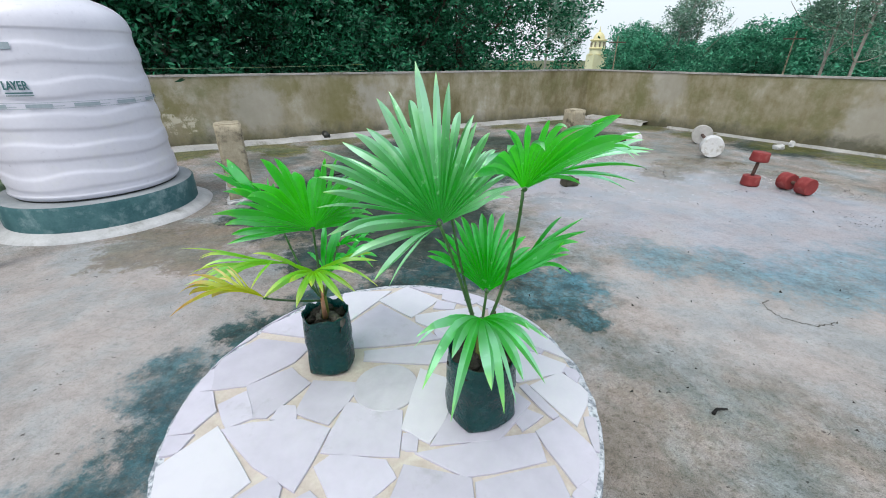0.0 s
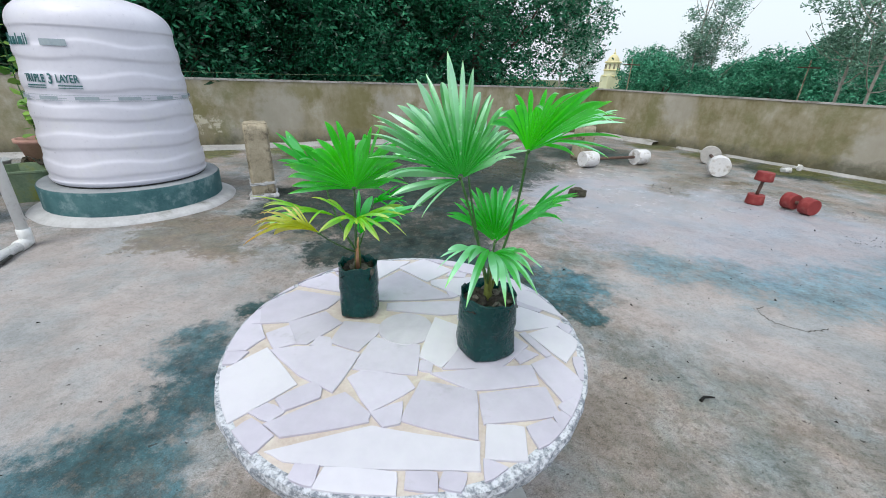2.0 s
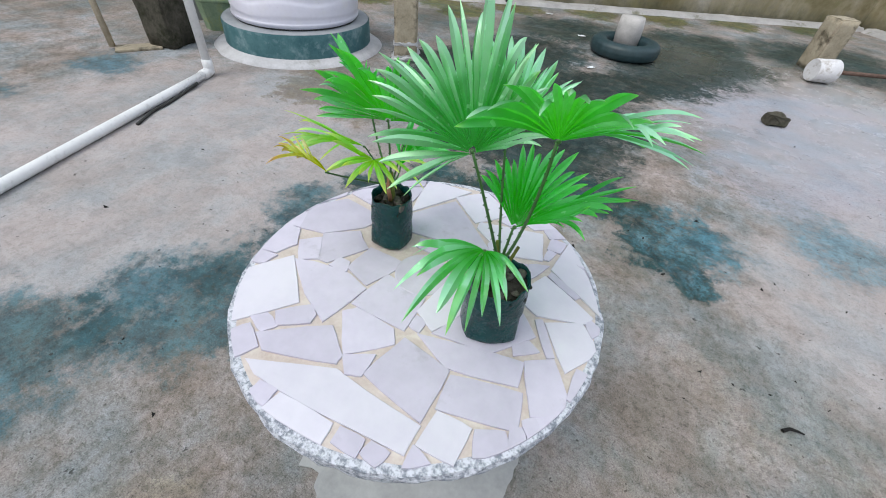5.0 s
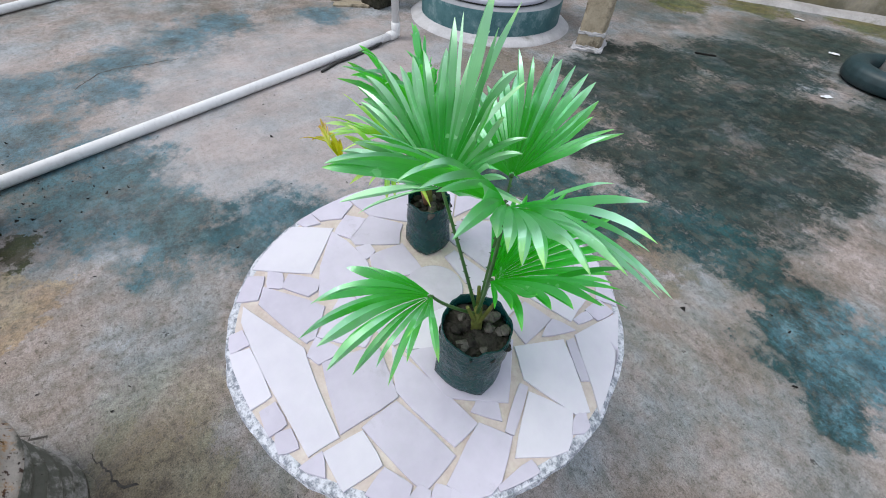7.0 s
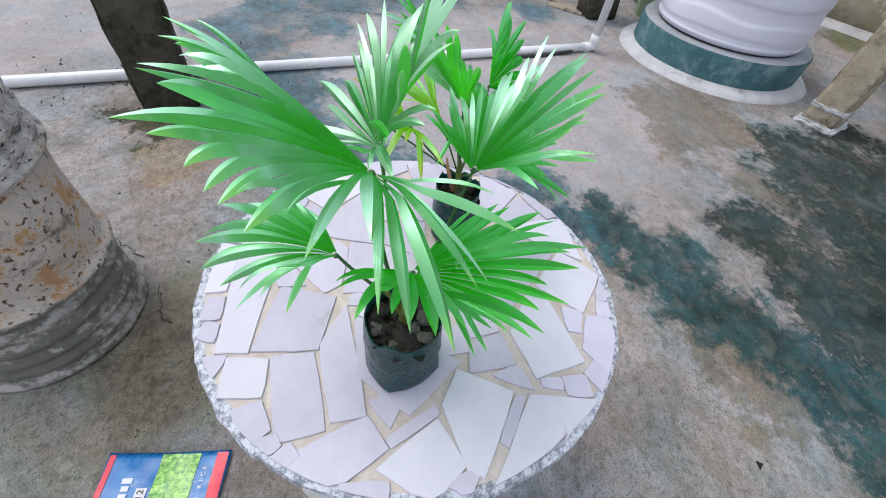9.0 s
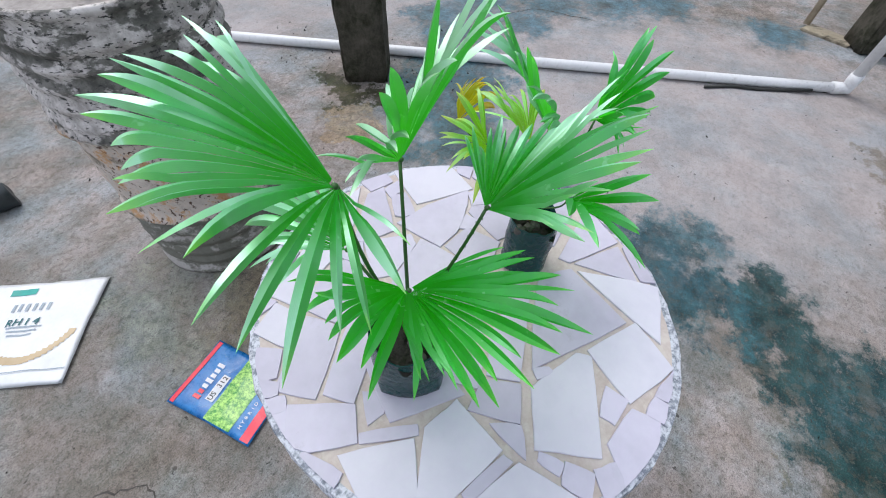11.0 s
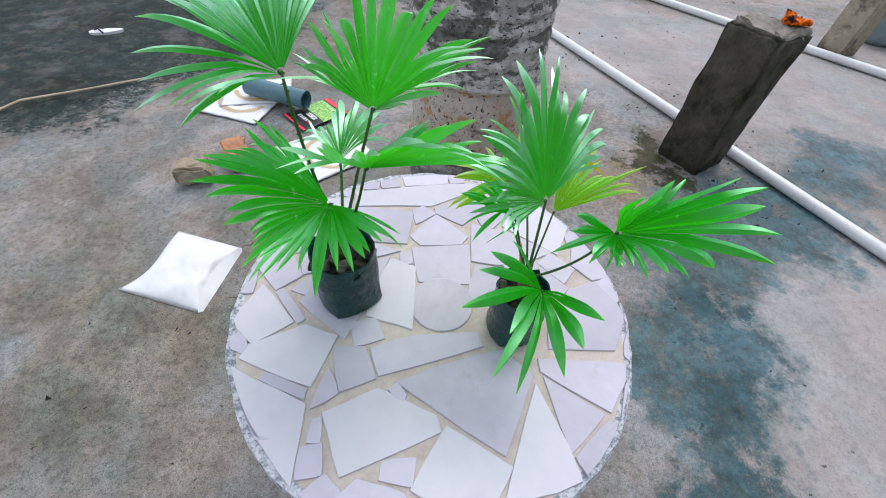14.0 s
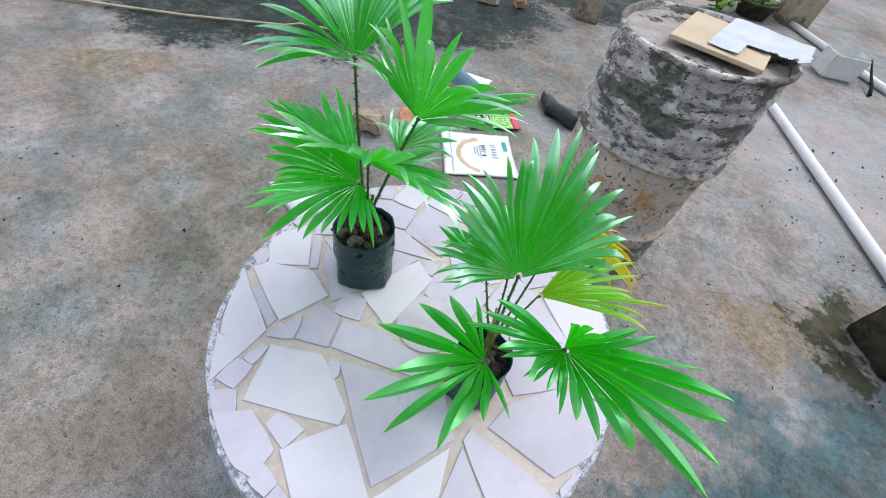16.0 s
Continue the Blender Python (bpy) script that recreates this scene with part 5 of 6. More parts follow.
pillar = square_post("broken_pillar", (-1.52, -0.58), (0.30, 0.30), 0.84, M_PILLAR, "dark mossy concrete pillar stub with a broken top", 28, 0.014, "pillar")
bm = box((0.27, 0.27, 0.04), (0, 0, 0.835), 0.012)
bmesh.ops.subdivide_edges(bm, edges=bm.edges, cuts=4, use_grid_fill=True)
part("broken_top", roughen(roughen(bm, 0.03, 9), 0.02, 30), M_RUBBLE, pillar, "rough pale broken cement top")
square_post("broken_pillar", (-4.22, 2.92), (0.32, 0.34), 1.5, M_PILLAR, "dark crumbling concrete pillar beside the water tank", 20, 0.022, "pillar")
square_post("concrete_post", (1.18, -3.62), (0.26, 0.26), 0.42, M_POST, "short grey concrete stub standing in a wet patch", 10)
square_post("concrete_post", (-0.95, -6.2), (0.36, 0.36), 0.75, M_POST, "grey concrete stub with a broken top", 25)

# ---- pipes ----
pipe = thing("white_pipe", "long white plastic drain pipe lying on the floor with a riser", "pipe")
A, B = Vector((-0.62, -3.55, 0.039)), Vector((-3.17, 2.63, 0.039))
part("run", tube([A.lerp(B, k / 12) for k in range(13)], 0.036, 16), M_PIPE, pipe, "", True)
part("riser", tube([B + Vector((0, 0, 0.04)), B + Vector((-0.03, 0.02, 2.4))], 0.037, 16), M_PIPE, pipe, "", True)
d = (B - A).normalized()
bm = tube([B - d * 0.11, B - d * 0.05, B, B + Vector((0, 0, 0.05)), B + Vector((0, 0, 0.11))], 0.045, 16)
part("elbow", bm, M_PIPE, pipe, "", True)
pipe2 = thing("white_pipe", "second white plastic pipe lying across the floor behind", "pipe")
part("run", tube([(-0.9, -6.1, 0.04), (-1.88, -4.72, 0.04), (-3.1, -3.2, 0.04), (-4.45, -1.55, 0.04), (-5.4, -0.35, 0.04), (-6.6, 1.2, 0.04)], 0.038, 14), M_PIPE, pipe2, "", True)
hose = thing("black_hose", "short piece of black hose lying beside the pipe", "hose")
part("tube", tube([(-3.02, 2.40, 0.03), (-2.95, 2.22, 0.012), (-2.86, 2.05, 0.011), (-2.79, 1.86, 0.014), (-2.67, 1.68, 0.011)], 0.012, 10), M_HOSE, hose, "", True)

# ---- the oil drum ----
DX, DY, DH, DR = 0.075, -0.32, 1.10, 0.305
drum = thing("oil_drum", "old steel drum spattered with cement and rust", "drum", (DX, DY, 0), 20)
prof = [(0, 0.01), (DR - 0.015, 0.01), (DR + 0.006, 0.0), (DR + 0.008, 0.02), (DR - 0.004, 0.03)]
z = 0.05
while z < DH - 0.05:
    s = z / DH
    rib = 0.007 * math.sin(z * 2 * math.pi / 0.062) if (z < 0.33 or z > 0.73) else 0.0
    rib += 0.010 if z > 0.71 else 0.0
    ring_bulge = 0.016 * math.exp(-((z - 0.33) / 0.018) ** 2) + 0.016 * math.exp(-((z - 0.72) / 0.018) ** 2)
    prof.append((DR - 0.004 + rib + ring_bulge, z))
    z += 0.0125
prof += [(DR - 0.004, DH - 0.04), (DR + 0.002, DH - 0.02), (DR + 0.012, DH - 0.012), (DR + 0.012, DH + 0.004), (DR - 0.004, DH + 0.006), (DR - 0.012, DH - 0.018)]
bm = lathe(prof, 72)
roughen(bm, 0.012, 5)
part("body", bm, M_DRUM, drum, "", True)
bm = lathe([(DR - 0.010, DH - 0.02), (DR * 0.7, DH - 0.016), (DR * 0.35, DH - 0.014), (0, DH - 0.016)], 48)
bmesh.ops.subdivide_edges(bm, edges=bm.edges, cuts=2, use_grid_fill=True)
part("lid", roughen(bm, 0.006, 14), M_DRUM_TOP, drum, "cement-crusted flat top", True)

# ---- ground and distance ----
GZ = -3.6
ground = mesh_ob("ground", prism([(-900, -900), (900, -900), (900, 900), (-900, 900)], GZ - 1, GZ), M_GROUND)
tagged(ground, "scrubby green ground far below the roof", "ground", kind="structure")
house = mesh_ob("house_wall", prism([tuple(p * 1.0) for p in reversed(CORNERS)], GZ, -0.25), M_WALL)
tagged(house, "plain rendered walls of the house under the roof", "wall", kind="structure")


def crown_mesh(name, blobs, leaves, size, seed, material):
    """Leaves in clumps: many small bent quads round several centres."""
    rnd = random.Random(seed)
    verts, faces = [], []
    total = sum(r ** 2 for *_, r in blobs)
    for x, y, z, r in blobs:
        twigs = max(4, int(leaves * r ** 2 / total / 14))
        for _ in range(twigs):
            d = Vector((rnd.gauss(0, 1), rnd.gauss(0, 1), rnd.gauss(0, 0.8))).normalized()
            c = Vector((x, y, z)) + d * r * (0.45 + 0.6 * rnd.random() ** 0.6)
            for _ in range(14):
                p = c + Vector((rnd.gauss(0, 1), rnd.gauss(0, 1), rnd.gauss(0, 0.7))) * size * 1.7
                a = Vector((rnd.gauss(0, 1), rnd.gauss(0, 1), rnd.gauss(-0.2, 0.6))).normalized()
                b = a.cross(Vector((rnd.gauss(0, 1), rnd.gauss(0, 1), rnd.gauss(0, 1)))).normalized()
                s = size * rnd.uniform(0.7, 1.3)
                k = len(verts)
                verts += [p - a * s, p + b * s * 0.38, p + a * s, p - b * s * 0.38]
                faces.append((k, k + 1, k + 2, k + 3))
    me = bpy.data.meshes.new(name)
    me.from_pydata([tuple(v) for v in verts], [], faces)
    me.materials.append(material)
    return me


def trunk_mesh(high, radius, limbs, seed, material):
    rnd = random.Random(seed)
    bm = bmesh.new()
    pts = [Vector((0.12 * high * 0.1 * noise.noise((k * 0.7, seed, 0)), 0.12 * high * 0.1 * noise.noise((k * 0.7, seed, 4)), high * k / 8)) for k in range(9)]
    tube(pts, radius, 8, bm, radius * 0.45)
    for k in range(limbs):
        base = pts[4 + k % 5]
        a = rnd.uniform(0, 6.28)
        end = base + Vector((math.cos(a), math.sin(a), rnd.uniform(0.6, 1.3))) * high * rnd.uniform(0.18, 0.3)
        tube(curve_points(base, end, (0, 0, -0.05 * high), 5), radius * 0.4, 6, bm, radius * 0.12)
    me = bpy.data.meshes.new("trunk")
    bm.to_mesh(me)
    bm.free()
    me.materials.append(material)
    return me


def tree(at, turn, scale, trunk_me, crown_me, label, group):
    ob = thing("tree", label, "tree", (at[0], at[1], GZ), turn, group)
    ob.scale = (scale, scale, scale)
    for name, me in (("trunk", trunk_me), ("crown", crown_me)):
        p = new(name, me)
        p.parent = ob
    return ob


def blobs_for(seed, low, high, wide, count):
    rnd = random.Random(seed)
    out = []
    for k in range(count):
        a, r = rnd.uniform(0, 6.28), wide * math.sqrt(rnd.random())
        z = rnd.uniform(low, high)
        fat = 1.0 - 0.5 * abs((z - (low + high) / 2) / ((high - low) / 2)) ** 2
        out.append((r * math.cos(a) * fat, r * math.sin(a) * fat, z, rnd.uniform(0.55, 1.15) * wide * 0.42))
    return out


EYE0 = Vector((0.53, 0.41))


def bearing(px, dist):
    """A place at a distance along a line of sight from the first standpoint; px is the tangent of its angle to the first view's middle."""
    f = Vector((-0.115, 0.993))
    r = Vector((0.993, 0.115))
    return EYE0 + (f + r * px).normalized() * dist


dense = [crown_mesh("crown", blobs_for(s, 1.8, 10.5, 3.2, 40), 56000, 0.066, s, M_TREE) for s in (1, 2, 3)]
dense_trunk = trunk_mesh(7.5, 0.2, 7, 5, M_BARK)
random.seed(8)
k = 0
for row, (dist, step) in enumerate(((4.9, 2.3), (7.6, 2.7))):
    s = 1.2 + row * 0.7
    while s < 26:
        p = NE + ALONG_N * s + OUT_N * (dist + random.uniform(-0.7, 0.7))
        s += step * random.uniform(0.85, 1.15)
        if ((p - EYE0).dot(Vector((0.993, 0.115))) + 2.7) / (p - EYE0).dot(Vector((-0.115, 0.993))) > 0.31:
            continue
        tree(p, random.uniform(0, 360), random.uniform(0.9, 1.12) * (1 + 0.08 * row), dense_trunk, dense[k % 3], "dense dark green broadleaf tree behind the parapet", "dense trees behind the parapet")
        k += 1

far = [crown_mesh("crown", blobs_for(s, 1.2, 7.5, 3.0, 24), 16000, 0.13, s, M_TREE_HAZED) for s in (11, 12)]
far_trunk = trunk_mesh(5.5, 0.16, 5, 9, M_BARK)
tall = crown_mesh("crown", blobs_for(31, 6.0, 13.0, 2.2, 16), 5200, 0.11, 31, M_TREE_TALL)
tall_trunk = trunk_mesh(11.5, 0.11, 9, 12, M_BARK_PALE)
random.seed(15)
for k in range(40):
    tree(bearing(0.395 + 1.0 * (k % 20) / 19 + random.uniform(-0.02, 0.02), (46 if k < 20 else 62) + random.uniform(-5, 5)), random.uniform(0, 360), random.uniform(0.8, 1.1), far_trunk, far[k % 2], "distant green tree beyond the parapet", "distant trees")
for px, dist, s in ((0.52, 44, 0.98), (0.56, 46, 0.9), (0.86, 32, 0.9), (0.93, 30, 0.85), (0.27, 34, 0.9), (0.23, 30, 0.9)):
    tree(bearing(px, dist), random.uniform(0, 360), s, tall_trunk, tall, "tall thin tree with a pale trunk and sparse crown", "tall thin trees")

tower = thing("temple_tower", "distant cream-painted temple tower with ochre trim", "tower", (*bearing(0.343, 48), GZ), 20)
tower.scale = (0.62, 0.62, 0.97)
part("shaft", box((2.4, 2.4, 5.6), (0, 0, 2.8), 0.1), M_TOWER, tower)
part("drum_storey", lathe([(1.2, 5.6), (1.2, 6.0), (1.12, 6.1), (1.1, 6.75), (1.0, 6.85)], 20), M_TOWER, tower, "", True)
part("dome", lathe([(0.95, 6.85), (0.85, 7.2), (0.5, 7.5), (0.2, 7.6), (0, 7.62)], 20), M_GOLD, tower, "ochre dome", True)
part("finial", lathe([(0.14, 7.55), (0.2, 7.7), (0.06, 7.85), (0.04, 8.1), (0, 8.12)], 12), M_GOLD, tower)
for z in (5.4, 6.0, 6.75):
    part("band", lathe([(1.15, z), (1.34, z + 0.04), (1.34, z + 0.14), (1.15, z + 0.2)], 20), M_GOLD, tower)
for k in range(10):
    a = 2 * math.pi * k / 10
    part("niche", box((0.16, 0.26, 0.5), (1.11 * math.cos(a), 1.11 * math.sin(a), 6.42), 0.03, turn=pose(0, 0, 0, 0, 0, math.degrees(a))), M_POST, tower)
shed = thing("shed", "distant shed with a pale blue sheet roof", "shed", (*bearing(0.80, 36), GZ), 30)
part("wall", box((4, 3, 2.6), (0, 0, 1.3)), M_TOWER, shed)
bm = prism([(-2.4, -1.9), (2.4, -1.9), (2.4, 1.9), (-2.4, 1.9)], 2.6, 2.7)
for v in bm.verts:
    v.co.z += 0.5 * (1 - abs(v.co.y) / 1.9) + 0.25 * v.co.y
part("roof", bm, M_ROOF_FAR, shed)
for px, dist in ((0.385, 36), (0.775, 34)):
    pole = thing("utility_pole", "distant grey utility pole with a crossbar", "pole", (*bearing(px, dist), GZ))
    part("shaft", tube([(0, 0, 0), (0, 0, 6.5)], 0.055, 8, taper=0.04), M_POST, pole)
    part("crossbar", box((1.2, 0.08, 0.08), (0, 0, 6.1)), M_IRON, pole)

# ---- things lying about the terrace ----
card = thing("cardboard_sheet", "thick tan cardboard sheet lying on the drum", "cardboard", (0.02, -0.315, DH + 0.006), -6)
part("sheet", box((0.31, 0.36, 0.014), (0, 0, 0.007), 0.002), M_CARD, card)
paper = thing("torn_paper", "torn pale blue-grey paper lying on the drum", "paper", (-0.10, -0.34, DH + 0.020), -9)
bm = bmesh.new()
n, mrows = 20, 24
grid = []
for j in range(mrows + 1):
    row = []
    for i in range(n + 1):
        x, y = -0.145 + 0.29 * i / n, -0.19 + 0.38 * j / mrows
        curl = 0.045 * max(0.0, -x - 0.05) ** 2 / 0.01 * max(0.0, y + 0.12) / 0.3
        row.append(bm.verts.new((x + 0.006 * noise.noise((i * 0.9, j * 0.9, 3)), y + 0.006 * noise.noise((i, j, 7)), 0.004 + curl + 0.007 * (1 + noise.noise((x * 14, y * 14, 1))))))
    grid.append(row)
for j in range(mrows):
    for i in range(n):
        x, y = -0.145 + 0.29 * (i + 0.5) / n, -0.19 + 0.38 * (j + 0.5) / mrows
        torn = 0.05 + 0.035 * noise.noise((x * 30, 0.3, 5)) + 0.35 * max(0.0, x + 0.02)
        if y > torn and x < 0.05 and not (x < -0.115 and y < 0.12):
            continue
        bm.faces.new((grid[j][i], grid[j][i + 1], grid[j + 1][i + 1], grid[j + 1][i]))
for v in [v for v in bm.verts if not v.link_faces]:
    bm.verts.remove(v)
part("sheet", bm, M_PAPER, paper, "", True)


def pillow_mesh(w, d, high, puff=1.0, nx=20, ny=20, crumple=0.006, seed=0.0):
    """A flat filled bag: two skins meeting at a thin seam."""
    bm = bmesh.new()
    top, low = [], []
    for j in range(ny + 1):
        ra, rb = [], []
        for i in range(nx + 1):
            u, v = i / nx, j / ny
            x, y = (u - 0.5) * w, (v - 0.5) * d
            f = (max(0.0, 1 - abs(2 * u - 1) ** 2.4) * max(0.0, 1 - abs(2 * v - 1) ** 2.4)) ** 0.6
            pin = 0.03 * (abs(2 * u - 1) * abs(2 * v - 1))
            c = crumple * noise.noise((x * 14, y * 14, seed)) * (0.4 + f)
            edge = i in (0, nx) or j in (0, ny)
            t = bm.verts.new((x * (1 + pin), y * (1 + pin), 0.004 + high * f * puff + c + 0.008 * (1 - f)))
            ra.append(t)
            rb.append(t if edge else bm.verts.new((x, y, max(0.0, 0.003 * (1 - f)))))
        top.append(ra)
        low.append(rb)
    for rows, flip in ((top, False), (low, True)):
        for j in range(ny):
            for i in range(nx):
                q = (rows[j][i], rows[j][i + 1], rows[j + 1][i + 1], rows[j + 1][i])
                bm.faces.new(q[::-1] if flip else q)
    return bm


def sheet_on(w, d, at, lift, crumple=0.0, n=10, seed=0.0):
    """A printed area lying just over a bag's upper skin."""
    bm = bmesh.new()
    rows = [[bm.verts.new((at[0] + (i / n - 0.5) * w, at[1] + (j / n - 0.5) * d, lift(at[0] + (i / n - 0.5) * w, at[1] + (j / n - 0.5) * d))) for i in range(n + 1)] for j in range(n + 1)]
    for j in range(n):
        for i in range(n):
            bm.faces.new((rows[j][i], rows[j][i + 1], rows[j + 1][i + 1], rows[j + 1][i]))
    return bm


def bag_skin(w, d, high, crumple, seed):
    def lift(x, y):
        u, v = x / w + 0.5, y / d + 0.5
        f = (max(0.0, 1 - abs(2 * u - 1) ** 2.4) * max(0.0, 1 - abs(2 * v - 1) ** 2.4)) ** 0.6
        return 0.004 + high * f + crumple * noise.noise((x * 14, y * 14, seed)) * (0.4 + f) + 0.008 * (1 - f) + 0.0022
    return lift


def seed_packet(at, turn, seed, ink, grass, label):
    ob = thing("seed_packet", label, "seed packet", at, turn)
    w, d, hgt, cr = 0.36, 0.26, 0.012, 0.006
    part("pouch", pillow_mesh(w, d, hgt, 1.0, 22, 16, cr, seed), ink, ob, "printed plastic pouch", True)
    lift = bag_skin(w, d, hgt, cr, seed)
    part("print_panel", sheet_on(grass, d * 0.96, (grass / 2 - 0.022, 0), lift), M_GREEN_PRINT, ob, "grass-green picture panel", True)
    part("print_panel", sheet_on(0.035, d * 0.98, (0.160, 0), lift), M_RED, ob, "red end strip", True)
    part("print_panel", sheet_on(0.018, d * 0.98, (-0.170, 0), lift), M_RED, ob, "red end strip", True)
    part("print_panel", sheet_on(0.032, 0.10, (-0.048, -0.02), lambda x, y: lift(x, y) + 0.001), M_WHITE_INK, ob, "white number box", True)
    for k, letter in enumerate("US 312"):
        if letter == " ":
            continue
        bm = text_mesh(letter, 0.026, 0.0)
        for v in bm.verts:
            x, y = -0.048 - v.co.y, -0.058 + 0.0155 * k + v.co.x
            v.co = Vector((x, y, lift(x, y) + 0.002))
        part("letter", bm, M_BLACK, ob)
    for k in range(7):
        part("print_bar", sheet_on(0.022 + 0.008 * (k % 3 == 0), 0.014, (-0.098, -0.075 + 0.021 * k), lambda x, y: lift(x, y) + 0.001, n=3), M_RED if k < 2 else M_WHITE_INK, ob)
    for k, letter in enumerate("HYBRID RICE"):
        if letter == " ":
            continue
        bm = text_mesh(letter, 0.018, 0.0)
        for v in bm.verts:
            x, y = 0.118 - v.co.y, -0.095 + 0.0175 * k + v.co.x
            v.co = Vector((x, y, lift(x, y) + 0.001))
        part("letter", bm, M_WHITE_INK, ob)
    return ob


seed_packet((0.682, 0.338, 0.0), 94, 3.0, M_BLUE, 0.115, "empty blue, green and red printed seed packet on the floor")
seed_packet((1.03, -0.98, 0.006), 221, 8.0, M_BLACK, 0.155, "black and bright green printed seed packet beside white sacks")


def printed_sack(at, turn, w, d, seed, full):
    ob = thing("printed_sack", "flat white printed plastic sack lying on the floor", "sack", at, turn)
    lift = bag_skin(w, d, 0.018, 0.01, seed)
    part("pouch", pillow_mesh(w, d, 0.018, 1.0, 24, 24, 0.01, seed), M_WHITE_BAG, ob, "", True)
    if full:
        for k in range(6):
            part("print_bar", sheet_on(0.012, 0.036, (-0.085 + 0.026 * k, 0.105), lift, n=3), M_TANK_GREY, ob)
        for k, letter in enumerate("RH14"):
            bm = text_mesh(letter, 0.046, 0.0)
            for v in bm.verts:
                x, y = -0.075 + 0.034 * k + v.co.x, 0.035 + v.co.y
                v.co = Vector((x, y, lift(x, y) + 0.001))
            part("letter", bm, M_TANK_INK, ob)
        for k in range(3):
            part("print_bar", sheet_on(0.13 - 0.02 * k, 0.007, (-0.01, 0.012 - 0.018 * k), lift, n=6), M_TANK_GREY, ob)
        part("seam_fold", sheet_on(w * 0.97, 0.004, (0, -d / 2 + 0.055), lambda x, y: lift(x, y) + 0.003, n=12), M_TANK_GREY, ob)
    for k in range(22):
        a = 3.35 + 2.6 * k / 21
        part("print_arc", sheet_on(0.028, 0.028, (0.02 + 0.165 * math.cos(a), 0.03 + 0.165 * math.sin(a)), lift, n=3), M_TAN_PRINT, ob)
    part("print_panel", sheet_on(0.10, 0.03, (-0.09, d / 2 - 0.045), lift, n=6), M_TEAL_PRINT, ob, "teal corner print", True)
    return ob


printed_sack((0.905, -0.55, 0.0), 126, 0.44, 0.47, 5.0, True)
printed_sack((1.57, -1.12, 0.0), 161, 0.48, 0.42, 12.0, False)
printed_sack((1.48, -1.24, 0.016), 190, 0.46, 0.34, 19.0, False)
roll = thing("rolled_sheet", "dark teal plastic sheet rolled up on white sacks", "rolled sheet", (1.30, -1.10, 0.035), -23)
bm = bmesh.new()
turns, cols = 44, 14
grid = []
for i in range(turns + 1):
    a = 2 * math.pi * 2.2 * i / turns
    r = 0.050 + 0.016 * i / turns
    grid.append([bm.verts.new((-0.23 + 0.46 * j / cols, r * math.cos(a), 0.066 + r * math.sin(a))) for j in range(cols + 1)])
for a, b in zip(grid, grid[1:]):
    for j in range(cols):
        bm.faces.new((a[j], a[j + 1], b[j + 1], b[j]))
part("sheet", bm, M_ROLL, roll, "", True)

def warped_sack(corners, high, gusset, seed, n=26):
    """A filled bag drawn out to four corners: u runs to the open, gusseted end, which stays thick."""
    p00, p10, p11, p01 = (Vector((*c, 0)) for c in corners)
    bm = bmesh.new()
    top, low = [], []
    for j in range(n + 1):
        ra, rb = [], []
        for i in range(n + 1):
            u, v = i / n, j / n
            p = p00.lerp(p10, u).lerp(p01.lerp(p11, u), v)
            p = p + (p10 - p00).normalized() * 0.042 * (1 - u) ** 1.5 * math.sin(math.pi * v ** 1.7)
            side = max(0.0, 1 - abs(2 * v - 1) ** 2.6) ** 0.6
            f = side * (1 - (1 - u) ** 3) ** 0.8
            lip = gusset * math.sin(math.pi * min(1.0, v * 0.92 + 0.02)) ** 0.7 * u ** 5
            z = 0.004 + high * f * (1 - 0.5 * u ** 6) + 0.010 * noise.noise((p.x * 11, p.y * 11, seed)) * (0.3 + f) + 0.006 * noise.noise((p.x * 30, p.y * 30, seed)) * f
            back = (p00 - p10).normalized() * lip * 0.9
            edge = i == 0 or j in (0, n)
            t = bm.verts.new(p + back + Vector((0, 0, max(z, 0.004))))
            ra.append(t)
            rb.append(t if edge else bm.verts.new(p + Vector((0, 0, 0.001))))
        top.append(ra)
        low.append(rb)
    for rows, flip in ((top, False), (low, True)):
        for j in range(n):
            for i in range(n):
                q = (rows[j][i], rows[j][i + 1], rows[j + 1][i + 1], rows[j + 1][i])
                bm.faces.new(q[::-1] if flip else q)
    end = bmesh.new()
    for j in range(n):
        a0, a1, b0, b1 = (rows[k][n].co for rows in (top, low) for k in (j, j + 1))
        quad = [end.verts.new(c) for c in (a0, b0, b1, a1)]
        end.faces.new(quad)
    bmesh.ops.remove_doubles(end, verts=end.verts, dist=0.0005)
    return bm, end


sack = thing("white_sack", "plump blank white plastic sack with a folded end", "sack", (1.42, 0.38, 0.0))
body, gusset = warped_sack(((0.13, -0.25), (-0.215, -0.13), (-0.135, 0.24), (0.262, 0.108)), 0.062, 0.055, 2.0)
part("pouch", body, M_WHITE_BAG, sack, "", True)
part("folded_end", gusset, M_WHITE_BAG, sack, "folded end of the sack", True)


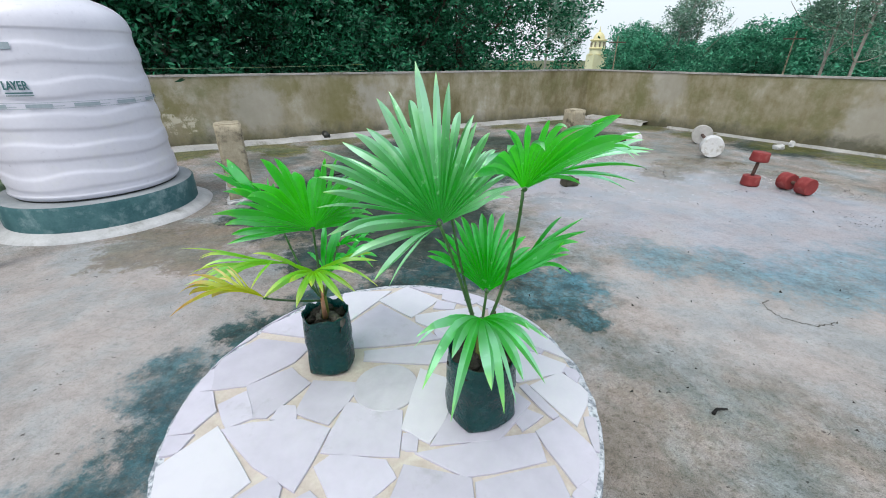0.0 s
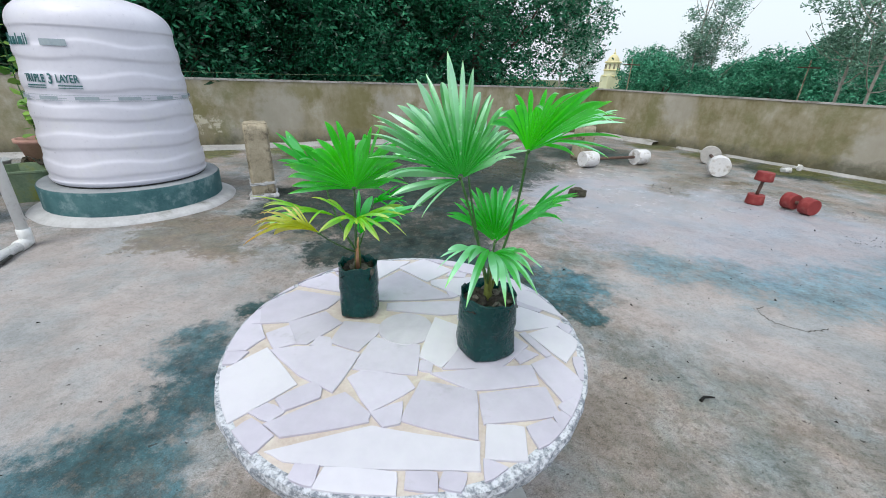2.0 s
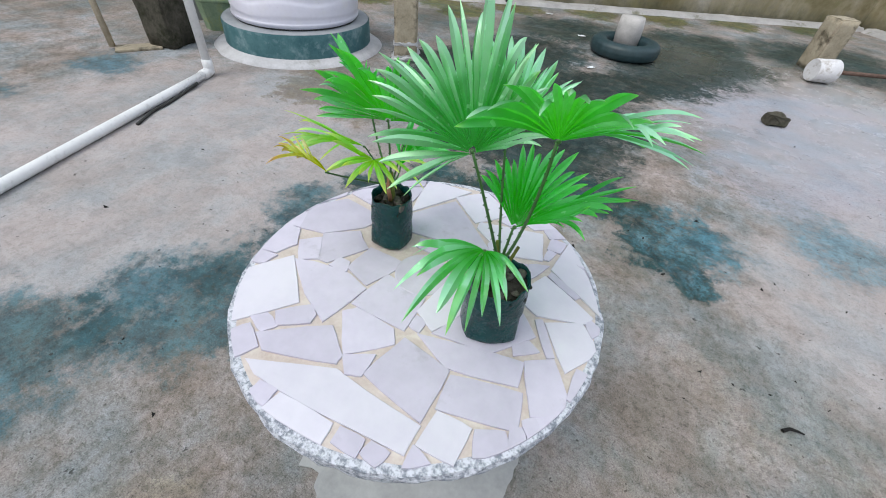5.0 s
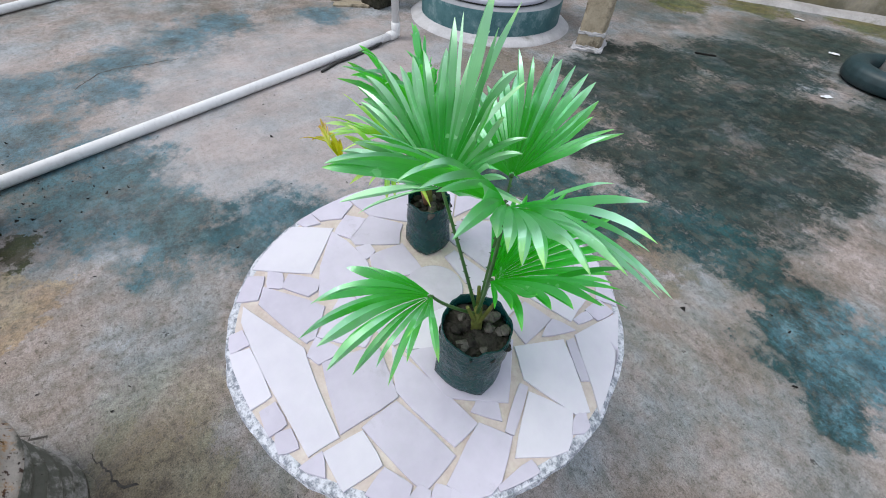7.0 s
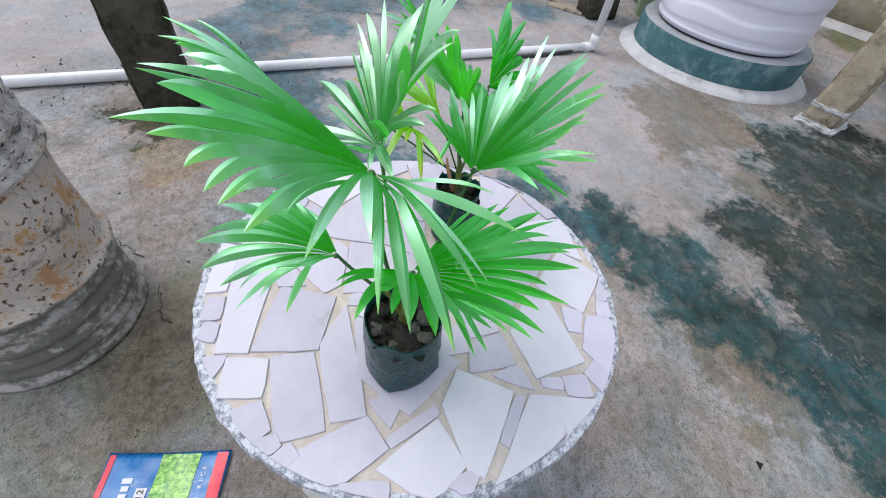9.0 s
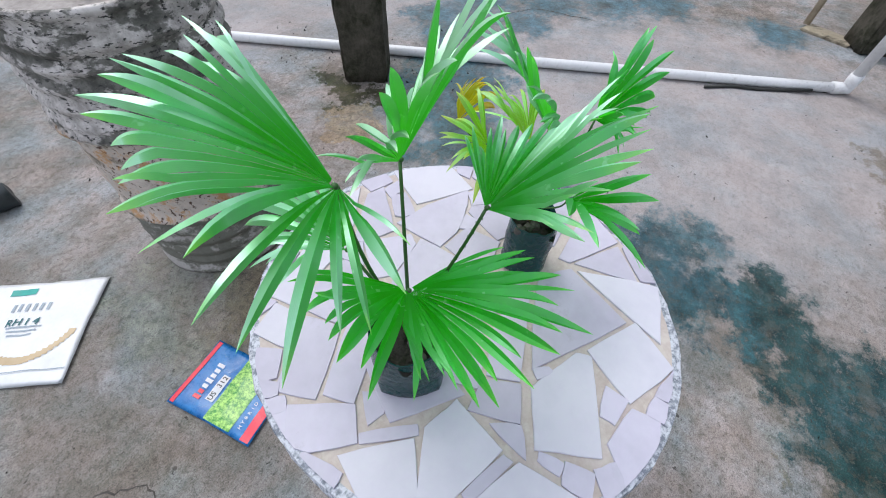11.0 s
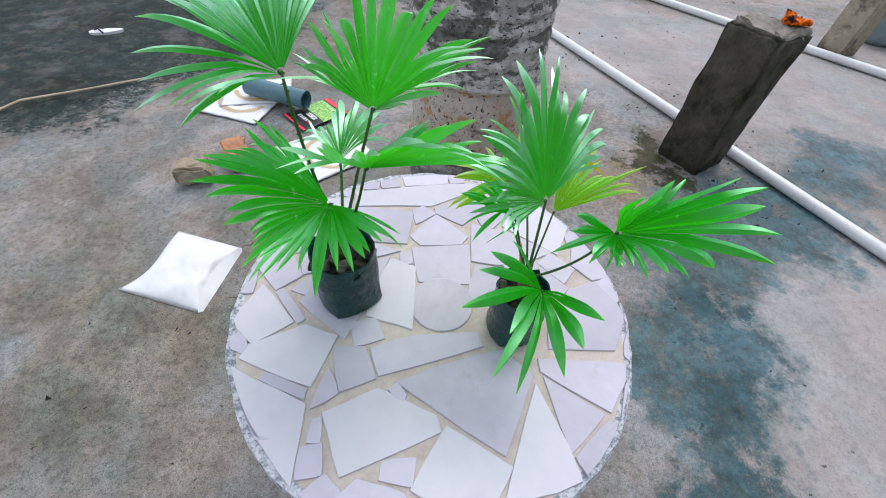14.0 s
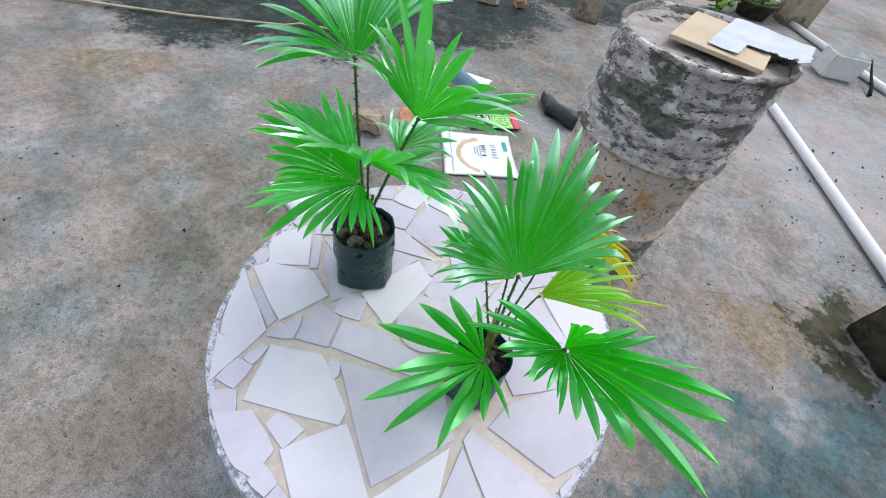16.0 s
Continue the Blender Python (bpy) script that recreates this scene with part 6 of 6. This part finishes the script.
def lump(name, label, category, at, size, turn, material, seed):
    ob = thing(name, label, category, (at[0], at[1], 0), turn)
    bm = box(size, (0, 0, size[2] / 2), min(size) * 0.12)
    bmesh.ops.subdivide_edges(bm, edges=bm.edges, cuts=3, use_grid_fill=True)
    roughen(bm, min(size) * 0.30, 9 / max(size) * 0.25, seed)
    roughen(bm, min(size) * 0.10, 22, seed + 1)
    roughen(bm, min(size) * 0.05, 40, seed + 3)
    low = min(v.co.z for v in bm.verts)
    for v in bm.verts:
        v.co.z = max(0.0, v.co.z - low - 0.004)
    part("block", bm, material, ob)
    return ob


lump("brick_piece", "broken orange-red brick lying on the floor", "brick", (1.42, -0.46), (0.23, 0.12, 0.095), 117, M_BRICK, 1.0)
lump("brick_piece", "broken brick crusted with grey cement", "brick", (1.59, -0.28), (0.15, 0.13, 0.10), 15, M_STONE, 2.0)
lump("brick_piece", "dark brick fragment lying on the wet floor", "brick", (1.53, 5.43), (0.20, 0.12, 0.095), 25, M_PILLAR, 3.0)
lump("brick_piece", "dark brick fragment lying on the wet floor", "brick", (2.15, -3.0), (0.22, 0.11, 0.08), 15, M_STONE, 4.0)
lump("brick_piece", "broken orange-red brick lying on the floor", "brick", (1.85, -3.2), (0.12, 0.1, 0.08), 60, M_BRICK, 5.0)

boot = thing("rubber_boot", "old black rubber boot lying on its side", "boot", (0.70, -1.38, 0.0), 0)
bm = tube([(-0.20, 0.05, 0.06), (-0.14, 0.035, 0.062), (-0.08, 0.02, 0.06), (-0.02, 0.0, 0.055), (0.02, -0.02, 0.05)], 0.064, 16, taper=0.05)
part("shaft", roughen(bm, 0.010, 16), M_BOOT, boot, "", True)
bm = tube([(-0.01, 0.02, 0.05), (0.03, -0.04, 0.05), (0.07, -0.10, 0.047), (0.11, -0.15, 0.040), (0.13, -0.18, 0.032)], 0.052, 14, taper=0.030)
part("foot", roughen(bm, 0.008, 18), M_BOOT, boot, "", True)
sole = part("sole", box((0.022, 0.24, 0.075), (0, 0, 0.04), 0.008), M_HOSE, boot)
sole.location = (0.105, -0.065, 0)
sole.rotation_euler = (0, 0, 0.55)

stick = thing("long_stick", "long pale bamboo stick lying across the floor", "stick")
bm = tube([(4.9, 0.35, 0.02), (4.2, -0.05, 0.022), (3.6, -0.45, 0.018), (3.0, -0.92, 0.02), (2.93, -1.02, 0.03), (2.6, -1.22, 0.02), (2.3, -1.40, 0.02)], 0.013, 8, taper=0.008)
part("shaft", bm, M_WOOD, stick, "", True)
slipper = thing("slipper", "single pale worn slipper on the dark floor", "slipper", (2.95, -2.2, 0.0), 20)
bm = prism([(0.13 * math.cos(a) * (1.0 if math.cos(a) > 0 else 0.95), (0.045 + 0.012 * math.cos(a)) * math.sin(a)) for a in (2 * math.pi * k / 28 for k in range(28))], 0.0, 0.02)
part("sole", bm, M_WHITE_BAG, slipper)
part("strap", tube([(0.02, -0.045, 0.015), (0.05, -0.02, 0.05), (0.08, 0.0, 0.03), (0.05, 0.025, 0.05), (0.02, 0.045, 0.015)], 0.007, 6), M_HOSE, slipper)


# ---- home-made weights ----
def weight(parent, at, turn, radius, length, material, name="weight"):
    bm = lathe([(0, -length / 2), (radius * 0.96, -length / 2), (radius, -length / 2 + 0.012), (radius * 0.93, length / 2 - 0.012), (radius * 0.9, length / 2), (0, length / 2)], 32)
    p = part(name, bm, material, parent, "", True)
    p.matrix_local = Matrix.Translation(at) @ turn
    for f in p.data.polygons:
        f.use_smooth = abs(f.normal.z) < 0.7
    return p


def dumbbell(at, turn, upright):
    ob = thing("dumbbell", "home-made red dumbbell " + ("standing on end" if upright else "lying on its side"), "dumbbell", (*at, 0), turn, "red dumbbells")
    if upright:
        weight(ob, (0, 0, 0.065), Matrix.Identity(4), 0.102, 0.12, M_BAR_RED)
        weight(ob, (0.02, 0, 0.36), pose(0, 0, 0, 0, 3, 0), 0.102, 0.11, M_BAR_RED)
        part("bar", tube([(0, 0, 0.12), (0.02, 0, 0.31)], 0.02, 10), M_IRON, ob, "rusty iron bar", True)
    else:
        lay = pose(0, 0, 0, 0, 90, 0)
        weight(ob, (-0.115, 0, 0.102), lay, 0.102, 0.125, M_BAR_RED)
        weight(ob, (0.115, 0, 0.102), lay, 0.102, 0.125, M_BAR_RED)
        part("bar", tube([(-0.09, 0, 0.102), (0.09, 0, 0.102)], 0.02, 10), M_IRON, ob, "rusty iron bar", True)
    return ob


dumbbell((3.80, 5.74), 0, True)
dumbbell((4.17, 5.50), -72, False)


def barbell(a, b, radius, length, mats, label):
    a, b = Vector((*a, 0)), Vector((*b, 0))
    mid, d = (a + b) / 2, b - a
    ob = thing("barbell", label, "barbell", tuple(mid), math.degrees(math.atan2(d.y, d.x)))
    half = d.length / 2
    weight(ob, (-half, 0, radius), pose(0, 0, 0, 0, -90, 0), radius, length, mats[0])
    weight(ob, (half, 0, radius), pose(0, 0, 0, 0, 90, 0), radius, length, mats[1])
    part("bar", tube([(-half, 0, radius), (half, 0, radius)], 0.024, 10), M_IRON, ob, "rusty iron bar", True)
    return ob


barbell((2.0, 7.44), (3.0, 8.0), 0.138, 0.27, (M_BAR_WHITE, M_BAR_WHITE), "home-made barbell with white cement weights")
barbell((4.42, 8.55), (4.05, 7.35), 0.17, 0.16, (M_BAR_GREY, M_BAR_WHITE), "home-made barbell with grey cement weights")
lump("white_block", "small white cement lump by the parapet", "cement lump", (5.55, 8.15), (0.16, 0.1, 0.08), 20, M_BAR_WHITE, 6.0)
lump("white_block", "small white cement lump by the parapet", "cement lump", (5.95, 8.45), (0.08, 0.08, 0.10), 50, M_BAR_WHITE, 7.0)

# ---- clutter beside the tank ----
tub = thing("water_tub", "square algae-stained plastic tub beside the tank", "tub", (-4.42, 3.72, 0), 40)
bm = bmesh.new()
prof = [(0.20, 0.0), (0.24, 0.30), (0.255, 0.31), (0.255, 0.33), (0.235, 0.33), (0.20, 0.05)]
rings = []
for r, z in prof:
    rings.append([bm.verts.new((r * sx, r * sy, z)) for sx, sy in ((1, 0.6), (0.6, 1), (-0.6, 1), (-1, 0.6), (-1, -0.6), (-0.6, -1), (0.6, -1), (1, -0.6))])
for a, b in zip(rings, rings[1:]):
    for k in range(8):
        bm.faces.new((a[k], a[(k + 1) % 8], b[(k + 1) % 8], b[k]))
bm.faces.new(rings[0][::-1])
bm.faces.new(rings[-1])
part("shell", bm, M_TUB, tub)


def clay_pot(name, label, at, radius, high, material):
    ob = thing(name, label, "pot", at)
    part("shell", lathe([(0, 0), (radius * 0.72, 0), (radius * 0.95, high * 0.82), (radius * 1.08, high * 0.84), (radius * 1.08, high), (radius * 0.92, high), (radius * 0.88, high * 0.86), (0, high * 0.84)], 36), material, ob, "", True)
    return ob


def vine(parent, stems, leaves, size, seed, material):
    """Climbing stems with broad leaves, each leaf a bent heart-shaped sheet."""
    rnd = random.Random(seed)
    for pts in stems:
        part("stem", tube(pts, 0.006, 6), M_PETIOLE, parent)
    bm = bmesh.new()
    for k in range(leaves):
        pts = stems[k % len(stems)]
        s = rnd.random() * (len(pts) - 1)
        i = min(int(s), len(pts) - 2)
        c = Vector(pts[i]).lerp(Vector(pts[i + 1]), s - i) + Vector((rnd.gauss(0, 1), rnd.gauss(0, 1), rnd.gauss(0, 0.6))) * size * 0.6
        a = Vector((rnd.gauss(0, 1), rnd.gauss(0, 1), rnd.gauss(-0.3, 0.4))).normalized()
        b = a.cross(Vector((rnd.gauss(0, 0.4), rnd.gauss(0, 0.4), 1))).normalized()
        n = a.cross(b)
        z = size * rnd.uniform(0.6, 1.15)
        tip = bm.verts.new(c + a * z)
        root = bm.verts.new(c - a * z * 0.55)
        m1, m2 = bm.verts.new(c + n * z * 0.10), bm.verts.new(c + a * z * 0.5 + n * z * 0.06)
        for sgn in (1, -1):
            e1 = bm.verts.new(c - a * z * 0.35 + b * sgn * z * 0.55 + n * z * 0.02)
            e2 = bm.verts.new(c + a * z * 0.25 + b * sgn * z * 0.5)
            q = [(root, e1, m1), (m1, e1, e2), (m1, e2, m2), (m2, e2, tip)]
            for f in q:
                bm.faces.new(f if sgn > 0 else f[::-1])
    ob = part("leaves", bm, material, parent, "", True)
    ob["kind"] = "stuff"
    return ob


pot = clay_pot("flower_pot", "pink clay flower pot with a climbing plant", (-4.62, 4.05, 0.33), 0.19, 0.24, M_TERRACOTTA)
vine(pot, [[(0, 0, 0.2), (0.02, 0.0, 0.5), (-0.06, 0.04, 0.8), (-0.03, 0.02, 1.15), (-0.10, 0, 1.5)], [(0.02, 0.03, 0.2), (0.08, 0.05, 0.45), (0.03, 0.08, 0.7)]], 60, 0.085, 3, M_POTHOS)
lump("stand_block", "dark cement block carrying a flower pot", "block", (-4.62, 4.05), (0.34, 0.34, 0.345), 30, M_PILLAR, 9.0)
bucket = thing("bucket", "grey metal bucket standing by the tank", "bucket", (-4.95, 3.75, 0), 0)
part("shell", lathe([(0, 0), (0.13, 0), (0.165, 0.33), (0.175, 0.34), (0.175, 0.355), (0.158, 0.355), (0.125, 0.03), (0, 0.03)], 36), M_BUCKET, bucket, "", True)
pole = thing("bamboo_pole", "thin bamboo pole standing on a flat board", "pole", (-4.45, 2.42, 0.02))
bm = tube([(0, 0, 0), (-0.03, 0.01, 0.6), (-0.04, 0.03, 1.2), (-0.08, 0.05, 1.9), (-0.10, 0.06, 2.3)], 0.03, 10, taper=0.022)
part("shaft", bm, M_WOOD, pole, "", True)
board = thing("flat_board", "thin dark-edged board lying on the floor", "board", (-4.30, 2.60, 0.0), 62)
part("sheet", box((0.42, 0.20, 0.02), (0, 0, 0.01), 0.004), M_POST, board)

# ---- things at the far side ----
cooler = thing("foam_box", "open white foam box on the floor", "box", (-1.42, -4.62, 0), 20)
bm = box((0.36, 0.29, 0.26), (0, 0, 0.13), 0.02)
top = max(bm.faces, key=lambda f: f.calc_center_median().z)
bmesh.ops.inset_individual(bm, faces=[top], thickness=0.03)
bmesh.ops.translate(bm, verts=top.verts, vec=(0, 0, -0.2))
part("shell", bm, M_COOLER, cooler)
branch = thing("dry_branch", "short dark dry branch leaning by the foam box", "branch", (-1.78, -4.5, 0.0))
part("twig", tube([(0, 0.15, 0.02), (0.0, 0.0, 0.06), (0.02, -0.2, 0.10), (0.08, -0.35, 0.2)], 0.02, 7, taper=0.008), M_CHAR, branch, "", True)
jar = thing("glass_jar", "dusty pale jar standing on the floor", "jar", (-2.35, -4.45, 0), 0)
part("shell", lathe([(0, 0), (0.08, 0), (0.085, 0.02), (0.085, 0.2), (0.06, 0.23), (0.06, 0.26), (0.05, 0.26), (0, 0.2)], 24), M_TUB, jar, "", True)
pan = clay_pot("plant_bowl", "dark shallow bowl with a small green plant", (-0.45, -5.9, 0), 0.26, 0.20, M_PILLAR)
vine(pan, [[(0, 0, 0.15), (0.05, 0.02, 0.3)], [(0, 0, 0.15), (-0.1, 0.05, 0.28)]], 26, 0.09, 5, M_POTHOS)
weeds = thing("potted_weed", "small leafy green plant growing behind the drum", "plant", (-0.05, -5.6, 0), 0)
vine(weeds, [[(0, 0, 0), (0.05, 0, 0.25)], [(0, 0, 0), (-0.12, 0.05, 0.22)], [(0, 0, 0), (0.15, 0.05, 0.2)]], 40, 0.11, 6, M_POTHOS)
planter = lump("planter_wall", "low dark mossy block wall behind the pipe", "planter", (-5.55, -1.95), (1.5, 0.30, 0.45), -52, M_PILLAR, 11.0)
pot = clay_pot("flower_pot", "grey pot with a trailing light green plant", (-4.85, -1.75, 0), 0.17, 0.28, M_BUCKET)
vine(pot, [[(0, 0, 0.25), (0.08, 0.1, 0.42), (0.16, 0.2, 0.36)], [(0, 0, 0.25), (-0.1, 0.05, 0.45), (-0.25, 0.15, 0.42)], [(0, 0, 0.25), (0.0, -0.12, 0.5), (-0.1, -0.25, 0.48)]], 110, 0.14, 7, M_POTHOS)

# ---- scraps, crack and debris ----
random.seed(21)
scraps = bmesh.new()
for cx, cy, spread, count in ((-2.0, -0.45, 0.35, 40), (-2.1, -0.9, 0.6, 30), (-1.5, -2.2, 0.8, 30), (-3.0, -3.5, 0.9, 40), (2.2, 2.6, 1.6, 25), (4.0, 5.0, 1.5, 20), (-1.4, 1.6, 0.9, 12), (1.6, 1.2, 0.9, 12), (1.9, -0.6, 0.9, 10), (0.4, -2.6, 1.0, 16), (-1.75, -0.25, 0.22, 45), (4.2, 4.55, 0.14, 40), (4.45, 4.4, 0.12, 25), (2.9, 6.2, 0.15, 30), (-0.2, 0.1, 0.6, 20), (2.1, 2.2, 0.8, 30), (-1.0, -2.3, 0.45, 60), (-1.55, -1.15, 0.35, 45), (-0.75, -1.5, 0.5, 30), (2.2, 1.2, 0.6, 30), (1.6, 2.6, 0.7, 30)):
    for _ in range(count):
        x, y = random.gauss(cx, spread), random.gauss(cy, spread)
        if (x - TX) ** 2 + (y - TY) ** 2 < 0.3:
            continue
        s = random.uniform(0.004, 0.012) * (1.7 if random.random() < 0.2 else 1.0)
        v = [scraps.verts.new((x + random.uniform(-1, 1) * s, y + random.uniform(-1, 1) * s, z * s)) for z in (0, 0, 0, 0.9)]
        for f in ((0, 1, 2), (0, 1, 3), (1, 2, 3), (0, 2, 3)):
            scraps.faces.new([v[i] for i in f])
debris = mesh_ob("debris", scraps, M_CHAR)
tagged(debris, "small dark crumbs scattered over the floor", "debris", kind="stuff")
leaf_litter = thing("dead_leaf", "curled dead brown leaf on the floor", "leaf", (1.62, 1.86, 0.004), 30)
bm = tube([(-0.04, 0, 0.004), (-0.01, 0.008, 0.01), (0.02, 0.0, 0.008), (0.045, -0.008, 0.004)], 0.009, 6, taper=0.003)
part("blade", bm, M_CHAR, leaf_litter)


stub = thing("drain_pipe", "short black drain pipe poking out of the parapet foot", "drain pipe", (-2.70, 8.14, 0.0), 125)
part("tube", tube([(0.10, 0, 0.075), (-0.14, 0, 0.06)], 0.062, 16), M_HOSE, stub, "", True)
for x, y, w, turn in ((-0.94, 7.01, 0.11, 20), (-0.40, 5.71, 0.10, 70), (-1.81, 7.94, 0.12, 10)):
    scrap = thing("paper_scrap", "small crumpled pale paper scrap on the wet floor", "scrap", (x, y, 0.002), turn, "paper scraps")
    bm = bmesh.new()
    grid = [[bm.verts.new(((i / 5 - 0.5) * w, (j / 3 - 0.5) * w * 0.5, 0.012 * (1 + noise.noise((i * 0.9 + x, j * 0.9, y))))) for i in range(6)] for j in range(4)]
    for j in range(3):
        for i in range(5):
            bm.faces.new((grid[j][i], grid[j][i + 1], grid[j + 1][i + 1], grid[j + 1][i]))
    part("sheet", bm, M_WHITE_BAG, scrap, "", True)
twig = thing("twig", "short dark straight twig lying on the floor", "twig")
part("stick", tube([(-1.62, 5.43, 0.010), (-1.46, 5.57, 0.012)], 0.009, 6), M_CHAR, twig)
for high, sag in ((1.31, 0.05), (1.20, 0.07)):
    a, b = NE + ALONG_N * 13.0 + OUT_N * 0.35, NE + ALONG_N * 6.0 + OUT_N * 0.35
    wire = thing("wire", "thin grey-green wire strung just behind the parapet", "wire", group="wires behind the parapet")
    part("strand", tube(curve_points((a.x, a.y, high), (b.x, b.y, high), (0, 0, -sag), 14), 0.0028, 5), M_TUB, wire)


def crack(points, wide, seed):
    """A thin dark gap in the cement, of uneven width."""
    rnd = random.Random(seed)
    fine_pts = []
    for (x0, y0), (x1, y1) in zip(points, points[1:]):
        for k in range(6):
            t = k / 6
            fine_pts.append(Vector((x0 + (x1 - x0) * t + rnd.gauss(0, 0.006), y0 + (y1 - y0) * t + rnd.gauss(0, 0.006))))
    bm = bmesh.new()
    prev = None
    for k, p in enumerate(fine_pts):
        d = (fine_pts[min(k + 1, len(fine_pts) - 1)] - fine_pts[max(k - 1, 0)]).normalized()
        w = wide * rnd.uniform(0.3, 1.3) * (1 if 0 < k < len(fine_pts) - 1 else 0.1)
        a = bm.verts.new((p.x - d.y * w, p.y + d.x * w, 0.0014))
        b = bm.verts.new((p.x + d.y * w, p.y - d.x * w, 0.0014))
        if prev:
            bm.faces.new((prev[0], a, b, prev[1]))
        prev = (a, b)
    ob = mesh_ob("floor_crack", bm, M_GAP)
    return tagged(ob, "thin dark crack running through the cement floor", "crack", kind="structure")


crack([(1.21, 0.23), (1.14, 0.21), (1.04, 0.32), (1.07, 0.44), (1.12, 0.48), (1.14, 0.53), (1.23, 0.54)], 0.003, 1)
crack([(-3.10, -0.10), (-3.19, -0.04), (-3.33, 0.05), (-3.39, 0.21), (-3.38, 0.45), (-3.42, 0.7)], 0.006, 2)
crack([(-0.10, -0.02), (-0.03, 0.03), (0.04, 0.06), (0.11, 0.13)], 0.004, 3)
crack([(-0.32, -0.30), (-0.28, -0.22), (-0.21, -0.11)], 0.004, 4)
crack([(2.53 + 0.19 * math.cos(0.4 + 0.5 * k), 2.78 + 0.16 * math.sin(0.4 + 0.5 * k)) for k in range(-9, -1)], 0.004, 5)

rag = thing("rag", "crumpled black and orange rag lying on the pillar stub", "rag", (-1.59, -0.55, 0.865), 25)
bm = bmesh.new()
bmesh.ops.create_icosphere(bm, subdivisions=4, radius=0.06)
for v in bm.verts:
    v.co.z = max(0.0, v.co.z * 0.6 + 0.01)
roughen(roughen(bm, 0.04, 16), 0.02, 45)
part("cloth", bm, M_RAG, rag, "", True)
square_post("concrete_post", (-4.10, -2.51), (0.26, 0.26), 0.62, M_POST, "square grey concrete stub beyond the pipes", 20)
barrel = thing("plastic_barrel", "blue-grey plastic barrel standing beyond the pipes", "barrel", (-4.87, -2.88, 0))
part("shell", lathe([(0, 0), (0.2, 0), (0.235, 0.05), (0.25, 0.2), (0.235, 0.36), (0.2, 0.42), (0.06, 0.44), (0, 0.44)], 40), M_BARREL, barrel, "", True)
